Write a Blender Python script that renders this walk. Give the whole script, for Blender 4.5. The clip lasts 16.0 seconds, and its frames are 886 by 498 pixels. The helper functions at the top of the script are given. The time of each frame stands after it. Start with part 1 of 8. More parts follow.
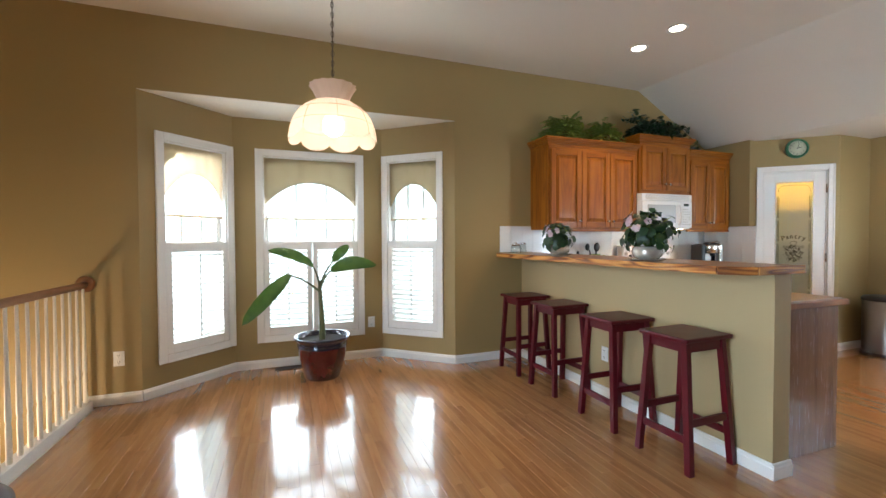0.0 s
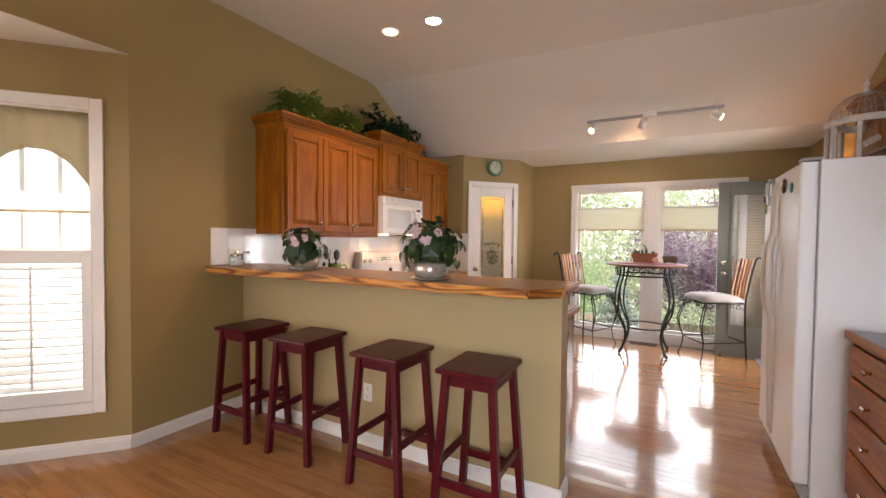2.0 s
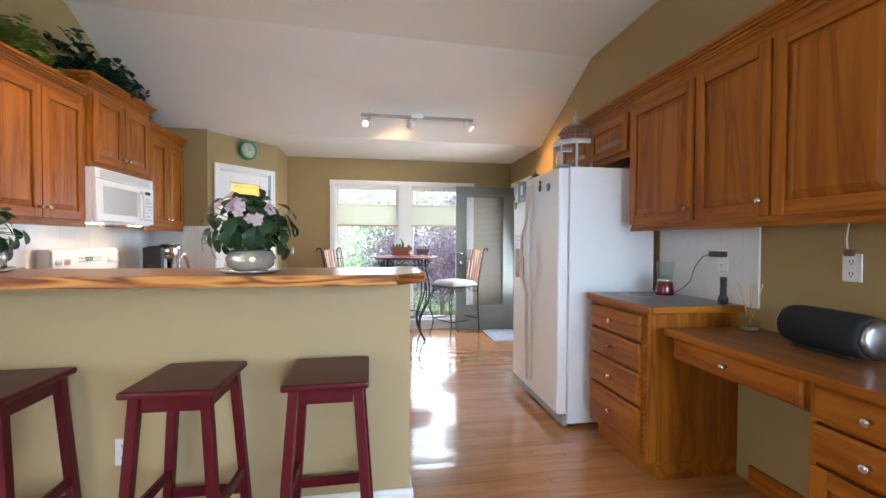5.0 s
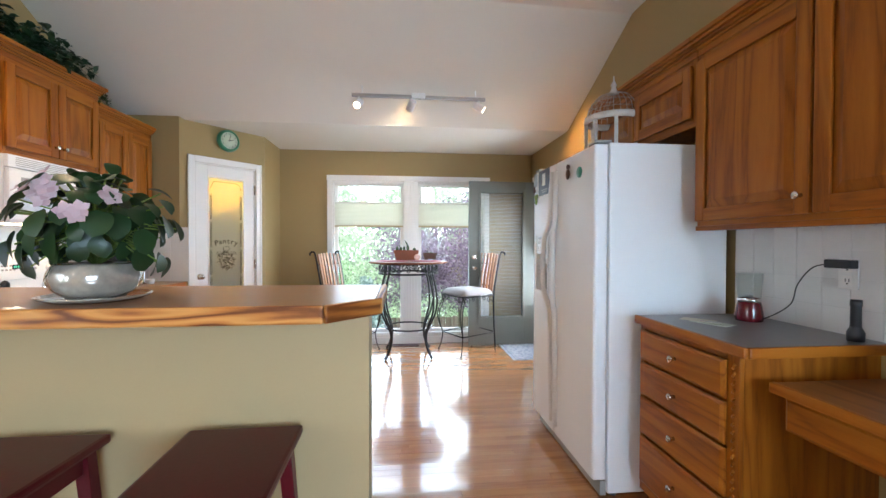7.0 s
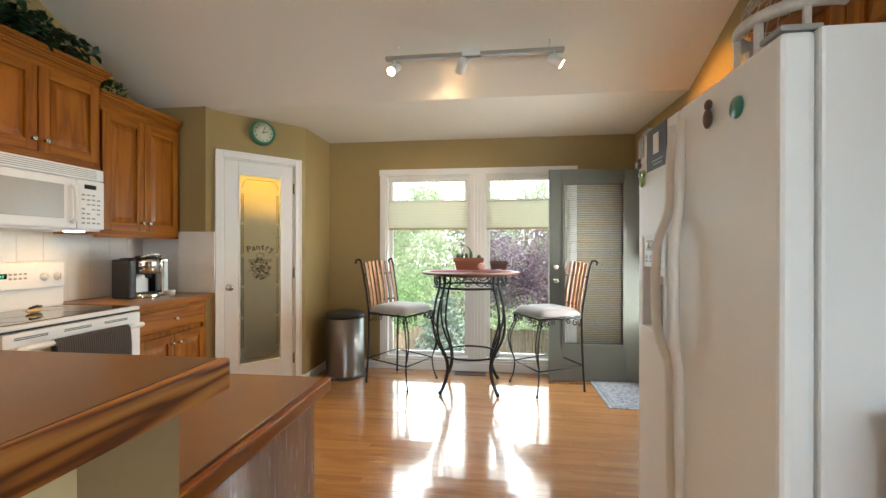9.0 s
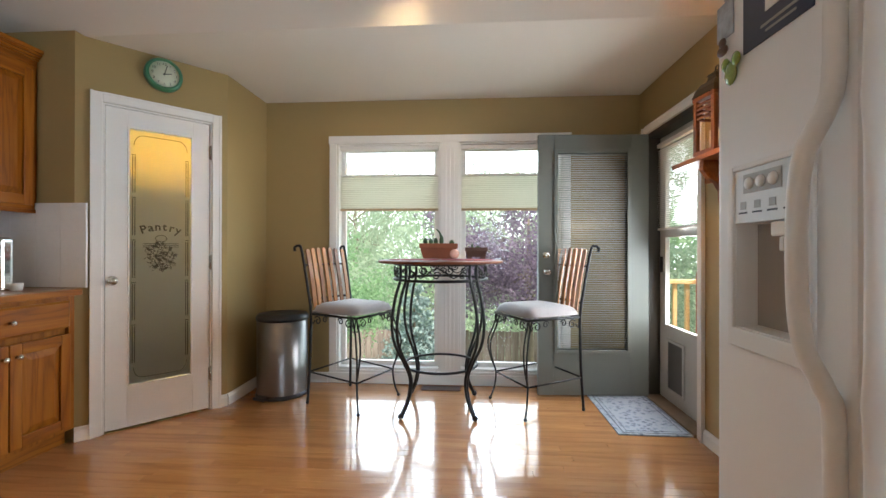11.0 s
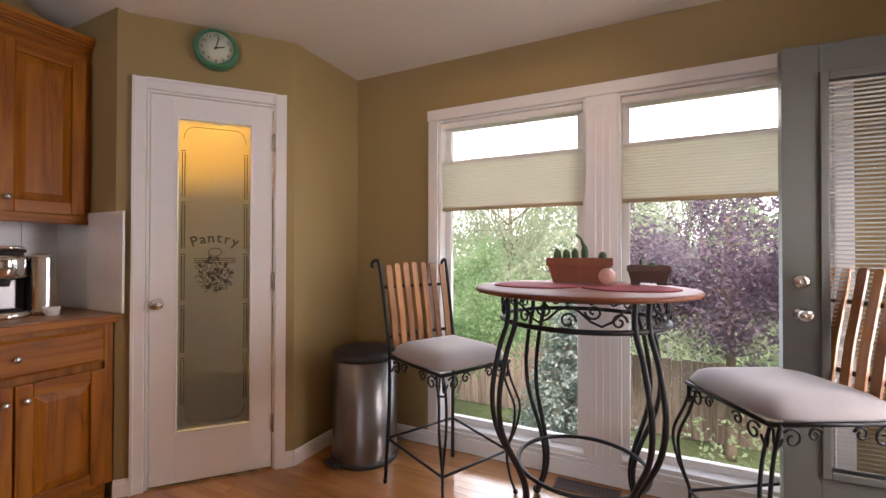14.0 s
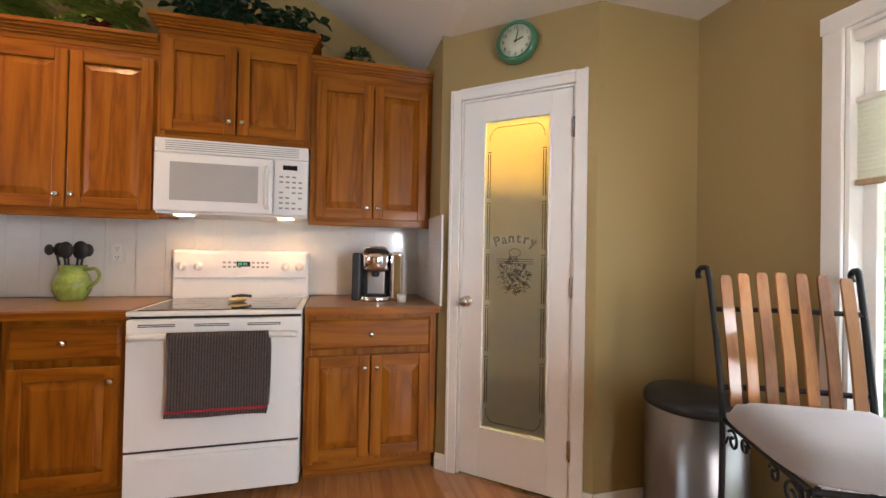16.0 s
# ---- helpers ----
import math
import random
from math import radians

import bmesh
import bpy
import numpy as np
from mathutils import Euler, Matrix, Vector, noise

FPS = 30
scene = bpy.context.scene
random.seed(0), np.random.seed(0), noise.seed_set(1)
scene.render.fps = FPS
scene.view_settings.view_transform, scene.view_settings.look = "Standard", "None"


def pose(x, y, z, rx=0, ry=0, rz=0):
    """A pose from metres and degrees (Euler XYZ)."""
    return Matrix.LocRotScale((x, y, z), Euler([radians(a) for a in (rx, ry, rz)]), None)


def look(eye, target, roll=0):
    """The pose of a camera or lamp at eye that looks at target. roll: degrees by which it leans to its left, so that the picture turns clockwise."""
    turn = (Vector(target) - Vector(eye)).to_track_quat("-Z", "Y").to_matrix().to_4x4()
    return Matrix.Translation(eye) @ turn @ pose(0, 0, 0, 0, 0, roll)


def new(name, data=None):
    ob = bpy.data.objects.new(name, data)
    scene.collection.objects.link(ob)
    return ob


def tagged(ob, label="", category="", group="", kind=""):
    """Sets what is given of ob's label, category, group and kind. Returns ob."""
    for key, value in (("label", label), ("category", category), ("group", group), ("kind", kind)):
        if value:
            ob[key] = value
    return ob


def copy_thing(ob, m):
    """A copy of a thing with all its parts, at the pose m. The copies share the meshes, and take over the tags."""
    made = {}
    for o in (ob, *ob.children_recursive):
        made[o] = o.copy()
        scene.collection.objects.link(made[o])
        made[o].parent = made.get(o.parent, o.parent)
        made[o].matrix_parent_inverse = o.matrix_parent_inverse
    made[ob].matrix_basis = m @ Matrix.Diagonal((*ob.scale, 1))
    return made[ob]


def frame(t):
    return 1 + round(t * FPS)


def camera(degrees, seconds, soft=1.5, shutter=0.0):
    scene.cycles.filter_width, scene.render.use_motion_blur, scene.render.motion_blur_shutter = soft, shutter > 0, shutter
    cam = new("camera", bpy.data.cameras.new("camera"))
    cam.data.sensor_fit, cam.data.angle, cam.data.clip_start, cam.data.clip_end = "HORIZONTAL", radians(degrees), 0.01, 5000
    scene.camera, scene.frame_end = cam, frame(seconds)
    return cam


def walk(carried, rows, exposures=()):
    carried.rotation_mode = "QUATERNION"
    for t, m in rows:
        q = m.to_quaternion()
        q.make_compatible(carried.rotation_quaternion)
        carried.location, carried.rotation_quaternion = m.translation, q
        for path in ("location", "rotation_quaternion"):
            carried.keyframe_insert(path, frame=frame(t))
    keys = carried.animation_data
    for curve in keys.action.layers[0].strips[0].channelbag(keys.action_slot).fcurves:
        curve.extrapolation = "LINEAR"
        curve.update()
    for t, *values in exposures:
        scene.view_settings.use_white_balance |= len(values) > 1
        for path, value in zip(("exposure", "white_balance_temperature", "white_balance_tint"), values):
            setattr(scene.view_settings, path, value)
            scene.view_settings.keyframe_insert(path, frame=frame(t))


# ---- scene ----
cam = camera(93.7, 16.0)
EXPOSURES = [(0.0, 0.97, 5950, 8), (1.0, 0.72, 6600, 12), (2.0, 0.83, 7400, 25), (2.7, 0.92, 7530, 30), (3.5, 1.19, 6400, 13), (5.0, 1.27, 5880, 12), (7.5, 1.14, 5830, 9), (8.5, 0.95, 7050, 6), (10.5, 0.88, 6250, 13), (11.5, 0.48, 6400, 8), (12.5, 0.44, 6300, 13), (13.5, 0.42, 6650, 20), (14.5, 0.35, 7330, 33), (15.0, 0.38, 7400, 32), (15.5, 0.57, 6450, 23), (16.0, 0.82, 6800, 18)]
PATH = [
    (0, (0.585, -0.657, 1.279), (1.288, 1.215, 1.232), -0.3),
    (0.5, (0.635, -0.373, 1.324), (1.703, 1.316, 1.261), 0.1),
    (1, (0.69, -0.14, 1.345), (2.049, 1.326, 1.279), 0.4),
    (1.5, (0.79, 0.062, 1.333), (2.375, 1.28, 1.28), 0.3),
    (2, (0.864, 0.278, 1.361), (2.611, 1.25, 1.305), 0.6),
    (2.5, (0.914, 0.428, 1.37), (2.771, 1.171, 1.319), 0.5),
    (3, (0.95, 0.561, 1.35), (2.881, 1.08, 1.31), 0.6),
    (3.5, (0.963, 0.698, 1.341), (2.941, 0.996, 1.305), 0.6),
    (4, (0.951, 0.816, 1.327), (2.949, 0.898, 1.29), 0.4),
    (4.5, (0.929, 0.903, 1.277), (2.925, 0.776, 1.249), 0.5),
    (5, (0.997, 0.916, 1.265), (2.973, 0.605, 1.229), 0.3),
    (7.5, (1.888, 0.565, 1.291), (3.885, 0.466, 1.267), 0.0),
    (8, (2.115, 0.473, 1.303), (4.111, 0.592, 1.28), -0.1),
    (10.5, (3.274, 0.31, 1.181), (5.255, 0.59, 1.182), 0.1),
    (11, (3.434, 0.358, 1.141), (5.429, 0.49, 1.145), 0.1),
    (11.5, (3.63, 0.38, 1.128), (5.63, 0.405, 1.138), 0.0),
    (12, (3.849, 0.373, 1.136), (5.848, 0.341, 1.142), 0.0),
    (12.5, (4.066, 0.332, 1.152), (6.066, 0.362, 1.168), 0.1),
    (13, (4.276, 0.33, 1.157), (6.265, 0.539, 1.187), 0.1),
    (13.5, (4.431, 0.339, 1.199), (6.367, 0.844, 1.214), 0.2),
    (14, (4.596, 0.332, 1.21), (6.396, 1.204, 1.23), 0.1),
    (14.5, (4.763, 0.321, 1.207), (6.312, 1.585, 1.226), 0.5),
    (15, (4.934, 0.368, 1.213), (6.154, 1.952, 1.237), 1.0),
    (15.5, (5.059, 0.395, 1.221), (5.922, 2.199, 1.229), 1.1),
    (16, (5.165, 0.424, 1.204), (5.676, 2.357, 1.224), 1.1),
]
walk(cam, [(t, look(eye, target, roll)) for t, eye, target, roll in PATH], EXPOSURES)

# ---- world, sun and large lights ----
world = bpy.data.worlds.new("sky_world")
scene.world = world
world.use_nodes = True
wn = world.node_tree.nodes
sky = wn.new("ShaderNodeTexSky")
sky.sky_type = "NISHITA"
sky.sun_disc = False
sky.sun_elevation = radians(58)
sky.sun_rotation = radians(256)
sky.air_density, sky.dust_density, sky.ozone_density = 1.0, 9.0, 0.4
world.node_tree.links.new(sky.outputs[0], wn["Background"].inputs[0])
wn["Background"].inputs[1].default_value = 0.15
sun_data = bpy.data.lights.new("sun", "SUN")
sun_data.energy, sun_data.angle, sun_data.color = 5.0, radians(20), (1.0, 0.96, 0.9)
sun = new("sun", sun_data)
sun.matrix_world = look((-9, -1.0, 14.5), (0, 0, 0))


def lamp(name, kind, at, watts, color, target=None, size=0.1, size_y=None, spot=70, blend=0.6):
    data = bpy.data.lights.new(name, kind)
    data.energy, data.color = watts, color
    if kind == "AREA":
        data.shape, data.size, data.size_y = "RECTANGLE", size, size_y or size
    else:
        data.shadow_soft_size = size
    if kind == "SPOT":
        data.spot_size, data.spot_blend = radians(spot), blend
    ob = new(name, data)
    ob.matrix_world = look(at, target) if target else Matrix.Translation(at)
    return ob


DAY = (0.86, 0.94, 1.0)
COOL = (0.65, 0.83, 1.0)
WARM = (1.0, 0.72, 0.42)
for name, at, watts, color, target, w, h, spread in (
        ("daylight_east_window_a", (7.13, 1.06, 1.05), 7.5, COOL, (5.2, 1.0, 0.0), 0.80, 1.7, 165),
        ("daylight_east_window_b", (7.13, 0.20, 1.05), 6, COOL, (5.2, 0.15, 0.0), 0.44, 1.7, 165),
        ("daylight_south_door", (6.34, -1.24, 1.15), 38, DAY, (5.1, 2.4, -0.3), 0.40, 1.4, 160),
        ("daylight_bay_middle", (0.82, 4.06, 1.2), 13, DAY, (0.82, 2.2, 0.5), 0.9, 1.7, 180),
        ("daylight_bay_left", (-0.34, 3.72, 1.2), 14, DAY, (1.9, 2.2, 0.7), 0.5, 1.7, 180),
        ("daylight_bay_right", (2.02, 3.70, 1.2), 7, DAY, (0.8, 2.4, 0.5), 0.5, 1.7, 180),
        ("daylight_living_window", (-2.00, -0.64, 1.4), 46, COOL, (3, 0.4, 0.55), 1.9, 1.7, 125)):
    lamp(name, "AREA", at, watts, color, target, w, h).data.spread = radians(spread)

# ---- materials ----


def node_mat(name):
    m = bpy.data.materials.new(name)
    m.use_nodes = True
    return m, m.node_tree.nodes, m.node_tree.links, m.node_tree.nodes["Principled BSDF"]


def coords(n, l, scale, spread=7.0):
    tc, oi = n.new("ShaderNodeTexCoord"), n.new("ShaderNodeObjectInfo")
    mul = n.new("ShaderNodeMath"); mul.operation = "MULTIPLY"; mul.inputs[1].default_value = spread
    add = n.new("ShaderNodeVectorMath"); add.operation = "ADD"
    mp = n.new("ShaderNodeMapping"); mp.inputs["Scale"].default_value = scale
    l.new(oi.outputs["Random"], mul.inputs[0])
    l.new(tc.outputs["Object"], add.inputs[0]); l.new(mul.outputs[0], add.inputs[1])
    l.new(add.outputs[0], mp.inputs["Vector"])
    return mp.outputs[0]


def noise_node(n, l, vec, scale, detail=3.0, rough=0.55, dist=0.0):
    t = n.new("ShaderNodeTexNoise")
    t.inputs["Scale"].default_value, t.inputs["Detail"].default_value = scale, detail
    t.inputs["Roughness"].default_value, t.inputs["Distortion"].default_value = rough, dist
    l.new(vec, t.inputs["Vector"])
    return t.outputs["Fac"]


def ramp(n, l, fac, stops):
    r = n.new("ShaderNodeValToRGB")
    while len(r.color_ramp.elements) < len(stops):
        r.color_ramp.elements.new(0.5)
    for e, (p, c) in zip(r.color_ramp.elements, stops):
        e.position, e.color = p, (*c, 1)
    l.new(fac, r.inputs[0])
    return r.outputs[0]


def remap(n, l, fac, lo, hi):
    r = n.new("ShaderNodeMapRange")
    r.inputs[3].default_value, r.inputs[4].default_value = lo, hi
    l.new(fac, r.inputs[0])
    return r.outputs[0]


def tone(c, k):
    return tuple(min(1.0, max(0.0, v * k)) for v in c)


def surf(name, col, rough=0.5, metal=0.0, vary=0.08, scale=3.0, fine=60.0, bump=0.08, dist=0.002, coat=0.0, spec=0.5, sheen=0.0):
    """A surface with broad blotches, a fine grain and light relief."""
    m, n, l, p = node_mat(name)
    v = coords(n, l, (1, 1, 1))
    broad, grain = noise_node(n, l, v, scale, 4), noise_node(n, l, v, fine, 3)
    mix = n.new("ShaderNodeMath"); mix.operation = "MULTIPLY_ADD"; mix.inputs[1].default_value = 0.35
    l.new(grain, mix.inputs[0])
    sc = n.new("ShaderNodeMath"); sc.operation = "MULTIPLY"; sc.inputs[1].default_value = 0.65
    l.new(broad, sc.inputs[0]); l.new(sc.outputs[0], mix.inputs[2])
    l.new(ramp(n, l, mix.outputs[0], [(0.3, tone(col, 1 - vary)), (0.7, tone(col, 1 + vary))]), p.inputs["Base Color"])
    l.new(remap(n, l, broad, max(0.02, rough * 0.85), min(1, rough * 1.18)), p.inputs["Roughness"])
    p.inputs["Metallic"].default_value = metal
    p.inputs["Specular IOR Level"].default_value = spec
    p.inputs["Coat Weight"].default_value = coat
    p.inputs["Sheen Weight"].default_value = sheen
    if bump:
        b = n.new("ShaderNodeBump"); b.inputs["Strength"].default_value, b.inputs["Distance"].default_value = bump, dist
        l.new(grain, b.inputs["Height"]); l.new(b.outputs[0], p.inputs["Normal"])
    return m


def timber(name, axis, stops, rough=0.46, coat=0.08, island=False, spread=9.0, piece_vary=0.0, width=9.0, bump=0.12, ringed=6.0, pores=0.58, spec=0.5):
    """Wood with grain along the axis: drawn-out pores over broad cathedral bands."""
    m, n, l, p = node_mat(name)
    s = [width, width, width]; s["xyz".index(axis)] = width * 0.085
    v = coords(n, l, tuple(s), spread)
    if island:
        geo, tc = n.new("ShaderNodeNewGeometry"), n.new("ShaderNodeTexCoord")
        mul = n.new("ShaderNodeMath"); mul.operation = "MULTIPLY"; mul.inputs[1].default_value = 31.0
        add = n.new("ShaderNodeVectorMath"); add.operation = "ADD"
        mp = n.new("ShaderNodeMapping"); mp.inputs["Scale"].default_value = tuple(s)
        l.new(geo.outputs["Random Per Island"], mul.inputs[0])
        l.new(tc.outputs["Object"], add.inputs[0]); l.new(mul.outputs[0], add.inputs[1]); l.new(add.outputs[0], mp.inputs[0])
        v, rnd = mp.outputs[0], geo.outputs["Random Per Island"]
    else:
        rnd = n.new("ShaderNodeObjectInfo").outputs["Random"]
    band = noise_node(n, l, v, 0.9, 2, 0.5, 0.6)
    rings = n.new("ShaderNodeMath"); rings.operation = "MULTIPLY"; rings.inputs[1].default_value = ringed
    fr = n.new("ShaderNodeMath"); fr.operation = "PINGPONG"; fr.inputs[1].default_value = 1.0
    l.new(band, rings.inputs[0]); l.new(rings.outputs[0], fr.inputs[0])
    pore = noise_node(n, l, v, 12.0, 4, 0.7)
    mix = n.new("ShaderNodeMath"); mix.operation = "MULTIPLY_ADD"; mix.inputs[1].default_value = 1 - pores
    half = n.new("ShaderNodeMath"); half.operation = "MULTIPLY"; half.inputs[1].default_value = pores
    l.new(fr.outputs[0], mix.inputs[0]); l.new(pore, half.inputs[0]); l.new(half.outputs[0], mix.inputs[2])
    colour = ramp(n, l, mix.outputs[0], stops)
    if piece_vary:
        hsv = n.new("ShaderNodeHueSaturation")
        l.new(remap(n, l, rnd, 1 - piece_vary, 1 + piece_vary), hsv.inputs["Value"])
        l.new(colour, hsv.inputs["Color"]); colour = hsv.outputs[0]
    l.new(colour, p.inputs["Base Color"])
    l.new(remap(n, l, pore, rough * 0.85, rough * 1.25), p.inputs["Roughness"])
    p.inputs["Specular IOR Level"].default_value = spec
    p.inputs["Coat Weight"].default_value, p.inputs["Coat Roughness"].default_value = coat, 0.07
    b = n.new("ShaderNodeBump"); b.inputs["Strength"].default_value, b.inputs["Distance"].default_value = bump, 0.0015
    l.new(pore, b.inputs["Height"]); l.new(b.outputs[0], p.inputs["Normal"])
    return m


def glass(name, rough=0.0, tint=(1, 1, 1), thin=True):
    """Window glass: mostly clear, with a faint mirror on it."""
    m, n, l, p = node_mat(name)
    out = n["Material Output"]
    tr, gl, mx, fr = n.new("ShaderNodeBsdfTransparent"), n.new("ShaderNodeBsdfGlossy"), n.new("ShaderNodeMixShader"), n.new("ShaderNodeLayerWeight")
    tr.inputs[0].default_value = (*tint, 1)
    gl.inputs["Roughness"].default_value = rough
    pw = n.new("ShaderNodeMath"); pw.operation = "POWER"; pw.inputs[1].default_value = 4.0
    l.new(fr.outputs["Facing"], pw.inputs[0])
    l.new(remap(n, l, pw.outputs[0], 0.005, 0.7), mx.inputs[0]); l.new(tr.outputs[0], mx.inputs[1]); l.new(gl.outputs[0], mx.inputs[2])
    l.new(mx.outputs[0], out.inputs["Surface"])
    return m


def cloth_through(name, col, share, clear=0.0):
    """Fabric that lets light through: share is scattered on, clear passes between the threads."""
    m, n, l, p = node_mat(name)
    out = n["Material Output"]
    p.inputs["Base Color"].default_value, p.inputs["Roughness"].default_value = (*col, 1), 0.9
    tl, m1 = n.new("ShaderNodeBsdfTranslucent"), n.new("ShaderNodeMixShader")
    tl.inputs[0].default_value = (*col, 1)
    m1.inputs[0].default_value = share
    l.new(p.outputs[0], m1.inputs[1]); l.new(tl.outputs[0], m1.inputs[2])
    last = m1
    if clear:
        tr, m2 = n.new("ShaderNodeBsdfTransparent"), n.new("ShaderNodeMixShader")
        m2.inputs[0].default_value = clear
        l.new(m1.outputs[0], m2.inputs[1]); l.new(tr.outputs[0], m2.inputs[2]); last = m2
    l.new(last.outputs[0], out.inputs["Surface"])
    return m


def glow(name, col, strength):
    m, n, l, p = node_mat(name)
    p.inputs["Base Color"].default_value = (*col, 1)
    p.inputs["Emission Color"].default_value, p.inputs["Emission Strength"].default_value = (*col, 1), strength
    return m


def leafy(name, dark, light, rough=0.45, share=0.25):
    m, n, l, p = node_mat(name)
    out = n["Material Output"]
    geo = n.new("ShaderNodeNewGeometry")
    v = coords(n, l, (1, 1, 1))
    mixv = n.new("ShaderNodeMath"); mixv.operation = "MULTIPLY_ADD"; mixv.inputs[1].default_value = 0.5
    half = n.new("ShaderNodeMath"); half.operation = "MULTIPLY"; half.inputs[1].default_value = 0.5
    l.new(noise_node(n, l, v, 14, 3), half.inputs[0])
    l.new(geo.outputs["Random Per Island"], mixv.inputs[0]); l.new(half.outputs[0], mixv.inputs[2])
    c = ramp(n, l, mixv.outputs[0], [(0.15, dark), (0.85, light)])
    l.new(c, p.inputs["Base Color"]); p.inputs["Roughness"].default_value = rough
    tl, mx = n.new("ShaderNodeBsdfTranslucent"), n.new("ShaderNodeMixShader")
    l.new(c, tl.inputs[0]); mx.inputs[0].default_value = share
    l.new(p.outputs[0], mx.inputs[1]); l.new(tl.outputs[0], mx.inputs[2]); l.new(mx.outputs[0], out.inputs["Surface"])
    return m


OAK_STOPS = [(0.12, (0.155, 0.041, 0.003)), (0.40, (0.280, 0.083, 0.005)), (0.80, (0.365, 0.124, 0.009))]
oak_v = timber("honey_oak_upright_grain", "z", OAK_STOPS, rough=0.40, spec=0.26, coat=0.05, pores=0.5, ringed=8.0, width=11.0)
oak_h = timber("honey_oak_level_grain", "x", OAK_STOPS, rough=0.40, spec=0.26, coat=0.05, pores=0.5, ringed=8.0, width=11.0)
oak_y = timber("honey_oak_deep_grain", "y", OAK_STOPS, rough=0.40, spec=0.26, coat=0.05, pores=0.5, ringed=8.0, width=11.0)
bar_top_mat = surf("brown_laminate", (0.25, 0.128, 0.058), 0.32, vary=0.16, scale=9, fine=160, bump=0.03, coat=0.1)
counter_mat = surf("tan_laminate", (0.27, 0.145, 0.07), 0.33, vary=0.14, scale=12, fine=180, bump=0.03)
desk_top_mat = surf("grey_laminate", (0.16, 0.15, 0.145), 0.3, vary=0.15, scale=14, fine=200, bump=0.03)
FLOOR_STOPS = [(0.15, (0.285, 0.120, 0.041)), (0.5, (0.365, 0.163, 0.058)), (0.85, (0.43, 0.203, 0.078))]
floor_mat = timber("oak_floor_strip", "y", FLOOR_STOPS, rough=0.17, coat=0.75, piece_vary=0.11, width=12, spread=40, bump=0.05)
floor_rest_mat = timber("oak_floor_strip_joined", "y", FLOOR_STOPS, rough=0.17, coat=0.75, island=True, piece_vary=0.11, width=12, bump=0.05)
sub_mat = surf("dark_joint", (0.07, 0.035, 0.015), 0.8)
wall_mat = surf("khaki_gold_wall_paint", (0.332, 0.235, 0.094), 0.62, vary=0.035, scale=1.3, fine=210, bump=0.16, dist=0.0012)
# Wall khaki made paler: the daylight on the knee wall is in the colour.
knee_daylit_mat = surf("khaki_knee_wall_daylit_paint", (0.425, 0.318, 0.158), 0.6, vary=0.035, scale=1.3, fine=210, bump=0.16, dist=0.0012)
ceil_mat = surf("white_ceiling_paint", (0.72, 0.672, 0.585), 0.85, vary=0.02, scale=1.0, fine=240, bump=0.14, dist=0.0012)
trim_mat = surf("white_trim_paint", (0.79, 0.765, 0.72), 0.4, vary=0.03, scale=2, fine=90, bump=0.03)
cream_mat = surf("cream_stair_paint", (0.72, 0.66, 0.55), 0.5, vary=0.04, fine=120)
tile_mat = surf("white_glazed_tile", (0.72, 0.71, 0.68), 0.22, vary=0.04, scale=6, fine=50, bump=0.06, coat=0.3)
grout_mat = surf("pale_grout", (0.70, 0.685, 0.65), 0.9, fine=140)
white_app = surf("white_appliance_enamel", (0.79, 0.79, 0.78), 0.45, vary=0.015, fine=320, bump=0.12, coat=0.0, spec=0.35)
white_plastic = surf("white_plastic", (0.74, 0.73, 0.70), 0.4, vary=0.02, fine=150, bump=0.02)
black_plastic = surf("black_plastic", (0.018, 0.018, 0.02), 0.4, vary=0.2, fine=150, bump=0.04)
grey_plastic = surf("grey_plastic", (0.33, 0.32, 0.295), 0.45, vary=0.05, fine=150)
black_glass = surf("black_ceramic_glass", (0.012, 0.012, 0.014), 0.06, vary=0.1, bump=0.0, coat=0.5)
oven_window = surf("pale_grey_screen_glass", (0.42, 0.42, 0.41), 0.15, vary=0.04, bump=0.0)
steel = surf("brushed_steel", (0.44, 0.43, 0.42), 0.32, 1.0, vary=0.06, fine=260, bump=0.04)
chrome = surf("polished_chrome", (0.80, 0.80, 0.80), 0.08, 1.0, vary=0.03, bump=0.0)
nickel = surf("satin_nickel", (0.66, 0.63, 0.58), 0.24, 1.0, vary=0.05, bump=0.0)
iron = surf("black_wrought_iron", (0.012, 0.011, 0.011), 0.45, 0.0, vary=0.3, scale=20, fine=120, bump=0.18, spec=0.3)
maroon = surf("maroon_paint", (0.078, 0.0028, 0.0075), 0.34, vary=0.18, scale=7, fine=90, bump=0.08, coat=0.04, spec=0.26)
pot_red = surf("oxblood_glaze", (0.075, 0.006, 0.008), 0.12, vary=0.3, scale=9, fine=50, bump=0.05, coat=0.8)
pot_blue = surf("dark_blue_glaze", (0.012, 0.010, 0.03), 0.12, vary=0.3, scale=12, fine=50, bump=0.05, coat=0.8)
soil = surf("dark_soil", (0.03, 0.022, 0.016), 0.95, vary=0.4, scale=40, fine=120, bump=0.9, dist=0.006)
terracotta = surf("terracotta", (0.24, 0.078, 0.038), 0.75, vary=0.15, scale=14, fine=110, bump=0.2)
clay_dark = surf("dark_brown_clay", (0.09, 0.045, 0.03), 0.6, vary=0.2, scale=14, fine=110, bump=0.2)
pale_cloth = surf("pale_suede_cushion", (0.31, 0.275, 0.262), 0.9, vary=0.1, scale=7, fine=320, bump=0.3, sheen=0.3)


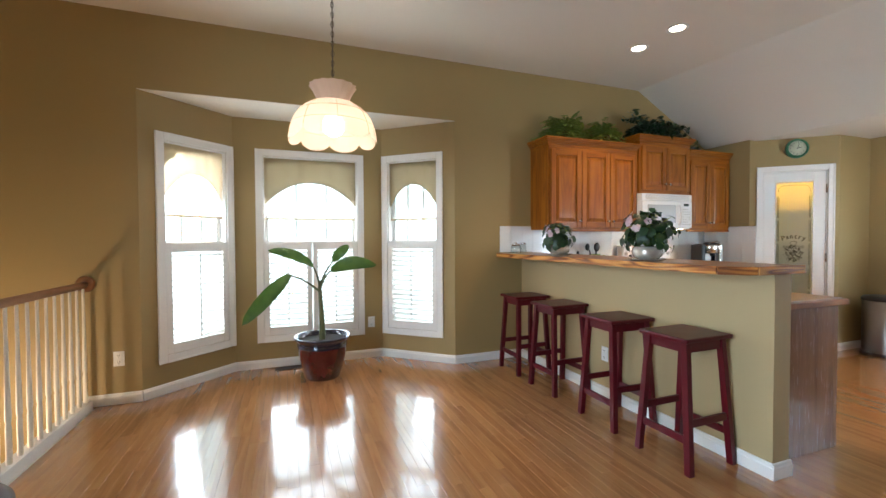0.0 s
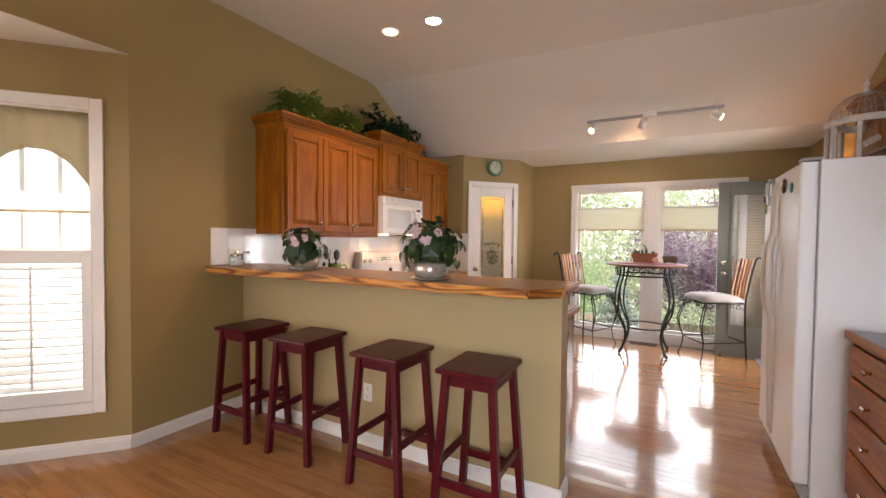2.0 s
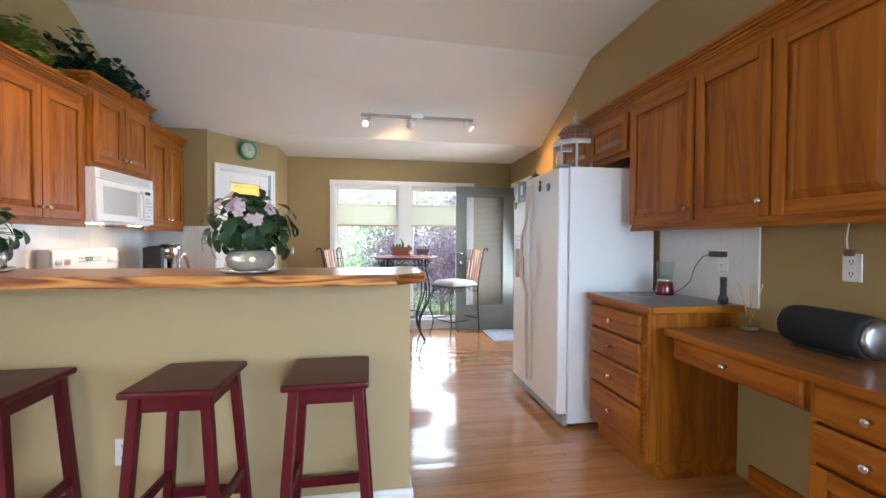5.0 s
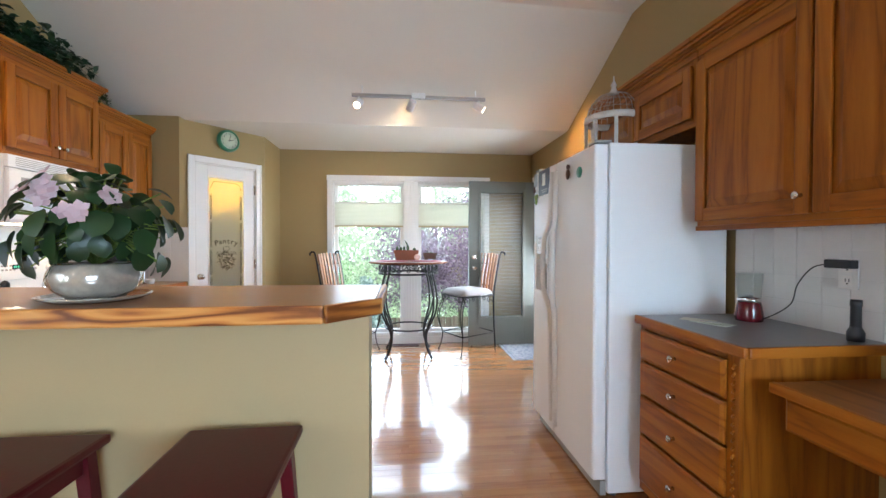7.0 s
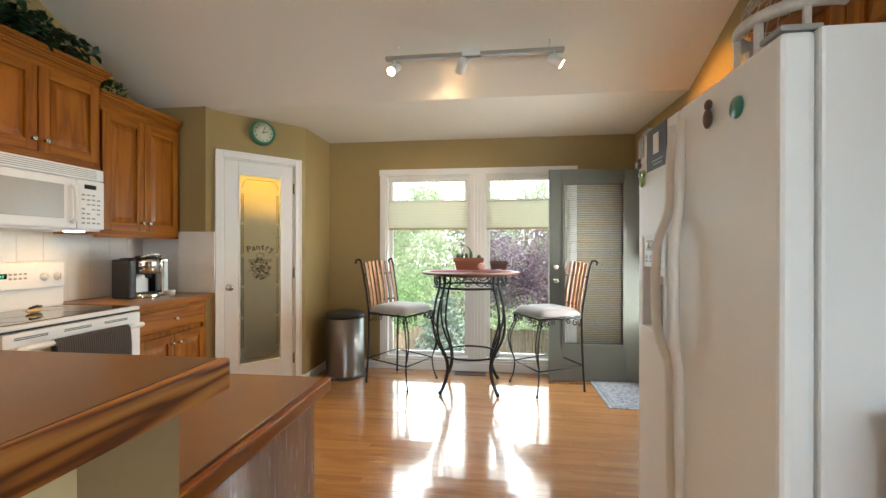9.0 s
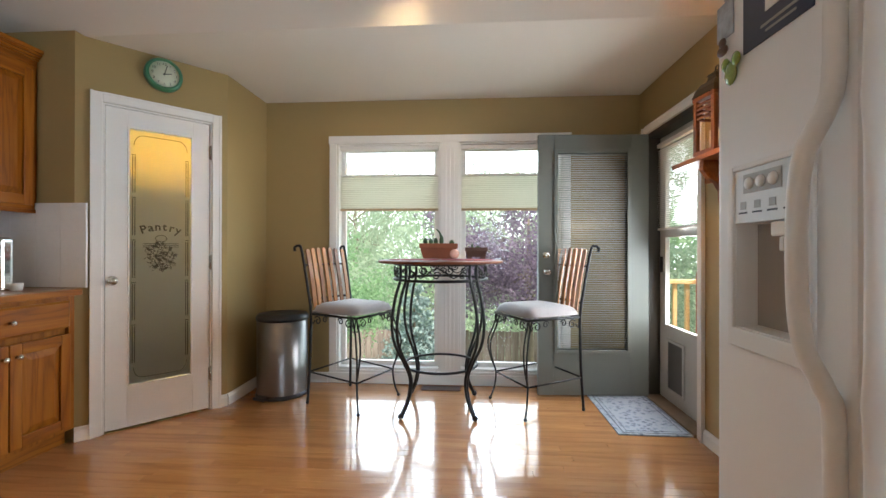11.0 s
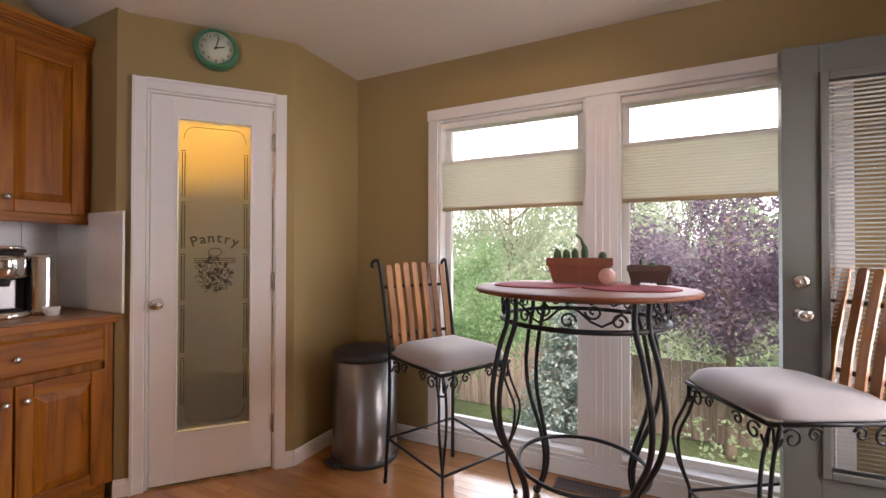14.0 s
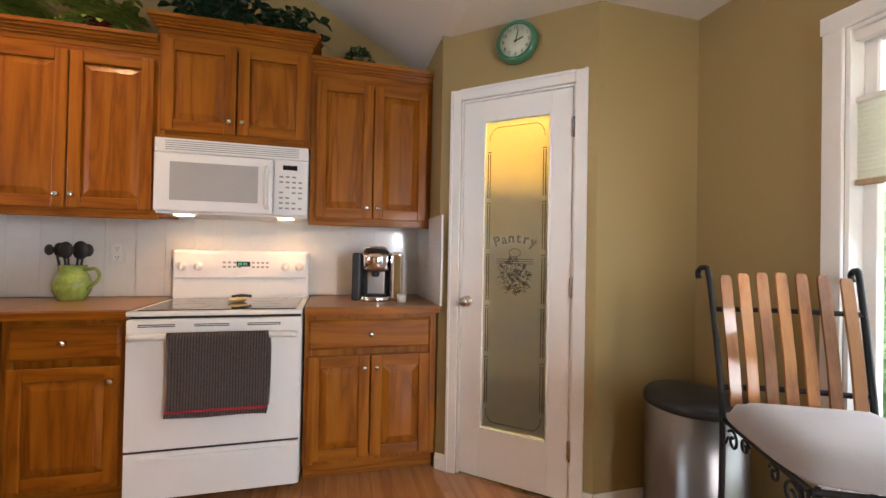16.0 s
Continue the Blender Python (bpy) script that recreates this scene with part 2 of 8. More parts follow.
def ribbed_cloth(name, dark, light):
    """Terry cloth woven in narrow upright ribs."""
    m, n, l, p = node_mat(name)
    tc, w = n.new("ShaderNodeTexCoord"), n.new("ShaderNodeTexWave")
    w.bands_direction = "X"
    w.inputs["Scale"].default_value, w.inputs["Distortion"].default_value = 26.0, 2.0
    w.inputs["Detail"].default_value, w.inputs["Detail Scale"].default_value = 2.0, 6.0
    l.new(tc.outputs["Object"], w.inputs["Vector"])
    fuzz = noise_node(n, l, tc.outputs["Object"], 160.0, 3)
    mix = n.new("ShaderNodeMath"); mix.operation = "MULTIPLY_ADD"; mix.inputs[1].default_value = 0.5
    half = n.new("ShaderNodeMath"); half.operation = "MULTIPLY"; half.inputs[1].default_value = 0.5
    l.new(fuzz, half.inputs[0]); l.new(w.outputs["Fac"], mix.inputs[0]); l.new(half.outputs[0], mix.inputs[2])
    l.new(ramp(n, l, mix.outputs[0], [(0.25, dark), (0.75, light)]), p.inputs["Base Color"])
    p.inputs["Roughness"].default_value, p.inputs["Sheen Weight"].default_value = 0.95, 0.3
    b = n.new("ShaderNodeBump"); b.inputs["Strength"].default_value, b.inputs["Distance"].default_value = 0.8, 0.004
    l.new(mix.outputs[0], b.inputs["Height"]); l.new(b.outputs[0], p.inputs["Normal"])
    return m


grey_towel = ribbed_cloth("grey_ribbed_terry", (0.075, 0.060, 0.055), (0.185, 0.158, 0.147))
red_trim = surf("red_towel_band", (0.36, 0.02, 0.03), 0.9, vary=0.15, fine=300)
door_grey = surf("grey_green_door_paint", (0.125, 0.128, 0.108), 0.42, vary=0.05, scale=3, fine=120, bump=0.06)
storm_grey = surf("storm_door_paint", (0.50, 0.50, 0.47), 0.45, vary=0.04, fine=120)
threshold_wood = surf("worn_threshold_wood", (0.16, 0.10, 0.055), 0.6, vary=0.25, scale=16, fine=90, bump=0.2)
slat_wood = timber("chair_slat_wood", "z", [(0.2, (0.20, 0.065, 0.016)), (0.5, (0.40, 0.155, 0.04)), (0.85, (0.52, 0.23, 0.065))], piece_vary=0.3, coat=0.3)
table_wood = timber("cherry_tabletop", "y", [(0.2, (0.085, 0.022, 0.010)), (0.5, (0.17, 0.048, 0.02)), (0.85, (0.24, 0.08, 0.032))], rough=0.5, coat=0.0, spec=0.2)
shelf_wood = timber("red_brown_shelf_pine", "x", [(0.2, (0.13, 0.034, 0.009)), (0.5, (0.27, 0.088, 0.024)), (0.85, (0.37, 0.14, 0.042))], coat=0.1, spec=0.3)
rail_wood = timber("handrail_oak", "y", [(0.2, (0.12, 0.045, 0.014)), (0.5, (0.25, 0.10, 0.035)), (0.85, (0.34, 0.15, 0.06))])
pale_wood = timber("pale_rail_pine", "z", [(0.2, (0.42, 0.27, 0.10)), (0.5, (0.60, 0.42, 0.18)), (0.85, (0.70, 0.52, 0.25))], rough=0.7, coat=0.0)
fence_wood = timber("weathered_fence", "z", [(0.2, (0.14, 0.11, 0.09)), (0.5, (0.22, 0.18, 0.15)), (0.85, (0.30, 0.26, 0.22))], rough=0.85, coat=0.0, piece_vary=0.2)
pane = glass("window_glass")
shade_cloth = cloth_through("cream_cellular_cloth", (0.84, 0.83, 0.74), 0.62)
valance_cloth = cloth_through("tan_valance_linen", (0.62, 0.50, 0.34), 0.48)
sheer_cloth = cloth_through("white_sheer_voile", (0.85, 0.84, 0.80), 0.5, 0.62)

# ---- building helpers ----


def box(bm, x0, x1, y0, y1, z0, z1, m=None):
    vs = [bm.verts.new(Vector((x, y, z)) if m is None else m @ Vector((x, y, z))) for x in (x0, x1) for y in (y0, y1) for z in (z0, z1)]
    for q in ((0, 1, 3, 2), (4, 6, 7, 5), (0, 4, 5, 1), (2, 3, 7, 6), (0, 2, 6, 4), (1, 5, 7, 3)):
        bm.faces.new([vs[i] for i in q])
    return bm


def boxes(*dims, bevel=0.0, m=None):
    bm = bmesh.new()
    for d in dims:
        box(bm, *d, m=m)
    return rounded(bm, bevel) if bevel else bm


def rounded(bm, w, segs=2):
    bmesh.ops.bevel(bm, geom=list(bm.edges), offset=w, segments=segs, profile=0.6, affect="EDGES", clamp_overlap=True)
    return bm


def lathe(profile, n=32, bm=None, at=(0, 0, 0), wave=None):
    """Turns (radius, height) pairs round the upright axis. wave(angle, i) scales the radius."""
    bm = bm or bmesh.new()
    rings = []
    for i, (r, z) in enumerate(profile):
        ring = []
        for k in range(n):
            a = 2 * math.pi * k / n
            rr = max(r, 0.0004) * (wave(a, i) if wave else 1)
            ring.append(bm.verts.new((at[0] + rr * math.cos(a), at[1] + rr * math.sin(a), at[2] + z)))
        rings.append(ring)
    for a, b in zip(rings, rings[1:]):
        for k in range(n):
            f = bm.faces.new((a[k], a[(k + 1) % n], b[(k + 1) % n], b[k])); f.smooth = True
    return bm


def tube(points, r, n=8, bm=None, taper=None, flat=1.0):
    """A round bar along points; taper gives the radius at its far end."""
    bm = bm or bmesh.new()
    pts = [Vector(p) for p in points]
    rings, side = [], None
    for i, p in enumerate(pts):
        d = (pts[min(i + 1, len(pts) - 1)] - pts[max(i - 1, 0)]).normalized()
        if side is None:
            side = d.orthogonal().normalized()
        side = (side - d * side.dot(d)).normalized()
        up = d.cross(side)
        rr = r if taper is None else r + (taper - r) * i / (len(pts) - 1)
        rings.append([bm.verts.new(p + (side * math.cos(2 * math.pi * k / n) + up * math.sin(2 * math.pi * k / n) * flat) * rr) for k in range(n)])
    for a, b in zip(rings, rings[1:]):
        for k in range(n):
            f = bm.faces.new((a[k], a[(k + 1) % n], b[(k + 1) % n], b[k])); f.smooth = True
    bm.faces.new(rings[0][::-1]); bm.faces.new(rings[-1])
    return bm


def smooth_line(pts, steps=6):
    """A Catmull-Rom line through pts."""
    pts = [Vector(p) for p in pts]
    out = []
    for i in range(len(pts) - 1):
        a, b, c, d = pts[max(i - 1, 0)], pts[i], pts[i + 1], pts[min(i + 2, len(pts) - 1)]
        for s in range(steps):
            t = s / steps
            out.append(0.5 * ((2 * b) + (c - a) * t + (2 * a - 5 * b + 4 * c - d) * t * t + (3 * b - a - 3 * c + d) * t ** 3))
    return out + [pts[-1]]


def ball(r, at=(0, 0, 0), n=12, bm=None, scale=(1, 1, 1)):
    bm = bm or bmesh.new()
    prof = [(r * math.sin(math.pi * i / n), -r * math.cos(math.pi * i / n)) for i in range(n + 1)]
    start = len(bm.verts)
    lathe(prof, n * 2, bm)
    bm.verts.ensure_lookup_table()
    for v in bm.verts[start:]:
        v.co = Vector((v.co.x * scale[0] + at[0], v.co.y * scale[1] + at[1], v.co.z * scale[2] + at[2]))
    return bm


def mesh_of(bm, name, material):
    me = bpy.data.meshes.new(name)
    bmesh.ops.recalc_face_normals(bm, faces=bm.faces)
    bm.to_mesh(me); bm.free()
    me.materials.append(material)
    return me


def part(name, bm, material, parent, label=""):
    ob = new(name, mesh_of(bm, name, material))
    ob.parent = parent
    if label:
        ob["label"] = label
    return ob


def pieces(name, material, parent, *dims, bevel=0.002, m=None):
    """Each box as a part of its own."""
    for d in dims:
        part(name, boxes(d, bevel=bevel, m=m), material, parent)


def thing(name, at, label, category, turn=0.0, group="", kind=""):
    ob = new(name)
    ob.empty_display_size = 0.1
    ob.matrix_basis = pose(*at, 0, 0, turn)
    return tagged(ob, label, category, group, kind)


def solid(name, bm, material, label, category, kind="", at=(0, 0, 0), turn=0.0, group=""):
    ob = new(name, mesh_of(bm, name, material))
    ob.matrix_basis = pose(*at, 0, 0, turn)
    return tagged(ob, label, category, group, kind)


def structure(name, bm, material, label, category):
    return solid(name, bm, material, label, category, "structure")


# ---- the shell ----
NY, SY, EX = 3.27, -1.03, 6.95
HIGH, LOW, RIDGE, FOOT = 3.05, 2.42, 4.60, 5.78
BAY = [(-0.51, NY), (0.10, 3.84), (1.56, 3.84), (2.19, NY)]
TOP = 3.30


def along(p0, p1):
    """The pose whose x runs from p0 to p1 in plan, and the length."""
    d = Vector((p1[0] - p0[0], p1[1] - p0[1]))
    return pose(p0[0], p0[1], 0, 0, 0, math.degrees(math.atan2(d.y, d.x))), d.length


def wall(name, p0, p1, z0, z1, thick, holes=(), label="khaki gold painted plaster wall", material=None):
    """A wall from p0 to p1; its body lies to the left of that way for thick > 0. holes: (s0, s1, z0, z1)."""
    m, length = along(p0, p1)
    y0, y1 = min(0, thick), max(0, thick)
    bm, s = bmesh.new(), 0.0
    for s0, s1, h0, h1 in sorted(holes):
        if s0 > s:
            box(bm, s, s0, y0, y1, z0, z1, m)
        if h0 > z0:
            box(bm, s0, s1, y0, y1, z0, h0, m)
        if h1 < z1:
            box(bm, s0, s1, y0, y1, h1, z1, m)
        s = s1
    if s < length:
        box(bm, s, length, y0, y1, z0, z1, m)
    return structure(name, bm, material or wall_mat, label, "wall")


wall("wall_north", (-1.95, NY), (5.745, NY), -1.6, TOP, 0.14, [(1.44, 4.14, -0.1, 2.479)])
wall("wall_north_pantry", (5.745, NY), (7.09, NY), -0.1, TOP, 0.14)
wall("wall_bay_left", BAY[0], BAY[1], -0.1, 2.56, 0.14, [(0.19, 0.765, 0.32, 2.115)])
wall("wall_bay_middle", BAY[1], BAY[2], -0.1, 2.56, 0.14, [(0.265, 1.195, 0.32, 2.115)])
wall("wall_bay_right", BAY[2], BAY[3], -0.1, 2.56, 0.14, [(0.075, 0.655, 0.32, 2.115)])
wall("wall_east", (EX, NY), (EX, SY - 0.14), -0.1, TOP, 0.14, [(NY - 1.505, NY - 0.615, 0.115, 2.05), (NY - 0.455, NY + 0.405, 0.115, 2.05)])
wall("wall_south", (EX, SY), (1.45, SY), -0.1, TOP, 0.14, [(EX - 6.80, EX - 6.05, 0.0, 2.05)])
wall("wall_living_east", (1.45, SY - 0.14), (1.45, -4.6), -0.1, TOP, 0.14)
wall("wall_living_south", (1.59, -4.6), (-1.95, -4.6), -0.1, TOP, 0.14)
wall("wall_west", (-1.95, -4.74), (-1.95, NY + 0.14), -1.6, TOP, 0.14, [(3.1, 5.1, 0.5, 2.3)])
wall("wall_pantry_west", (5.745, NY), (5.745, 2.70), -0.1, 2.7, 0.08)
PD0, PD1 = (5.745, 2.70), (6.367, 2.137)
wall("wall_pantry_door", PD0, PD1, -0.1, 2.7, 0.08, [(0.1265, 0.7365, 0.0, 2.045)])
wall("wall_pantry_east", PD1, (EX, 2.137), -0.1, 2.7, 0.08)
wall("wall_stairwell_south", (-1.95, 0.5), (-0.88, 0.5), -1.6, -0.02, 0.1, material=cream_mat, label="cream painted stairwell wall")
wall("wall_stairwell_side", (-0.80, NY), (-0.80, 0.5), -1.6, -0.02, -0.06, material=cream_mat, label="cream painted stairwell wall")

# ceilings: level and high over the dining side, a slope, then low over the window end
def slab(points, thick):
    """A ceiling slab over four (x, y, z) corners."""
    bm = bmesh.new()
    low = [bm.verts.new(p) for p in points]; top = [bm.verts.new((p[0], p[1], p[2] + thick)) for p in points]
    bm.faces.new(low[::-1]); bm.faces.new(top)
    for i in range(4):
        j = (i + 1) % 4
        bm.faces.new((low[i], low[j], top[j], top[i]))
    return bm


def high_at(y):
    """The high ceiling falls a little towards the south."""
    return 2.993 + 0.0235 * y


S0, S1 = SY - 0.06, NY + 0.06
structure("ceiling_high", slab([(-2.0, -4.65, high_at(-4.65)), (RIDGE, -4.65, high_at(-4.65)), (RIDGE, S1, high_at(S1)), (-2.0, S1, high_at(S1))], 0.06), ceil_mat, "white textured high ceiling", "ceiling")
structure("ceiling_slope", slab([(RIDGE - 0.002, S0, high_at(S0)), (FOOT, S0, LOW), (FOOT, S1, LOW), (RIDGE - 0.002, S1, high_at(S1))], 0.07), ceil_mat, "white textured sloping ceiling", "ceiling")
structure("ceiling_low", boxes((FOOT, EX + 0.06, SY - 0.06, NY + 0.06, LOW, LOW + 0.06)), ceil_mat, "white textured low ceiling over the window end", "ceiling")
bm = bmesh.new()
lo = [bm.verts.new((x, y + 0.08, 2.475)) for x, y in BAY]; hi = [bm.verts.new((x, y + 0.08, 2.54)) for x, y in BAY]
lo[0].co.y = lo[3].co.y = hi[0].co.y = hi[3].co.y = NY + 0.001
lo[0].co.x -= 0.05; hi[0].co.x -= 0.05; lo[3].co.x += 0.05; hi[3].co.x += 0.05
bm.faces.new(lo); bm.faces.new(hi[::-1])
for i in range(4):
    j = (i + 1) % 4
    bm.faces.new((lo[i], lo[j], hi[j], hi[i]))
structure("ceiling_bay", bm, ceil_mat, "white ceiling of the bay window", "ceiling")

# floor bed under the strips
bm = boxes((-0.80, EX + 0.1, -4.7, NY + 0.1, -0.10, -0.016), (-2.0, -0.80, -4.7, 0.55, -0.10, -0.016))
lo = [bm.verts.new((x, y + 0.10, -0.10)) for x, y in BAY]; hi = [bm.verts.new((x, y + 0.10, -0.016)) for x, y in BAY]
bm.faces.new(lo[::-1]); bm.faces.new(hi)
for i in range(4):
    j = (i + 1) % 4
    bm.faces.new((lo[i], lo[j], hi[j], hi[i]))
floor = structure("floor", bm, sub_mat, "honey oak strip floor with a glossy finish", "floor")
structure("floor_stairwell", boxes((-2.0, -0.84, 0.4, NY + 0.1, -1.7, -1.6)), cream_mat, "cream carpeted lower landing", "floor")


def skirting(name, p0, p1, h=0.085, t=0.014, trim0=0.0, trim1=0.0):
    """A moulded skirting board in front of the wall face from p0 to p1, on the right of that way."""
    m, length = along(p0, p1)
    prof = [(0, 0), (-t, 0), (-t, h * 0.72), (-t * 0.75, h * 0.80), (-t * 0.6, h * 0.93), (-t * 0.25, h), (0, h)]
    bm = bmesh.new()
    a = [bm.verts.new(m @ Vector((trim0, y - 0.002, z))) for y, z in prof]; b = [bm.verts.new(m @ Vector((length - trim1, y - 0.002, z))) for y, z in prof]
    for i in range(len(prof)):
        j = (i + 1) % len(prof)
        bm.faces.new((a[i], a[j], b[j], b[i]))
    bm.faces.new(a[::-1]); bm.faces.new(b)
    return structure(name, bm, trim_mat, "white moulded skirting board", "baseboard")


skirting("baseboard_north_west", (-0.86, NY), BAY[0])
skirting("baseboard_bay_left", BAY[0], BAY[1])
skirting("baseboard_bay_middle", BAY[1], BAY[2])
skirting("baseboard_bay_right", BAY[2], BAY[3])
skirting("baseboard_north_middle", BAY[3], (2.955, NY))
skirting("baseboard_pantry_left", PD0, PD1, trim1=0.765)
skirting("baseboard_pantry_right", PD0, PD1, trim0=0.79)
skirting("baseboard_pantry_east", PD1, (EX, 2.137))
skirting("baseboard_east_north", (EX, 2.137), (EX, 1.585))
skirting("baseboard_east_south", (EX, -0.475), (EX, SY))
skirting("baseboard_south", (5.985, SY), (4.65, SY))


def casing(name, p0, p1, s0, s1, z0, z1, w=0.065, t=0.018, sill=False, parent=None, door=False):
    """White moulded casing round an opening, on the right of the way from p0 to p1. s0..z1: the opening."""
    m, _ = along(p0, p1)
    th = parent or thing(name, (0, 0, 0), "white painted window casing", "window", kind="structure")
    spans = [(s0 - w, s0, z0 if door else z0 - w, z1 + w), (s1, s1 + w, z0 if door else z0 - w, z1 + w), (s0, s1, z1, z1 + w)]
    if not door:
        spans.append((s0, s1, z0 - w, z0))
    for a, b, c, d in spans:
        bm = boxes((a, b, -t, 0.0, c, d), bevel=0.004, m=m)
        if b - a < d - c:
            i0, i1 = (a, a + 0.014) if a < s0 else (b - 0.014, b)
            box(bm, i0, i1, -t - 0.006, -t + 0.004, c, d, m)
        else:
            i0, i1 = (d - 0.014, d) if c >= z1 else (c, c + 0.014)
            box(bm, a, b, -t - 0.006, -t + 0.004, i0, i1, m)
        part("casing", bm, trim_mat, th)
    return th


# ---- bay windows with shutters and arched valances ----
def bay_window(name, p0, p1, s0, s1, leaves):
    m, _ = along(p0, p1)
    z0, z1, sill = 0.32, 2.115, 1.215
    th = casing(name, p0, p1, s0, s1, z0, z1)
    tagged(th, "white double-hung bay window with louvred lower shutters")
    # jamb lining
    pieces("jamb", trim_mat, th, (s0, s0 + 0.012, 0.0, 0.13, z0, z1), (s1 - 0.012, s1, 0.0, 0.13, z0, z1), (s0 + 0.012, s1 - 0.012, 0.0, 0.13, z1 - 0.012, z1), (s0 + 0.012, s1 - 0.012, 0.0, 0.13, z0, z0 + 0.012), m=m)
    a, b, mid = s0 + 0.012, s1 - 0.012, 1.24
    for zz0, zz1, y, nm in ((mid, z1 - 0.012, 0.085, "upper_sash"), (z0 + 0.012, mid + 0.03, 0.06, "lower_sash")):
        f = 0.035
        sash = part(nm, boxes((a, a + f, y, y + 0.024, zz0, zz1), (b - f, b, y, y + 0.024, zz0, zz1), (a + f, b - f, y, y + 0.024, zz0, zz0 + f), (a + f, b - f, y, y + 0.024, zz1 - f, zz1), bevel=0.003, m=m), trim_mat, th)
        g = part("pane", boxes((a + f, b - f, y + 0.010, y + 0.014, zz0 + f, zz1 - f), m=m), pane, sash)
        g.visible_shadow = False
        if nm == "upper_sash":
            for k in (1, 2):
                x = a + (b - a) * k / 3
                part("muntin", boxes((x - 0.009, x + 0.009, y + 0.001, y + 0.009, zz0 + f, zz1 - f), (x - 0.009, x + 0.009, y + 0.015, y + 0.022, zz0 + f, zz1 - f), m=m), trim_mat, sash)
    # louvred shutters on the lower half
    step = (s1 - s0) / leaves
    for k in range(leaves):
        l0, l1, st = s0 + k * step + 0.004, s0 + (k + 1) * step - 0.004, 0.05
        ye = -0.012
        leaf = part("shutter", boxes((l0, l0 + st, ye, 0.016, z0 + 0.004, 1.26), (l1 - st, l1, ye, 0.016, z0 + 0.004, 1.26), (l0 + st, l1 - st, ye, 0.016, z0 + 0.004, z0 + 0.085), (l0 + st, l1 - st, ye, 0.016, 1.18, 1.26), bevel=0.003, m=m), trim_mat, th)
        n = 15
        for i in range(n):
            z = z0 + 0.085 + (1.18 - z0 - 0.085) * (i + 0.5) / n
            mm = m @ pose((l0 + l1) / 2, 0.002, z, 20, 0, 0)
            part("louvre", boxes((-(l1 - l0) / 2 + st, (l1 - l0) / 2 - st, -0.026, 0.026, -0.0035, 0.0035), m=mm), trim_mat, leaf)
        x = (l0 + l1) / 2
        part("tilt_rod", boxes((x - 0.006, x + 0.006, -0.034, -0.024, z0 + 0.10, 1.165), bevel=0.002, m=m), trim_mat, leaf)
    # valance with an arched lower edge, and a voile panel behind it
    n = 24
    bm = bmesh.new()
    rows = []
    w0, w1 = s0 + 0.014, s1 - 0.014
    for i in range(n + 1):
        u = i / n
        x = w0 + (w1 - w0) * u
        arch = max(0.0, 1 - abs(2 * u - 1) ** 2.2)
        zb = 1.63 + 0.235 * arch
        y = 0.030 + 0.004 * math.sin(u * 40)
        rows.append([bm.verts.new(m @ Vector((x, y + 0.003 * math.sin(u * 26 + 5 * k), z1 - 0.014 + (zb - z1 + 0.014) * k / 5))) for k in range(6)])
    for r0, r1 in zip(rows, rows[1:]):
        for k in range(5):
            bm.faces.new((r0[k], r1[k], r1[k + 1], r0[k + 1])).smooth = True
    bmesh.ops.solidify(bm, geom=list(bm.faces), thickness=0.0012)
    val = part("valance", bm, valance_cloth, th, "tan linen valance with an arched hem")
    bm = bmesh.new()
    rows = []
    for i in range(n + 1):
        u = i / n
        x = w0 + (w1 - w0) * u
        rows.append([bm.verts.new(m @ Vector((x, 0.046 + 0.004 * math.sin(u * 33 + k), zz))) for k, zz in enumerate((z1 - 0.014, 1.8, 1.62, 1.50 + 0.012 * math.sin(u * 12.5)))])
    for r0, r1 in zip(rows, rows[1:]):
        for k in range(3):
            bm.faces.new((r0[k], r1[k], r1[k + 1], r0[k + 1])).smooth = True
    part("voile", bm, sheer_cloth, val, "sheer white voile panel")
    part("hem_bar", boxes((w0, w1, 0.040, 0.052, 1.485, 1.503), bevel=0.003, m=m), valance_cloth, val)
    return th


bay_window("window_1", BAY[0], BAY[1], 0.19, 0.765, 1)
bay_window("window_2", BAY[1], BAY[2], 0.265, 1.195, 2)
bay_window("window_3", BAY[2], BAY[3], 0.075, 0.655, 1)


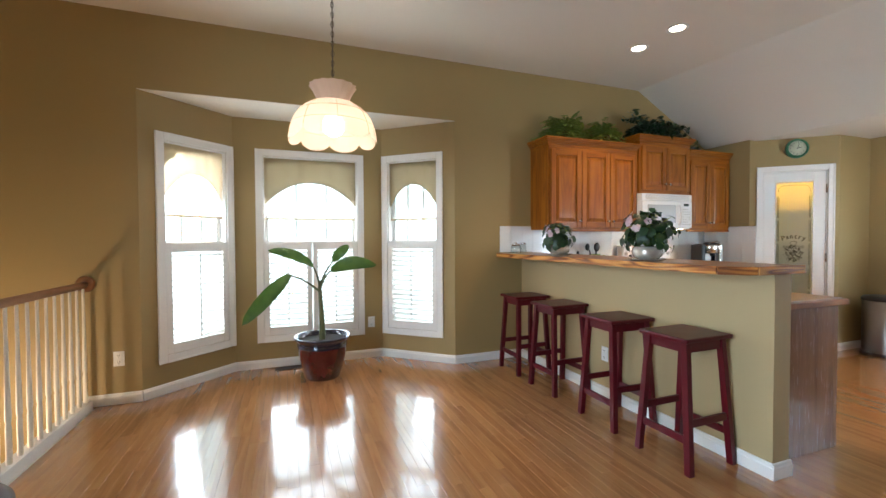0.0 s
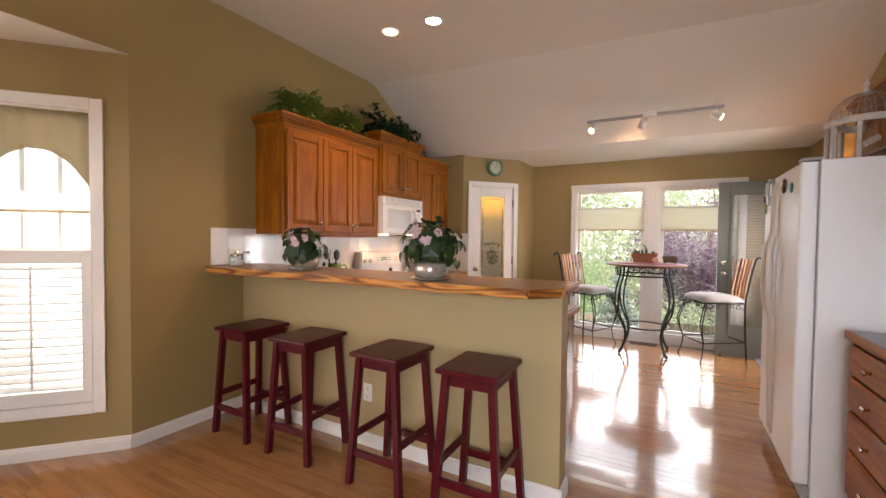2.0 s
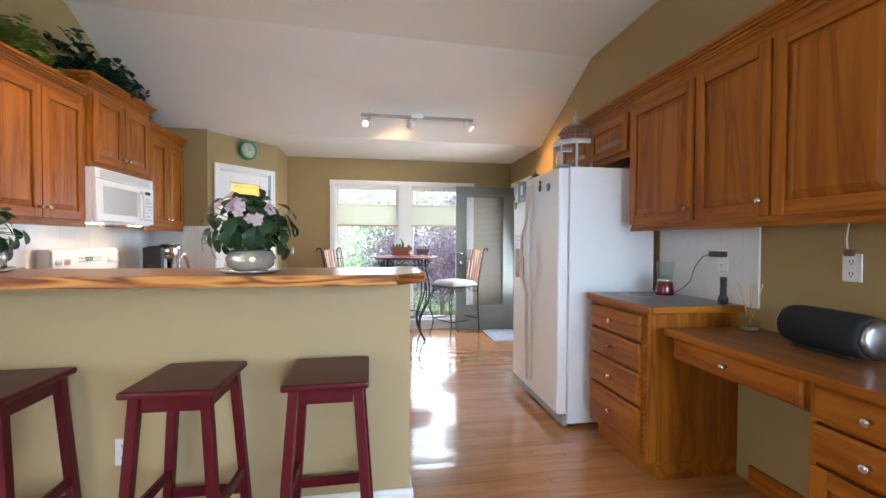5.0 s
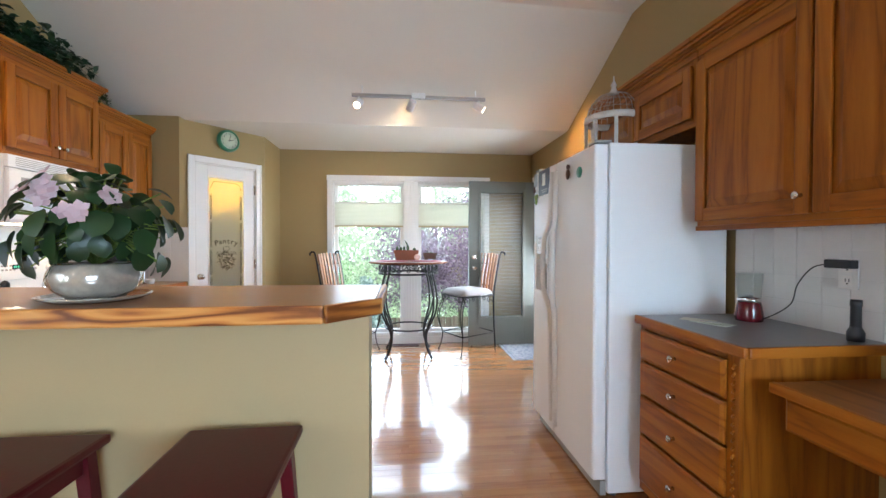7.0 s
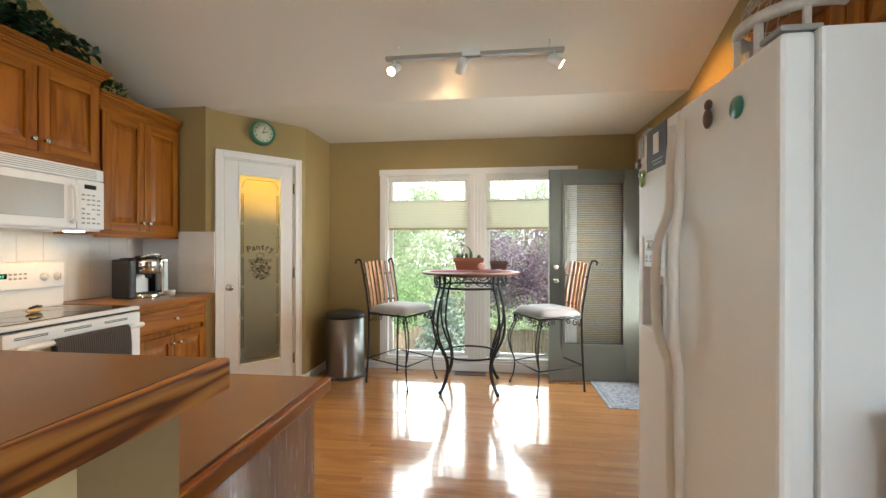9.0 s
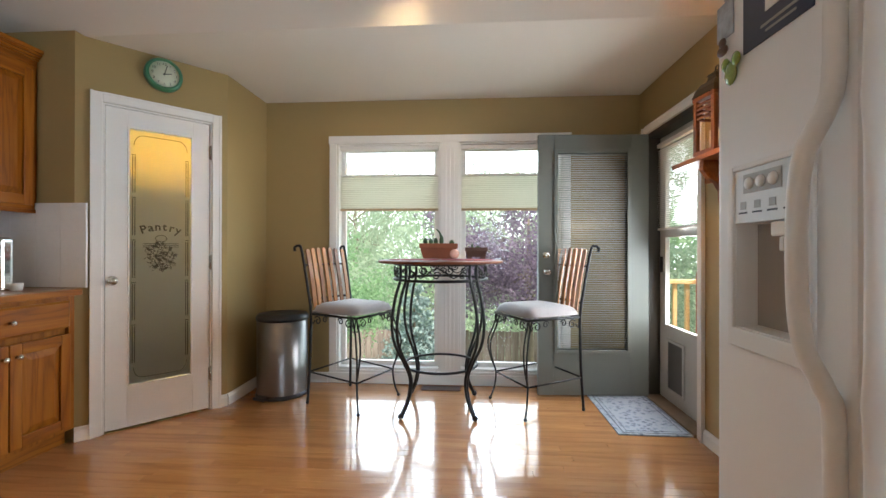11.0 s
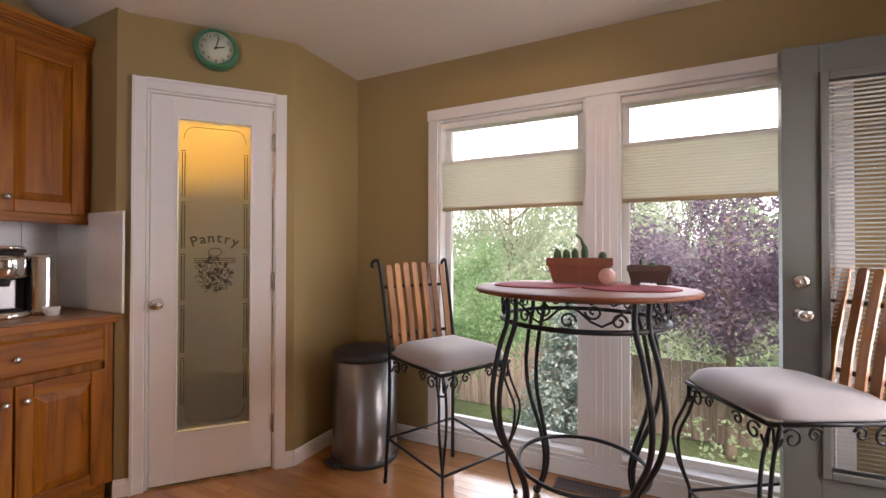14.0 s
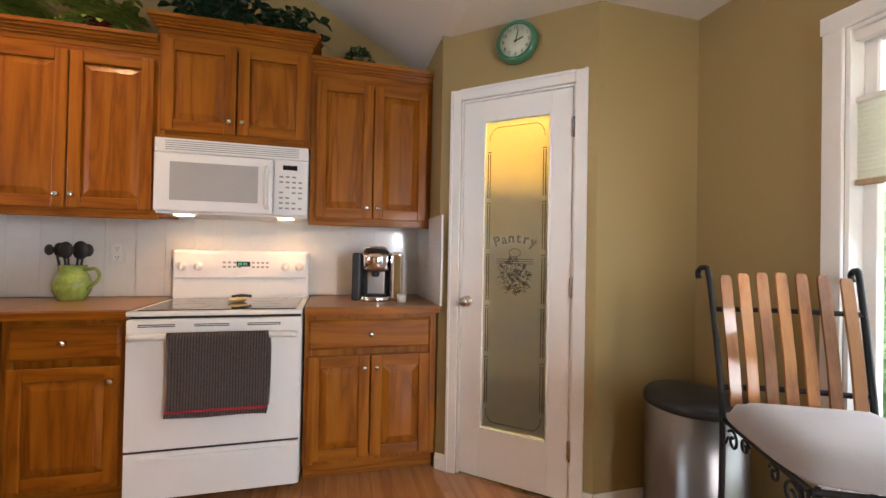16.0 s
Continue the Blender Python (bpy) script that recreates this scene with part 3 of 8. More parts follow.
# ---- the pair of tall east windows ----
def east_window():
    m, _ = along((EX, NY), (EX, SY))
    th = thing("window_4", (0, 0, 0), "pair of tall white windows with cellular shades", "window", kind="structure")
    o = NY
    spans = [(o - 1.505, o - 0.615), (o - 0.455, o + 0.405)]
    z0, z1, w, t = 0.115, 2.05, 0.065, 0.018
    lo, hi = spans[0][0] - w, spans[1][1] + w
    for d in ((lo, spans[0][0], -t, 0, 0.09, z1), (spans[1][1], hi, -t, 0, 0.09, z1), (lo - 0.006, hi + 0.006, -t - 0.004, 0, z1, z1 + w), (spans[0][1], spans[1][0], -t, 0, 0.09, z1), (lo - 0.01, hi + 0.01, -t - 0.006, 0, 0.002, 0.088), (spans[0][0], spans[0][1], -t, 0, 0.09, z0), (spans[1][0], spans[1][1], -t, 0, 0.09, z0)):
        part("casing", boxes(d, bevel=0.004, m=m), trim_mat, th)
    for g in range(3):
        c = spans[0][1] + 0.045 + g * 0.035
        part("flute", boxes((c - 0.008, c + 0.008, -t - 0.004, -t + 0.003, 0.14, z1 - 0.05), bevel=0.003, m=m), trim_mat, th)
    for s0, s1 in spans:
        pieces("jamb", trim_mat, th, (s0, s0 + 0.015, 0, 0.13, z0, z1), (s1 - 0.015, s1, 0, 0.13, z0, z1), (s0 + 0.015, s1 - 0.015, 0, 0.13, z1 - 0.015, z1), (s0 + 0.015, s1 - 0.015, 0, 0.13, z0, z0 + 0.02), m=m)
        f = 0.04
        a, b, c, d = s0 + 0.015, s1 - 0.015, z0 + 0.02, z1 - 0.015
        fr = part("window_frame", boxes((a, a + f, 0.07, 0.11, c, d), (b - f, b, 0.07, 0.11, c, d), (a + f, b - f, 0.07, 0.11, c, c + f), (a + f, b - f, 0.07, 0.11, d - f, d), bevel=0.004, m=m), trim_mat, th)
        g = part("pane", boxes((a + f, b - f, 0.088, 0.093, c + f, d - f), m=m), pane, fr)
        g.visible_shadow = False
        # top-down cellular shade: head rail, two slim rails and pleated cloth
        sh = part("shade", boxes((s0 + 0.018, s1 - 0.018, 0.012, 0.05, z1 - 0.055, z1 - 0.018), bevel=0.004, m=m), trim_mat, th, "cream cellular shade lowered from the top")
        part("shade_rail", boxes((s0 + 0.02, s1 - 0.02, 0.016, 0.046, 1.772, 1.79), bevel=0.004, m=m), trim_mat, sh)
        part("shade_rail", boxes((s0 + 0.02, s1 - 0.02, 0.016, 0.046, 1.475, 1.495), bevel=0.004, m=m), valance_cloth, sh)
        bm = bmesh.new()
        n = 34
        prev = None
        for i in range(n + 1):
            z = 1.495 + (1.772 - 1.495) * i / n
            y = 0.027 + (0.003 if i % 2 else 0.0)
            cur = [bm.verts.new(m @ Vector((x, yy, z))) for x, yy in ((s0 + 0.021, y), (s1 - 0.021, y), (s1 - 0.021, 0.05 - y + 0.012), (s0 + 0.021, 0.05 - y + 0.012))]
            if prev:
                for k in (0, 2):
                    bm.faces.new((prev[k], prev[k + 1], cur[k + 1], cur[k]))
            prev = cur
        part("pleats", bm, shade_cloth, sh)
        for x in (s0 + 0.08, s1 - 0.08):
            part("cord", tube([m @ Vector((x, 0.031, 1.79)), m @ Vector((x, 0.031, z1 - 0.055))], 0.0012, 5), trim_mat, sh)
    return th


east_window()

# living-room window behind the walker
th = casing("window_5", (-1.95, -4.74), (-1.95, NY + 0.14), 3.1, 5.1, 0.5, 2.3)
m, _ = along((-1.95, -4.74), (-1.95, NY))
g = part("pane", boxes((3.1, 5.1, 0.06, 0.066, 0.5, 2.3), m=m), pane, th)
g.visible_shadow = False

# ---- pantry door with frosted glass ----
def frosted():
    m, n, l, p = node_mat("frosted_glass")
    p.inputs["Base Color"].default_value = (0.80, 0.80, 0.78, 1)
    p.inputs["Transmission Weight"].default_value = 0.93
    p.inputs["Roughness"].default_value = 0.6
    p.inputs["IOR"].default_value = 1.25
    return m


frost = frosted()
clear_etch = surf("etched_clear_line", (0.10, 0.09, 0.07), 0.3, vary=0.2, fine=80)


def pantry_door():
    m, L = along(PD0, PD1)
    s0, s1, z1 = 0.1265, 0.7365, 2.045
    th = casing("door_1", PD0, PD1, s0, s1, 0.0, z1, w=0.058, door=True)
    tagged(th, "white pantry door with an etched frosted glass panel", "door")
    pieces("jamb", trim_mat, th, (s0, s0 + 0.012, 0, 0.08, 0.0, z1), (s1 - 0.012, s1, 0, 0.08, 0.0, z1), (s0 + 0.012, s1 - 0.012, 0, 0.08, z1 - 0.012, z1), m=m)
    a, b, c, d = s0 + 0.015, s1 - 0.015, 0.012, z1 - 0.015
    y0, y1 = 0.006, 0.040
    g0, g1, h0, h1 = a + 0.110, b - 0.102, 0.265, 1.925
    leaf = part("door_leaf", boxes((a, g0, y0, y1, c, d), (g1, b, y0, y1, c, d), (g0, g1, y0, y1, c, h0), (g0, g1, y0, y1, h1, d), bevel=0.002, m=m), trim_mat, th)
    part("glazing_bead", boxes((g0, g0 + 0.012, y0 - 0.004, y1 + 0.004, h0, h1), (g1 - 0.012, g1, y0 - 0.004, y1 + 0.004, h0, h1), (g0 + 0.012, g1 - 0.012, y0 - 0.004, y1 + 0.004, h0, h0 + 0.012), (g0 + 0.012, g1 - 0.012, y0 - 0.004, y1 + 0.004, h1 - 0.012, h1), bevel=0.003, m=m), trim_mat, leaf)
    gl = part("glass_panel", boxes((g0 + 0.012, g1 - 0.012, 0.020, 0.025, h0 + 0.012, h1 - 0.012), m=m), frost, leaf, "frosted glass with etched border")
    gl.visible_shadow = False
    # etched border: stepped lines that curl in at the corners
    bm = bmesh.new()
    i0, i1, j0, j1 = g0 + 0.035, g1 - 0.035, h0 + 0.045, h1 - 0.045
    for x in (i0, i1):
        for k in range(5):
            za, zb = j0 + 0.10 + (j1 - j0 - 0.20) * k / 5, j0 + 0.10 + (j1 - j0 - 0.20) * (k + 0.86) / 5
            for o in (-0.006, 0.006):
                box(bm, x + o - 0.0022, x + o + 0.0022, 0.0172, 0.0184, za, zb, m)
            box(bm, x - 0.011, x + 0.011, 0.0172, 0.0184, zb + 0.006, zb + 0.010, m)
    for z, sg in ((j0, 1), (j1, -1)):
        box(bm, i0 + 0.05, i1 - 0.05, 0.0172, 0.0184, z - 0.0016, z + 0.0016, m)
        for x, sx in ((i0, 1), (i1, -1)):
            pts = [m @ Vector((x + sx * (0.05 - 0.05 * math.sin(q)), 0.0178, z + sg * (0.07 - 0.07 * math.cos(q)))) for q in [i * math.pi / 16 for i in range(9)]]
            tube(pts, 0.0016, 5, bm)
    # a round wreath of fruit and leaves under the word
    rr = random.Random(4)
    cx, cz = (g0 + g1) / 2, 1.095
    for k in range(120):
        q, rad = rr.uniform(0, 6.283), 0.088 * rr.random() ** 0.6
        px, pz = rad * math.cos(q), rad * math.sin(q) * 1.1
        if k % 3:
            r, q0 = rr.uniform(0.007, 0.018), rr.uniform(0, 6.28)
            tube([m @ Vector((cx + px + r * math.cos(q0 + i * 0.6), 0.0178, cz + pz + r * math.sin(q0 + i * 0.6))) for i in range(6)], 0.0017, 4, bm)
        else:
            ln, q0 = rr.uniform(0.010, 0.022), rr.uniform(0, 3.14)
            u, v = Vector((math.cos(q0), 0, math.sin(q0))), Vector((-math.sin(q0), 0, math.cos(q0)))
            c = Vector((cx + px, 0.0176, cz + pz))
            bm.faces.new([bm.verts.new(m @ p) for p in (c - u * ln, c - v * ln * 0.4, c + u * ln, c + v * ln * 0.4)])
    for k in range(3):
        box(bm, cx - 0.10, cx + 0.10, 0.0172, 0.0184, cz + 0.060 + k * 0.011, cz + 0.0635 + k * 0.011, m)
    tube([m @ Vector((cx + 0.032 * math.cos(i * 0.524), 0.0178, cz + 0.118 + 0.022 * math.sin(i * 0.524))) for i in range(13)], 0.0022, 5, bm)
    part("etching", bm, clear_etch, leaf, "etched border and fruit basket")
    word = "Pantry"
    for k, ch in enumerate(word):
        cu = bpy.data.curves.new("letter", "FONT")
        cu.body, cu.size, cu.extrude, cu.offset, cu.align_x = ch, 0.072, 0.0004, 0.0012, "CENTER"
        ob = new("letter", cu)
        u = (k - 2.5) / 2.5
        ob.matrix_world = m @ pose(cx + 0.092 * u, 0.0175, 1.268 - 0.020 * u * u, 90, 0, 0) @ pose(0, 0, 0, 0, 0, -16 * u)
        me = bpy.data.meshes.new_from_object(ob)
        mw = ob.matrix_world.copy()
        bpy.data.objects.remove(ob)
        me.transform(mw); me.materials.clear(); me.materials.append(clear_etch)
        lo = new("letter", me); lo.parent = leaf
    kx, kz = a + 0.035, 0.945
    mk = m @ pose(kx, y0, kz, 90, 0, 0)
    bm = lathe([(0.0, 0.0), (0.030, 0.0), (0.030, 0.004), (0.024, 0.008), (0.012, 0.010), (0.011, 0.028), (0.020, 0.034), (0.0265, 0.046), (0.024, 0.058), (0.012, 0.064), (0.0, 0.065)], 24)
    bmesh.ops.transform(bm, matrix=mk, verts=bm.verts)
    part("door_knob", bm, nickel, leaf, "satin nickel knob")
    for z in (0.26, 1.05, 1.83):
        bm = boxes((b - 0.004, b + 0.012, -0.004, 0.004, z - 0.045, z + 0.045), m=m)
        tube([m @ Vector((b + 0.006, -0.004, z - 0.05)), m @ Vector((b + 0.006, -0.004, z + 0.05))], 0.006, 8, bm)
        part("hinge", bm, nickel, leaf)


pantry_door()
for k, z in enumerate((0.45, 0.85, 1.25, 1.65)):
    bm = bmesh.new()
    pts = [(5.83, NY - 0.005), (5.83, 3.05), (6.32, 2.86), (6.60, 2.58), (6.66, 2.225), (EX - 0.005, 2.225), (EX - 0.005, NY - 0.005)]
    a = [bm.verts.new((x, y, z)) for x, y in pts]; b = [bm.verts.new((x, y, z + 0.02)) for x, y in pts]
    bm.faces.new(a[::-1]); bm.faces.new(b)
    for i in range(len(pts)):
        j = (i + 1) % len(pts)
        bm.faces.new((a[i], a[j], b[j], b[i]))
    solid("pantry_shelf", bm, trim_mat, "white painted shelf inside the pantry", "shelf", group="pantry shelves")

# ---- kitchen cabinets ----


def knob(parent, at, facing=-1):
    bm = lathe([(0.0, 0.0), (0.008, 0.0), (0.006, 0.010), (0.010, 0.016), (0.0145, 0.022), (0.013, 0.028), (0.006, 0.031), (0.0, 0.0315)], 16)
    bmesh.ops.transform(bm, matrix=pose(*at, 90, 0, 0), verts=bm.verts)
    return part("knob", bm, nickel, parent, "satin nickel knob")


def raised(bm, x0, x1, z0, z1, yb, yf, slope):
    """A raised field: a flat front with sloping sides."""
    a = [bm.verts.new((x, yb, z)) for x, z in ((x0, z0), (x1, z0), (x1, z1), (x0, z1))]
    s = slope
    b = [bm.verts.new((x, yf, z)) for x, z in ((x0 + s, z0 + s), (x1 - s, z0 + s), (x1 - s, z1 - s), (x0 + s, z1 - s))]
    bm.faces.new(b)
    for i in range(4):
        j = (i + 1) % 4
        bm.faces.new((a[i], a[j], b[j], b[i]))


def panel_door(parent, x0, x1, z0, z1, yf, hand=None, low=True, knob_z=None):
    """A framed door with a raised field; yf is the face that it stands on. hand: the x side of its knob."""
    w, t = 0.058, 0.022
    y0, y1 = yf - t, yf - 0.002
    d = part("door", boxes((x0 + 0.004, x1 - 0.004, y1 - 0.005, y1, z0 + 0.004, z1 - 0.004)), oak_v, parent)
    pieces("stile", oak_v, d, (x0, x0 + w, y0, y1 - 0.0055, z0, z1), (x1 - w, x1, y0, y1 - 0.0055, z0, z1), bevel=0.006)
    pieces("rail", oak_h, d, (x0 + w, x1 - w, y0 + 0.0005, y1 - 0.0055, z0, z0 + w), (x0 + w, x1 - w, y0 + 0.0005, y1 - 0.0055, z1 - w, z1), bevel=0.003)
    bm = bmesh.new()
    raised(bm, x0 + w - 0.002, x1 - w + 0.002, z0 + w - 0.002, z1 - w + 0.002, y0 + 0.0148, y0 + 0.001, 0.040)
    part("panel", bm, oak_v, d)
    if hand:
        kx = x0 + w / 2 if hand == "l" else x1 - w / 2
        kz = knob_z if knob_z else (z0 + 0.065 if low else z1 - 0.065)
        knob(d, (kx, y0, kz))
    return d


def drawer(parent, x0, x1, z0, z1, yf, knobs=1):
    t = 0.020
    bm = bmesh.new()
    box(bm, x0, x1, yf - 0.012, yf - 0.002, z0, z1)
    raised(bm, x0, x1, z0, z1, yf - 0.012, yf - t, 0.012)
    d = part("drawer_front", bm, oak_h, parent)
    for k in range(knobs):
        knob(d, (x0 + (x1 - x0) * (k + 0.5) / knobs, yf - t, (z0 + z1) / 2))
    return d


def crown(parent, x0, x1, depth, z, left=True, right=True):
    """A stepped and flared cornice round the top of a wall cabinet."""
    steps = [(0.004, 0.0, 0.030), (0.014, 0.030, 0.042), (0.024, 0.042, 0.056), (0.036, 0.056, 0.072), (0.046, 0.072, 0.094)]
    for o, a, b in steps:
        bm = boxes((x0 - (o if left else 0), x1 + (o if right else 0), -depth - o, -0.003, z + a, z + b), bevel=0.003)
        part("cornice", bm, oak_h, parent)


def wall_cabinet(label, at, w, depth, z0, z1, doors, turn=0.0, left=True, right=True, mid=()):
    """at: the left end of its back at floor level, seen from the front. doors: (x0, x1, knob side)."""
    th = thing("wall_cabinet", (at[0], at[1], z0), label, "cabinet", turn)
    h = z1 - z0
    yf = -depth
    body = part("body", boxes((0, w, yf + 0.022, -0.003, 0.0, h)), oak_v, th)
    pieces("face_frame", oak_v, th, (0, 0.035, yf, yf + 0.021, 0, h), (w - 0.035, w, yf, yf + 0.021, 0, h), bevel=0.002)
    pieces("face_rail", oak_h, th, (0.035, w - 0.035, yf, yf + 0.021, 0, 0.04), (0.035, w - 0.035, yf, yf + 0.021, h - 0.05, h), bevel=0.002)
    for x0, x1, hand in doors:
        panel_door(th, x0, x1, 0.022, h - 0.03, yf, hand)
    part("light_rail", boxes((-0.004, w + 0.004, yf - 0.006, yf + 0.016, -0.022, 0.0), bevel=0.004), oak_h, th)
    crown(th, 0, w, depth, h, left, right)
    return th


wall_cabinet("honey oak wall cabinet with three raised-panel doors", (3.085, NY), 1.172, 0.33, 1.375, 2.225, [(0.022, 0.40, "r"), (0.405, 0.772, "r"), (0.778, 1.150, "l")], right=False)
wall_cabinet("taller honey oak cabinet above the microwave", (4.259, NY), 0.766, 0.36, 1.80, 2.335, [(0.02, 0.379, "r"), (0.387, 0.746, "l")])
wall_cabinet("honey oak wall cabinet beside the pantry wall", (5.027, NY), 0.716, 0.33, 1.375, 2.225, [(0.028, 0.355, "r"), (0.361, 0.688, "l")], left=False, right=False)


def base_cabinet(label, at, w, depth, doors=(), drawers=(), turn=0.0, h=0.87, toe=0.09, end_panel=None):
    """doors: (x0, x1, z0, z1, knob side); drawers: (x0, x1, z0, z1)."""
    th = thing("base_cabinet", (at[0], at[1], 0.0), label, "cabinet", turn)
    yf = -depth
    part("body", boxes((0, w, yf + 0.022, -0.003, toe, h)), oak_v, th)
    part("toe_board", boxes((0.002, w - 0.002, yf + 0.055, yf + 0.075, 0.0, toe)), oak_h, th)
    pieces("face_frame", oak_v, th, (0, 0.035, yf, yf + 0.021, toe, h), (w - 0.035, w, yf, yf + 0.021, toe, h), (0.035, w - 0.035, yf, yf + 0.021, toe, toe + 0.03), (0.035, w - 0.035, yf, yf + 0.021, h - 0.03, h), bevel=0.002)
    for x0, x1, z0, z1, hand in doors:
        panel_door(th, x0, x1, z0, z1, yf, hand, low=False)
    for d in drawers:
        drawer(th, *d, yf)
    return th


DEEP = 0.585
base_cabinet("honey oak base cabinet with one drawer and two doors", (5.032, NY), 0.70, DEEP, [(0.02, 0.335, 0.115, 0.655, "r"), (0.341, 0.66, 0.115, 0.655, "l")], [(0.02, 0.66, 0.69, 0.845)])
base_cabinet("honey oak base cabinet beside the stove", (3.765, NY), 0.485, DEEP, [(0.03, 0.455, 0.115, 0.655, "r")], [(0.03, 0.455, 0.69, 0.845)])


def worktop(name, label, spans, z0, z1, mat_top, edge, turn=0.0):
    th = thing(name, (spans[0][0], spans[0][2], z0), label, "worktop")
    ox, oy = spans[0][0], spans[0][2]
    for x0, x1, y0, y1 in spans:
        part("slab", boxes((x0 - ox, x1 - ox, y0 - oy, y1 - oy, 0, z1 - z0), bevel=0.003), mat_top, th)
    return th


w = worktop("worktop", "tan laminate worktop with an oak front edge", [(5.030, 5.743, NY - 0.605, NY - 0.012)], 0.872, 0.912, counter_mat, oak_h)
part("edge_strip", boxes((0, 0.713, -0.022, -0.002, 0.0, 0.036), bevel=0.006), oak_h, w)
w = worktop("worktop", "tan laminate worktop that turns along the peninsula", [(3.745, 4.252, NY - 0.605, NY - 0.012), (3.108, 3.744, 0.845, NY - 0.012)], 0.872, 0.912, counter_mat, oak_h)
part("edge_strip", boxes((0.0, 0.507, -0.022, -0.002, 0.0, 0.036), bevel=0.006), oak_h, w)
part("edge_strip", boxes((0.0, 0.02, 0.845 - NY + 0.605, -0.024, 0.0, 0.036), bevel=0.006), oak_y, w)
part("edge_strip", boxes((-0.637, 0.02, 0.845 - NY + 0.605 - 0.022, 0.845 - NY + 0.605 - 0.002, 0.0, 0.036), bevel=0.006), oak_h, w)

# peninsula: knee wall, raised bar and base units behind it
structure("wall_peninsula", boxes((2.972, 3.105, 0.762, NY - 0.003, -0.01, 1.085)), knee_daylit_mat, "khaki knee wall under the raised bar, daylight in its paler colour", "wall")
skirting("baseboard_peninsula", (2.972, NY - 0.016), (2.972, 0.745))
skirting("baseboard_peninsula_end", (2.958, 0.762), (3.112, 0.762))
base_dark = timber("brown_end_panel", "z", [(0.2, (0.11, 0.045, 0.016)), (0.5, (0.20, 0.085, 0.032)), (0.85, (0.27, 0.125, 0.05))], rough=0.25, coat=0.4)
pen = base_cabinet("oak peninsula base unit with a polished end panel", (3.725, 0.862), 2.36, 0.61, [(1.0, 1.42, 0.115, 0.655, "r"), (1.43, 1.85, 0.115, 0.655, "l"), (0.5, 0.98, 0.115, 0.655, "r")], [(0.03, 0.48, 0.69, 0.845), (0.5, 0.98, 0.69, 0.845)])
pen.matrix_basis = pose(3.118, 0.862, 0, 0, 0, 90)
part("end_panel", boxes((-0.008, -0.001, -0.600, -0.004, 0.0, 0.868), bevel=0.002), base_dark, pen, "polished brown end panel")


def bar_top():
    th = thing("breakfast_bar", (2.66, 0.73, 1.09), "raised breakfast bar with a bold-grained oak edge", "bar")
    out = [(0.0, 0.115), (0.118, 0.0), (0.475, 0.0), (0.475, NY - 0.73 - 0.004), (0.040, NY - 0.73 - 0.004), (0.0, NY - 0.73 - 0.05)]
    bm = bmesh.new()
    a = [bm.verts.new((x, y, 0.004)) for x, y in out]; b = [bm.verts.new((x, y, 0.042)) for x, y in out]
    bm.faces.new(a[::-1]); bm.faces.new(b)
    for i in range(len(out)):
        j = (i + 1) % len(out)
        bm.faces.new((a[i], a[j], b[j], b[i]))
    part("slab", bm, bar_top_mat, th)
    for p, q in ((out[5], out[0]), (out[0], out[1]), (out[1], out[2])):
        m, L = along(p, q)
        bm = boxes((-0.004, L + 0.004, -0.018, -0.001, 0.0, 0.043), bevel=0.006)
        e = part("edge", bm, timber_edge, th, "bold-grained oak edge")
        e.matrix_basis = m


timber_edge = timber("bar_edge_oak", "x", [(0.22, (0.15, 0.040, 0.006)), (0.45, (0.42, 0.15, 0.026)), (0.75, (0.58, 0.26, 0.06))], rough=0.5, coat=0.1, width=13.0, ringed=15.0, pores=0.3, spec=0.35)
bar_top()


def faucet():
    th = thing("faucet", (3.28, 1.92, 0.912), "chrome gooseneck kitchen faucet on the counter", "faucet")
    part("base", lathe([(0, 0), (0.026, 0), (0.024, 0.02), (0.016, 0.03), (0.014, 0.05), (0, 0.05)], 16), chrome, th)
    part("spout", tube(smooth_line([(0, 0, 0.04), (0, 0, 0.20), (0.03, 0, 0.27), (0.09, 0, 0.275), (0.13, 0, 0.22), (0.135, 0, 0.19)]), 0.010, 10), chrome, th)
    part("lever", tube([(0, 0.02, 0.05), (0, 0.05, 0.07), (0, 0.085, 0.10)], 0.006, 8), chrome, th)


faucet()


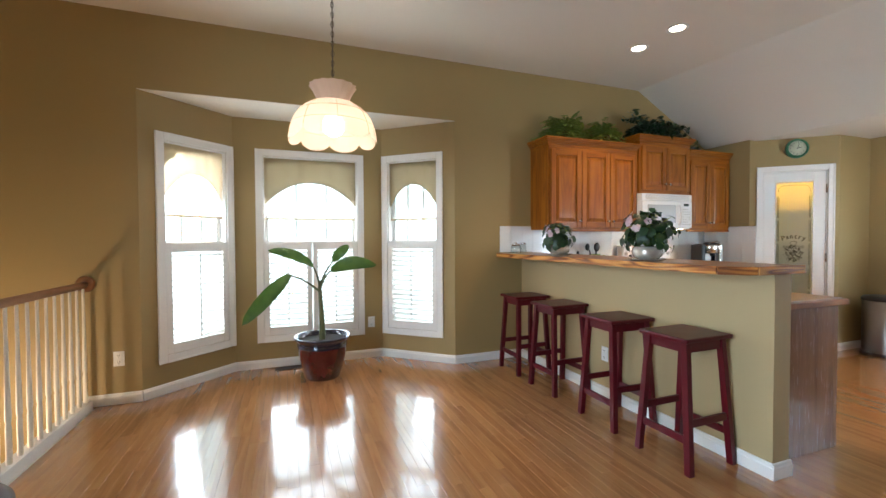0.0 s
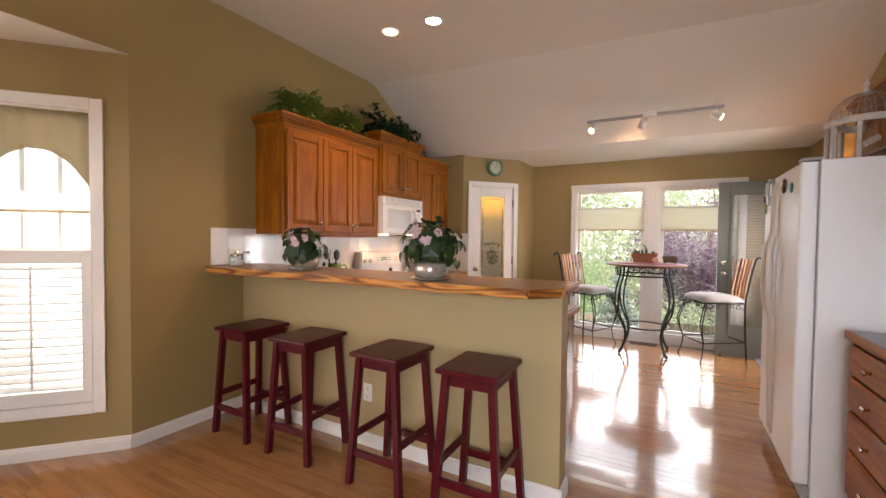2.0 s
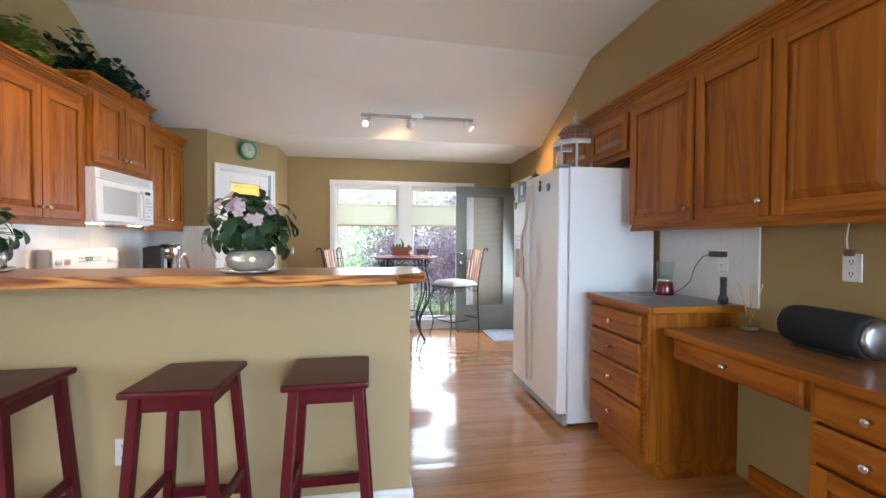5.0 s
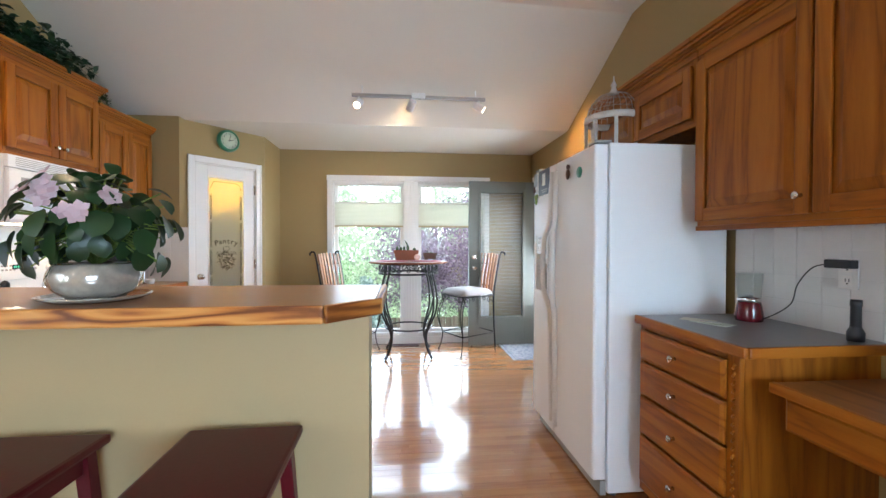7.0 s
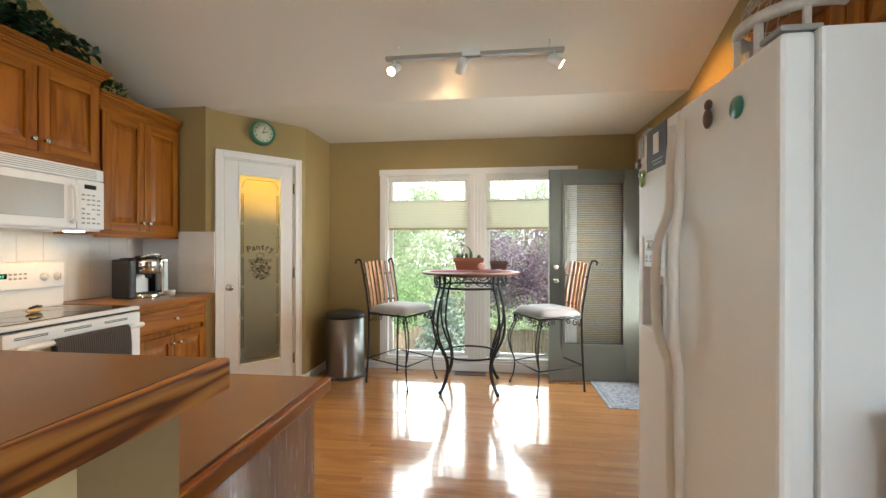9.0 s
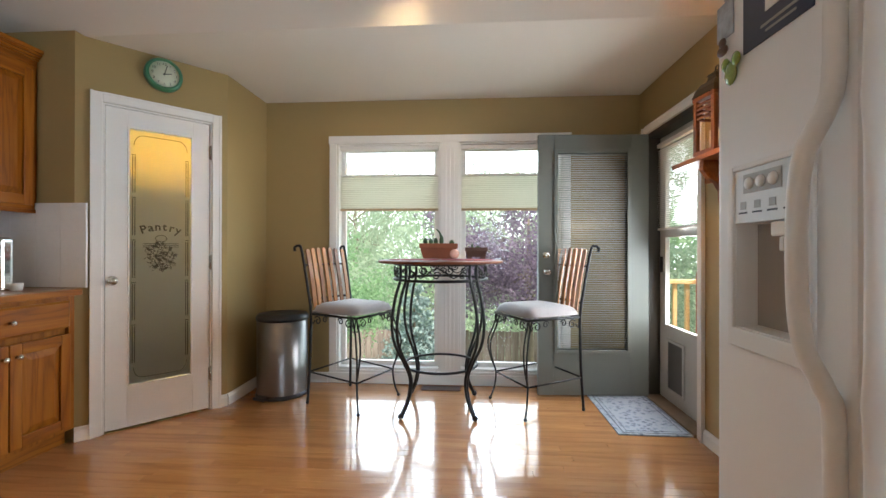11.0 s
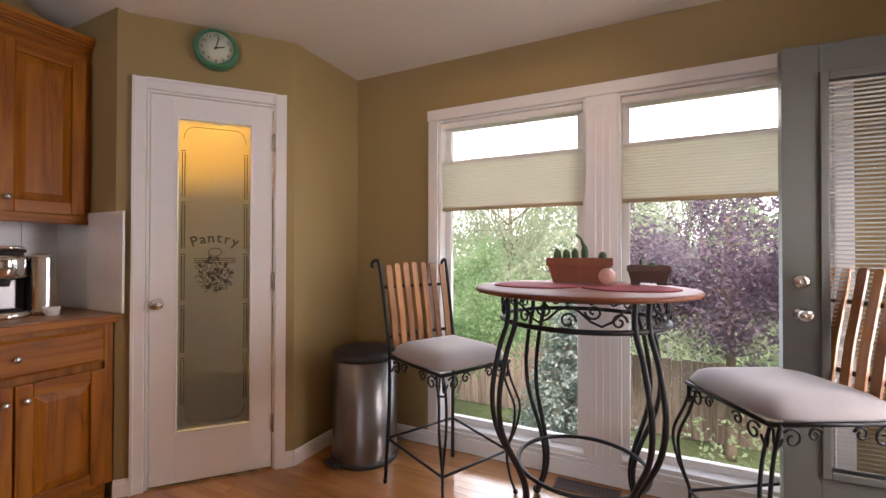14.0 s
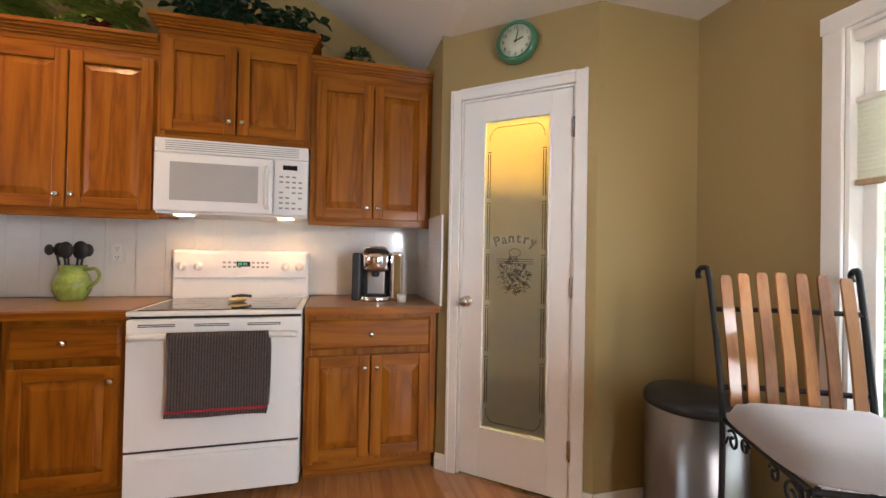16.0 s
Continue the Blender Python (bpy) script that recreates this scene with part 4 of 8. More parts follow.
# ---- stove and microwave ----
def stove():
    th = thing("stove", (4.262, NY - 0.02, 0.0), "white electric range with a black glass cooktop", "stove")
    w = 0.757
    part("body", boxes((0, w, -0.60, 0.0, 0.03, 0.885), bevel=0.004), white_app, th)
    for x in (0.04, w - 0.04):
        for y in (-0.55, -0.05):
            part("foot", lathe([(0, 0), (0.018, 0), (0.018, 0.03), (0, 0.03)], 12, at=(x, y, 0)), black_plastic, th)
    top = part("cooktop", boxes((-0.004, w + 0.004, -0.632, -0.005, 0.886, 0.908), bevel=0.006), white_app, th)
    part("glass", boxes((0.03, w - 0.03, -0.60, -0.095, 0.9085, 0.9125), bevel=0.001), black_glass, top)
    for x, y, r in ((0.2, -0.46, 0.10), (0.55, -0.46, 0.085), (0.2, -0.2, 0.08), (0.55, -0.2, 0.10)):
        bm = bmesh.new()
        tube([(x + r * math.cos(k * 0.196), y + r * math.sin(k * 0.196), 0.9126) for k in range(33)], 0.0012, 4, bm)
        part("burner_ring", bm, grey_plastic, top)
    back = part("back_panel", boxes((0.0, w, -0.085, 0.0, 0.908, 1.195), bevel=0.012), white_app, th)
    fascia = part("fascia", boxes((0.01, w - 0.01, -0.100, -0.086, 1.03, 1.185), bevel=0.01), white_app, back)
    for x in (0.055, 0.14, w - 0.135, w - 0.055):
        bm = lathe([(0, 0), (0.026, 0.0), (0.026, 0.004), (0.021, 0.007), (0.019, 0.022), (0.0, 0.024)], 20)
        box(bm, -0.004, 0.004, -0.018, 0.018, 0.02, 0.031)
        bmesh.ops.transform(bm, matrix=pose(x, -0.100, 1.10, 90, 0, 0), verts=bm.verts)
        part("knob", bm, white_plastic, back)
    part("display", boxes((0.345, 0.42, -0.1025, -0.099, 1.10, 1.13)), black_glass, back)
    for dx, wd in ((0.353, 0.010), (0.366, 0.010), (0.382, 0.010), (0.395, 0.010)):
        part("digit", boxes((dx, dx + wd * 0.8, -0.1045, -0.1027, 1.108, 1.123)), glow("green_digit", (0.08, 0.5, 0.25), 0.35), back)
    for i in range(9):
        if i not in (4,):
            for k in range(2):
                x = 0.27 + i * 0.028 if i < 4 else 0.30 + i * 0.026
                part("button", boxes((x, x + 0.016, -0.1022, -0.099, 1.092 + k * 0.026, 1.104 + k * 0.026), bevel=0.002), grey_plastic, back)
    # Black strip paints the shade in the gap above the oven door.
    part("gap_strip", boxes((0.004, w - 0.004, -0.606, -0.598, 0.855, 0.886)), black_plastic, th)
    door = part("oven_door", boxes((0.002, w - 0.002, -0.640, -0.604, 0.272, 0.872), bevel=0.006), white_app, th)
    for i in range(3):
        part("vent_slot", boxes((0.05 + i * 0.23, 0.20 + i * 0.23, -0.6425, -0.639, 0.846, 0.850), (0.05 + i * 0.23, 0.20 + i * 0.23, -0.6425, -0.639, 0.838, 0.842)), black_plastic, door)
    part("handle", tube(smooth_line([(0.03, -0.640, 0.79), (0.035, -0.675, 0.795), (0.10, -0.685, 0.80), (w - 0.10, -0.685, 0.80), (w - 0.035, -0.675, 0.795), (w - 0.03, -0.640, 0.79)]), 0.016, 10), white_plastic, door)
    part("drawer", boxes((0.002, w - 0.002, -0.638, -0.604, 0.045, 0.262), bevel=0.006), white_app, th)
    part("drawer_lip", boxes((0.06, w - 0.06, -0.645, -0.636, 0.222, 0.240), bevel=0.004), white_app, th)
    # Painted shade again, set forward in the gap over the drawer.
    part("gap_strip", boxes((0.004, w - 0.004, -0.636, -0.598, 0.2625, 0.2715)), black_plastic, th)


stove()


def towel():
    """A folded towel over the oven handle, hanging in soft waves."""
    x0, w = 4.45, 0.43
    bm = bmesh.new()
    prof = [(-0.655, 0.46), (-0.660, 0.60), (-0.663, 0.74), (-0.668, 0.80), (-0.680, 0.818), (-0.694, 0.818), (-0.706, 0.80), (-0.710, 0.72), (-0.708, 0.58), (-0.712, 0.47), (-0.714, 0.442)]
    prev = None
    n = 28
    for i in range(n + 1):
        u = i / n
        cur = []
        for k, (y, z) in enumerate(prof):
            s = 0.0 if 3 <= k <= 6 else 1.0
            cur.append(bm.verts.new((w * u + 0.006 * math.sin(k), y - s * (0.003 * math.sin(u * 9 + k * 0.4) + 0.002), z - (0.010 * u if k > 6 else 0) + s * 0.003 * math.sin(u * 5 + k))))
        if prev:
            for k in range(len(prof) - 1):
                bm.faces.new((prev[k], prev[k + 1], cur[k + 1], cur[k])).smooth = True
        prev = cur
    bmesh.ops.solidify(bm, geom=list(bm.faces), thickness=0.007)
    bmesh.ops.translate(bm, verts=bm.verts, vec=(0, 0.020, -0.44))
    th = thing("towel", (x0, NY - 0.04, 0.44), "grey terry towel with a red band over the oven handle", "towel")
    part("cloth", bm, grey_towel, th)
    part("band", boxes((0.004, w - 0.004, -0.7005, -0.6965, 0.022, 0.032)), red_trim, th, "narrow red band")


towel()


def microwave():
    th = thing("microwave", (4.262, NY - 0.005, 1.385), "white over-range microwave with two hood lights", "microwave")
    w, h = 0.757, 0.395
    part("case", boxes((0, w, -0.365, 0, 0.0, h), bevel=0.006), white_app, th)
    grille = part("vent_grille", boxes((0.0, w, -0.392, -0.366, h - 0.075, h - 0.002), bevel=0.006), white_app, th)
    for i in range(5):
        part("slot", boxes((0.05, w - 0.05, -0.3935, -0.391, h - 0.062 + i * 0.011, h - 0.058 + i * 0.011)), grey_plastic, grille)
    door = part("door", boxes((0.0, 0.575, -0.398, -0.366, 0.012, h - 0.078), bevel=0.010), white_app, th)
    part("window", boxes((0.075, 0.50, -0.4005, -0.397, 0.07, h - 0.125), bevel=0.004), oven_window, door, "pale grey screened window")
    part("handle", tube(smooth_line([(0.545, -0.398, 0.05), (0.545, -0.425, 0.07), (0.545, -0.430, 0.16), (0.545, -0.425, 0.25), (0.545, -0.398, 0.27)]), 0.012, 8), white_plastic, door)
    pan = part("control_panel", boxes((0.580, w, -0.396, -0.366, 0.012, h - 0.078), bevel=0.008), white_app, th)
    part("display", boxes((0.625, 0.70, -0.3985, -0.395, 0.262, 0.288)), black_glass, pan)
    for r in range(7):
        for c in range(4):
            if (r + c) % 5 != 4:
                x, z = 0.608 + c * 0.033, 0.045 + r * 0.029
                part("button", boxes((x, x + 0.02, -0.3982, -0.395, z, z + 0.010), bevel=0.001), grey_plastic, pan)
    for x in (0.12, w - 0.12):
        part("hood_light", boxes((x - 0.04, x + 0.04, -0.34, -0.28, -0.006, 0.001), bevel=0.002), glow("hood_bulb", (1.0, 0.75, 0.45), 14), th, "lit hood lamp")


microwave()

# ---- things on the kitchen counters ----
def coffee_maker():
    th = thing("coffee_maker", (5.43, NY - 0.30, 0.912), "steel and black single-cup coffee maker", "coffee maker", -8)
    part("base", lathe([(0, 0), (0.092, 0), (0.096, 0.006), (0.094, 0.026), (0.086, 0.032), (0, 0.032)], 36, at=(-0.01, -0.03, 0)), chrome, th)
    part("column", boxes((-0.095, 0.075, 0.02, 0.12, 0.0, 0.295), bevel=0.016), black_plastic, th)
    part("front_plate", boxes((-0.062, 0.042, 0.004, 0.019, 0.033, 0.175), bevel=0.006), steel, th)
    part("reservoir", rounded(boxes((0.076, 0.150, -0.085, 0.12, 0.0, 0.292)), 0.022, 4), chrome, th, "polished water tank cover")
    part("head", lathe([(0, 0.176), (0.070, 0.176), (0.084, 0.190), (0.086, 0.262), (0.080, 0.284), (0, 0.290)], 40, at=(-0.01, -0.035, 0)), chrome, th, "polished rounded brew head")
    part("lid", lathe([(0, 0.2905), (0.070, 0.2905), (0.074, 0.298), (0.058, 0.312), (0, 0.316)], 32, at=(-0.01, -0.035, 0)), black_plastic, th)
    part("handle", tube(smooth_line([(-0.075, -0.075, 0.30), (-0.06, -0.125, 0.315), (-0.01, -0.142, 0.32), (0.04, -0.125, 0.315), (0.055, -0.075, 0.30)]), 0.007, 8), chrome, th)
    part("spout", lathe([(0, 0), (0.02, 0), (0.026, 0.03), (0, 0.03)], 14, at=(-0.01, -0.06, 0.145)), black_plastic, th)
    part("drip_tray", lathe([(0, 0), (0.066, 0), (0.066, 0.006), (0, 0.006)], 24, at=(-0.01, -0.04, 0.0322)), black_plastic, th)
    part("side_band", rounded(boxes((-0.150, -0.0955, -0.06, 0.12, 0.0, 0.285)), 0.016, 3), black_plastic, th)


coffee_maker()
th = thing("ramekin", (5.56, NY - 0.42, 0.912), "small white ceramic ramekin beside the coffee maker", "ramekin")
part("bowl", lathe([(0, 0), (0.024, 0), (0.028, 0.03), (0.030, 0.042), (0.026, 0.042), (0.023, 0.008), (0, 0.008)], 20), white_plastic, th)

green_glaze = surf("mottled_green_glaze", (0.26, 0.36, 0.08), 0.18, vary=0.45, scale=16, fine=60, bump=0.08, coat=0.6)


def pitcher():
    th = thing("pitcher", (3.81, NY - 0.17, 0.912), "mottled green pitcher holding black utensils", "pitcher")
    part("body", lathe([(0, 0), (0.055, 0), (0.06, 0.008), (0.082, 0.05), (0.086, 0.09), (0.070, 0.135), (0.056, 0.16), (0.062, 0.19), (0.058, 0.19), (0.052, 0.16), (0.06, 0.12), (0.05, 0.02), (0, 0.015)], 28), green_glaze, th)
    part("handle", tube(smooth_line([(0.062, -0.02, 0.165), (0.12, -0.03, 0.17), (0.135, -0.03, 0.12), (0.075, -0.02, 0.06)]), 0.009, 8), green_glaze, th)
    for a, b, r in ((-0.050, 0.02, 0.030), (0.022, 0.0, 0.038), (-0.008, -0.03, 0.034), (0.040, 0.012, 0.026), (-0.072, 0.0, 0.022)):
        bm = tube([(a * 0.4, b * 0.4, 0.05), (a, b, 0.24)], 0.006, 8)
        ball(r, (a * 1.5, b * 1.4, 0.27), 8, bm, (1.0, 0.45, 1.35))
        part("utensil", bm, black_plastic, th, "black nylon utensil")


pitcher()
th = thing("spoon_rest", (4.66, NY - 0.33, 0.9125), "pale wooden spoon rest on the cooktop", "spoon rest", 20)
part("dish", ball(0.05, (0, 0, 0.014), 10, scale=(1.0, 0.55, 0.28)), pale_wood, th)
part("spoon", tube([(-0.03, 0, 0.03), (0.02, 0.0, 0.035), (0.07, 0.01, 0.028)], 0.008, 8), black_plastic, th)


def shaker(x, y, mat_top, label, h=0.16):
    th = thing("bottle", (x, y, 0.912), label, "bottle")
    part("body", lathe([(0, 0), (0.026, 0), (0.028, 0.01), (0.027, h * 0.6), (0.012, h * 0.78), (0.011, h), (0, h)], 18), mat_top, th)
    part("cap", lathe([(0, 0), (0.013, 0), (0.013, 0.02), (0.006, 0.028), (0, 0.03)], 14, at=(0, 0, h)), black_plastic, th)


amber = surf("amber_liquid_soap", (0.35, 0.19, 0.05), 0.1, vary=0.1, bump=0.0, coat=0.6)
shaker(3.34, NY - 0.20, amber, "amber soap bottle with a black cap", 0.24)
shaker(3.20, 2.62, white_plastic, "white squeeze bottle behind the bar", 0.22)
shaker(3.28, 2.05, white_plastic, "white lotion bottle by the sink", 0.20)
th = thing("salt_shaker", (2.80, NY - 0.17, 1.132), "clear glass jar with a white lid on the bar", "jar")
clear_glass = glass("clear_jar_glass", 0.02, (0.93, 0.95, 0.94))
part("jar", lathe([(0, 0), (0.048, 0), (0.052, 0.01), (0.052, 0.06), (0.046, 0.075), (0.045, 0.075), (0.049, 0.06), (0.049, 0.012), (0, 0.008)], 24), clear_glass, th)
part("salt", lathe([(0, 0.010), (0.046, 0.010), (0.046, 0.045), (0, 0.048)], 20), white_plastic, th)
part("lid", lathe([(0, 0.075), (0.047, 0.075), (0.045, 0.092), (0.012, 0.096), (0.014, 0.112), (0, 0.114)], 20), chrome, th)
th = thing("sugar_jar", (2.93, NY - 0.10, 1.132), "small clear glass jar with a steel lid", "jar")
part("jar", lathe([(0, 0), (0.03, 0), (0.034, 0.01), (0.034, 0.08), (0.030, 0.09), (0.028, 0.09), (0.031, 0.08), (0.031, 0.01), (0, 0.006)], 20), clear_glass, th)
part("lid", lathe([(0, 0.09), (0.032, 0.09), (0.030, 0.105), (0, 0.108)], 18), chrome, th)

# ---- bar stools ----
def bar_stool(at, turn):
    th = thing("bar_stool", at, "maroon painted wooden bar stool with a square seat", "stool", turn, "stools along the bar")
    h, sx, sy = 0.735, 0.185, 0.160
    part("seat", boxes((-sx, sx, -sy, sy, h - 0.026, h), bevel=0.010), maroon, th)
    tx, ty, fx, fy, s = 0.140, 0.118, 0.168, 0.168, 0.018

    def leg_at(ix, iy, z):
        u = 1 - z / (h - 0.028)
        return ix * (tx + (fx - tx) * u), iy * (ty + (fy - ty) * u)

    for ix in (-1, 1):
        for iy in (-1, 1):
            bm = bmesh.new()
            vs = []
            for z in (0.0, h - 0.028):
                cx, cy = leg_at(ix, iy, z)
                vs.append([bm.verts.new((cx + a * s, cy + b * s, z)) for a, b in ((-1, -1), (1, -1), (1, 1), (-1, 1))])
            bm.faces.new(vs[0][::-1]); bm.faces.new(vs[1])
            for i in range(4):
                j = (i + 1) % 4
                bm.faces.new((vs[0][i], vs[0][j], vs[1][j], vs[1][i]))
            part("leg", rounded(bm, 0.003), maroon, th)
    part("apron", boxes((-tx + s, tx - s, -ty - 0.009, -ty + 0.009, h - 0.085, h - 0.028), bevel=0.002), maroon, th)
    part("apron", boxes((-tx + s, tx - s, ty - 0.009, ty + 0.009, h - 0.085, h - 0.028), bevel=0.002), maroon, th)
    part("apron", boxes((-tx - 0.009, -tx + 0.009, -ty + s, ty - s, h - 0.085, h - 0.028), bevel=0.002), maroon, th)
    part("apron", boxes((tx - 0.009, tx + 0.009, -ty + s, ty - s, h - 0.085, h - 0.028), bevel=0.002), maroon, th)
    for iy in (-1, 1):
        a, b = leg_at(1, iy, 0.27)
        part("stretcher", boxes((-a + s, a - s, b - 0.009, b + 0.009, 0.25, 0.29), bevel=0.003), maroon, th)
    for ix, z in ((-1, 0.18), (1, 0.18)):
        a, b = leg_at(ix, 1, z)
        part("stretcher", boxes((a - 0.009, a + 0.009, -b + s, b - s, z - 0.02, z + 0.02), bevel=0.003), maroon, th)
    return th


first = bar_stool((2.755, 2.855, 0), 0)
for y, tr in ((2.31, 1.5), (1.645, -1.0), (1.11, 1.0)):
    copy_thing(first, pose(2.755, y, 0, 0, 0, tr))

# ---- fridge ----
def carve(bm, x0, x1, z0, z1, deep):
    """Opens the front face of a door round a recess and lines it."""
    front = max(bm.faces, key=lambda f: f.calc_center_median().y + 0.001 * f.calc_area())
    y = front.calc_center_median().y
    cx, cz = (x0 + x1) / 2, (z0 + z1) / 2
    ring = sorted(front.verts, key=lambda v: math.atan2(v.co.z - cz, v.co.x - cx))
    bmesh.ops.delete(bm, geom=[front], context="FACES_ONLY")
    hole = sorted([bm.verts.new((x, y, z)) for x in (x0, x1) for z in (z0, z1)], key=lambda v: math.atan2(v.co.z - cz, v.co.x - cx))
    back = [bm.verts.new((v.co.x, y - deep, v.co.z)) for v in hole]
    for i in range(4):
        j = (i + 1) % 4
        bm.faces.new((ring[i], ring[j], hole[j], hole[i]))
        bm.faces.new((hole[i], hole[j], back[j], back[i]))
    bm.faces.new(back)


def fridge():
    X0, X1, yb, yf, h = 3.625, 4.565, -0.985, -0.36, 1.775
    th = thing("refrigerator", (X0, 0, 0), "white side-by-side refrigerator with magnets on its doors", "refrigerator")
    W = X1 - X0
    part("case", boxes((0.0, W, yb, yf, 0.03, h), bevel=0.008), white_app, th)
    part("grille", boxes((0.02, W - 0.02, yf - 0.002, yf + 0.03, 0.012, 0.085), bevel=0.003), grey_plastic, th)
    for x in (0.05, W - 0.05):
        for y in (yf - 0.05, yb + 0.06):
            part("roller", lathe([(0, 0), (0.02, 0), (0.02, 0.03), (0, 0.03)], 12, at=(x, y, 0)), black_plastic, th)
    split = 4.155 - X0
    for a, b, nm in ((0.004, split - 0.004, "fridge_door"), (split + 0.004, W - 0.004, "freezer_door")):
        bm = rounded(boxes((a, b, yf + 0.004, -0.282, 0.095, h - 0.006)), 0.018, 3)
        if nm == "freezer_door":
            carve(bm, split + 0.110, W - 0.085, 0.960, 1.205, 0.052)
        dr = part(nm, bm, white_app, th)
        hx = (b - 0.035) if nm == "fridge_door" else (a + 0.035)
        sgn = -1 if nm == "fridge_door" else 1
        pts = [(hx, -0.284, 1.72), (hx, -0.272, 1.60), (hx, -0.268, 1.44), (hx + sgn * 0.008, -0.258, 1.38), (hx + sgn * 0.030, -0.242, 1.315), (hx + sgn * 0.038, -0.236, 1.22), (hx + sgn * 0.038, -0.236, 1.06), (hx + sgn * 0.030, -0.242, 0.965), (hx + sgn * 0.008, -0.258, 0.90), (hx, -0.268, 0.84), (hx, -0.272, 0.55), (hx, -0.284, 0.16)]
        part("handle", tube(smooth_line(pts, 5), 0.017, 10, flat=0.85), white_plastic, dr, "long white moulded handle")
        if nm == "freezer_door":
            x0, x1 = split + 0.090, W - 0.065
            fr = part("dispenser_frame", boxes((x0, x0 + 0.020, -0.283, -0.273, 0.912, 1.342), (x1 - 0.020, x1, -0.283, -0.273, 0.912, 1.342), (x0 + 0.020, x1 - 0.020, -0.283, -0.273, 1.328, 1.342), (x0 + 0.020, x1 - 0.020, -0.283, -0.270, 0.912, 0.958), bevel=0.004), white_plastic, dr, "raised white dispenser frame")
            part("control_plate", boxes((x0 + 0.020, x1 - 0.020, -0.2815, -0.2785, 1.205, 1.328), bevel=0.001), surf("silver_control_plate", (0.60, 0.60, 0.58), 0.35, 0.1, vary=0.05, fine=150), fr, "pale control plate")
            xc = (x0 + x1) / 2
            bm = boxes((xc - 0.045, xc + 0.075, -0.2784, -0.2772, 1.272, 1.316), bevel=0.0005)
            part("button_band", bm, grey_plastic, fr, "grey oval button band")
            for i in range(3):
                bm = lathe([(0, 0), (0.0135, 0), (0.0125, 0.004), (0, 0.005)], 16)
                bmesh.ops.transform(bm, matrix=pose(xc - 0.022 + i * 0.038, -0.2771, 1.294, -90, 0, 0), verts=bm.verts)
                part("button", bm, white_plastic, fr)
            for i in range(4):
                x = xc - 0.075 + i * 0.047
                part("icon", boxes((x, x + 0.020, -0.2784, -0.2774, 1.236, 1.254), bevel=0.0004), grey_plastic, fr)
                part("caption", boxes((x - 0.004, x + 0.026, -0.2784, -0.2776, 1.226, 1.230)), black_plastic, fr)
            part("recess_liner", boxes((x0 + 0.016, x1 - 0.016, -0.3335, -0.3310, 0.962, 1.203)), grey_plastic, fr)
            part("nozzle", boxes((x0 + 0.030, x0 + 0.125, -0.325, -0.284, 1.172, 1.203), (x0 + 0.105, x0 + 0.120, -0.312, -0.298, 1.140, 1.171), bevel=0.004), white_plastic, fr)
    for x in (0.02, W - 0.10):
        part("hinge_cover", boxes((x, x + 0.08, yf - 0.02, yf + 0.07, h + 0.001, h + 0.016), bevel=0.004), grey_plastic, th)
    return th


fridge()


def magnet(name, x, z, bm, mt, label):
    th = thing(name, (x, -0.2815, z), label, "magnet", group="fridge magnets")
    part("plate", bm, mt, th)
    return th


navy = surf("navy_print", (0.02, 0.025, 0.055), 0.4, vary=0.2, fine=90)
teal = surf("teal_enamel", (0.03, 0.22, 0.17), 0.3, vary=0.2)
photo = surf("grey_photo_print", (0.28, 0.30, 0.33), 0.3, vary=0.5, scale=25, fine=60)
p = magnet("fridge_picture", 4.25, 1.598, boxes((-0.0, 0.20, 0.0, 0.003, 0.0, 0.165)), navy, "navy print with a white shape on the fridge")
part("white_shape", rounded(boxes((0.070, 0.125, 0.0032, 0.0050, 0.060, 0.140)), 0.0006), white_plastic, p)
part("writing", boxes((0.03, 0.14, 0.0032, 0.0042, 0.030, 0.036), (0.04, 0.125, 0.0032, 0.0042, 0.016, 0.021)), grey_plastic, p)
p = magnet("photo_magnet", 4.488, 1.672, boxes((0.0, 0.065, 0.0, 0.003, 0.0, 0.09)), photo, "small grey photograph on the fridge")
bm = lathe([(0, 0), (0.030, 0), (0.028, 0.006), (0, 0.007)], 20); bmesh.ops.transform(bm, matrix=pose(0, 0, 0, -90, 0, 0), verts=bm.verts)
magnet("round_magnet", 3.80, 1.655, bm, teal, "round teal magnet on the fridge door")
bm = ball(0.02, (0, 0.012, 0.0), 8, scale=(1, 0.5, 1.5)); ball(0.016, (0.0, 0.010, 0.04), 8, bm, (1, 0.6, 1))
magnet("figure_magnet", 3.93, 1.665, bm, clay_dark, "small brown figure magnet")
bm = ball(0.018, (0, 0.010, 0.0), 8, scale=(1.1, 0.5, 1.6)); ball(0.014, (0.02, 0.010, 0.028), 8, bm, (1, 0.5, 1.2)); ball(0.014, (-0.02, 0.010, 0.028), 8, bm, (1, 0.5, 1.2))
magnet("flower_magnet", 4.485, 1.570, bm, green_glaze, "green and yellow flower magnet")
bm = ball(0.015, (0, 0.010, 0.0), 8, scale=(1.3, 0.5, 0.9)); ball(0.012, (0.0, 0.010, 0.02), 8, bm, (1, 0.5, 1))
magnet("bug_magnet", 4.518, 1.640, bm, clay_dark, "dark brown insect magnet")

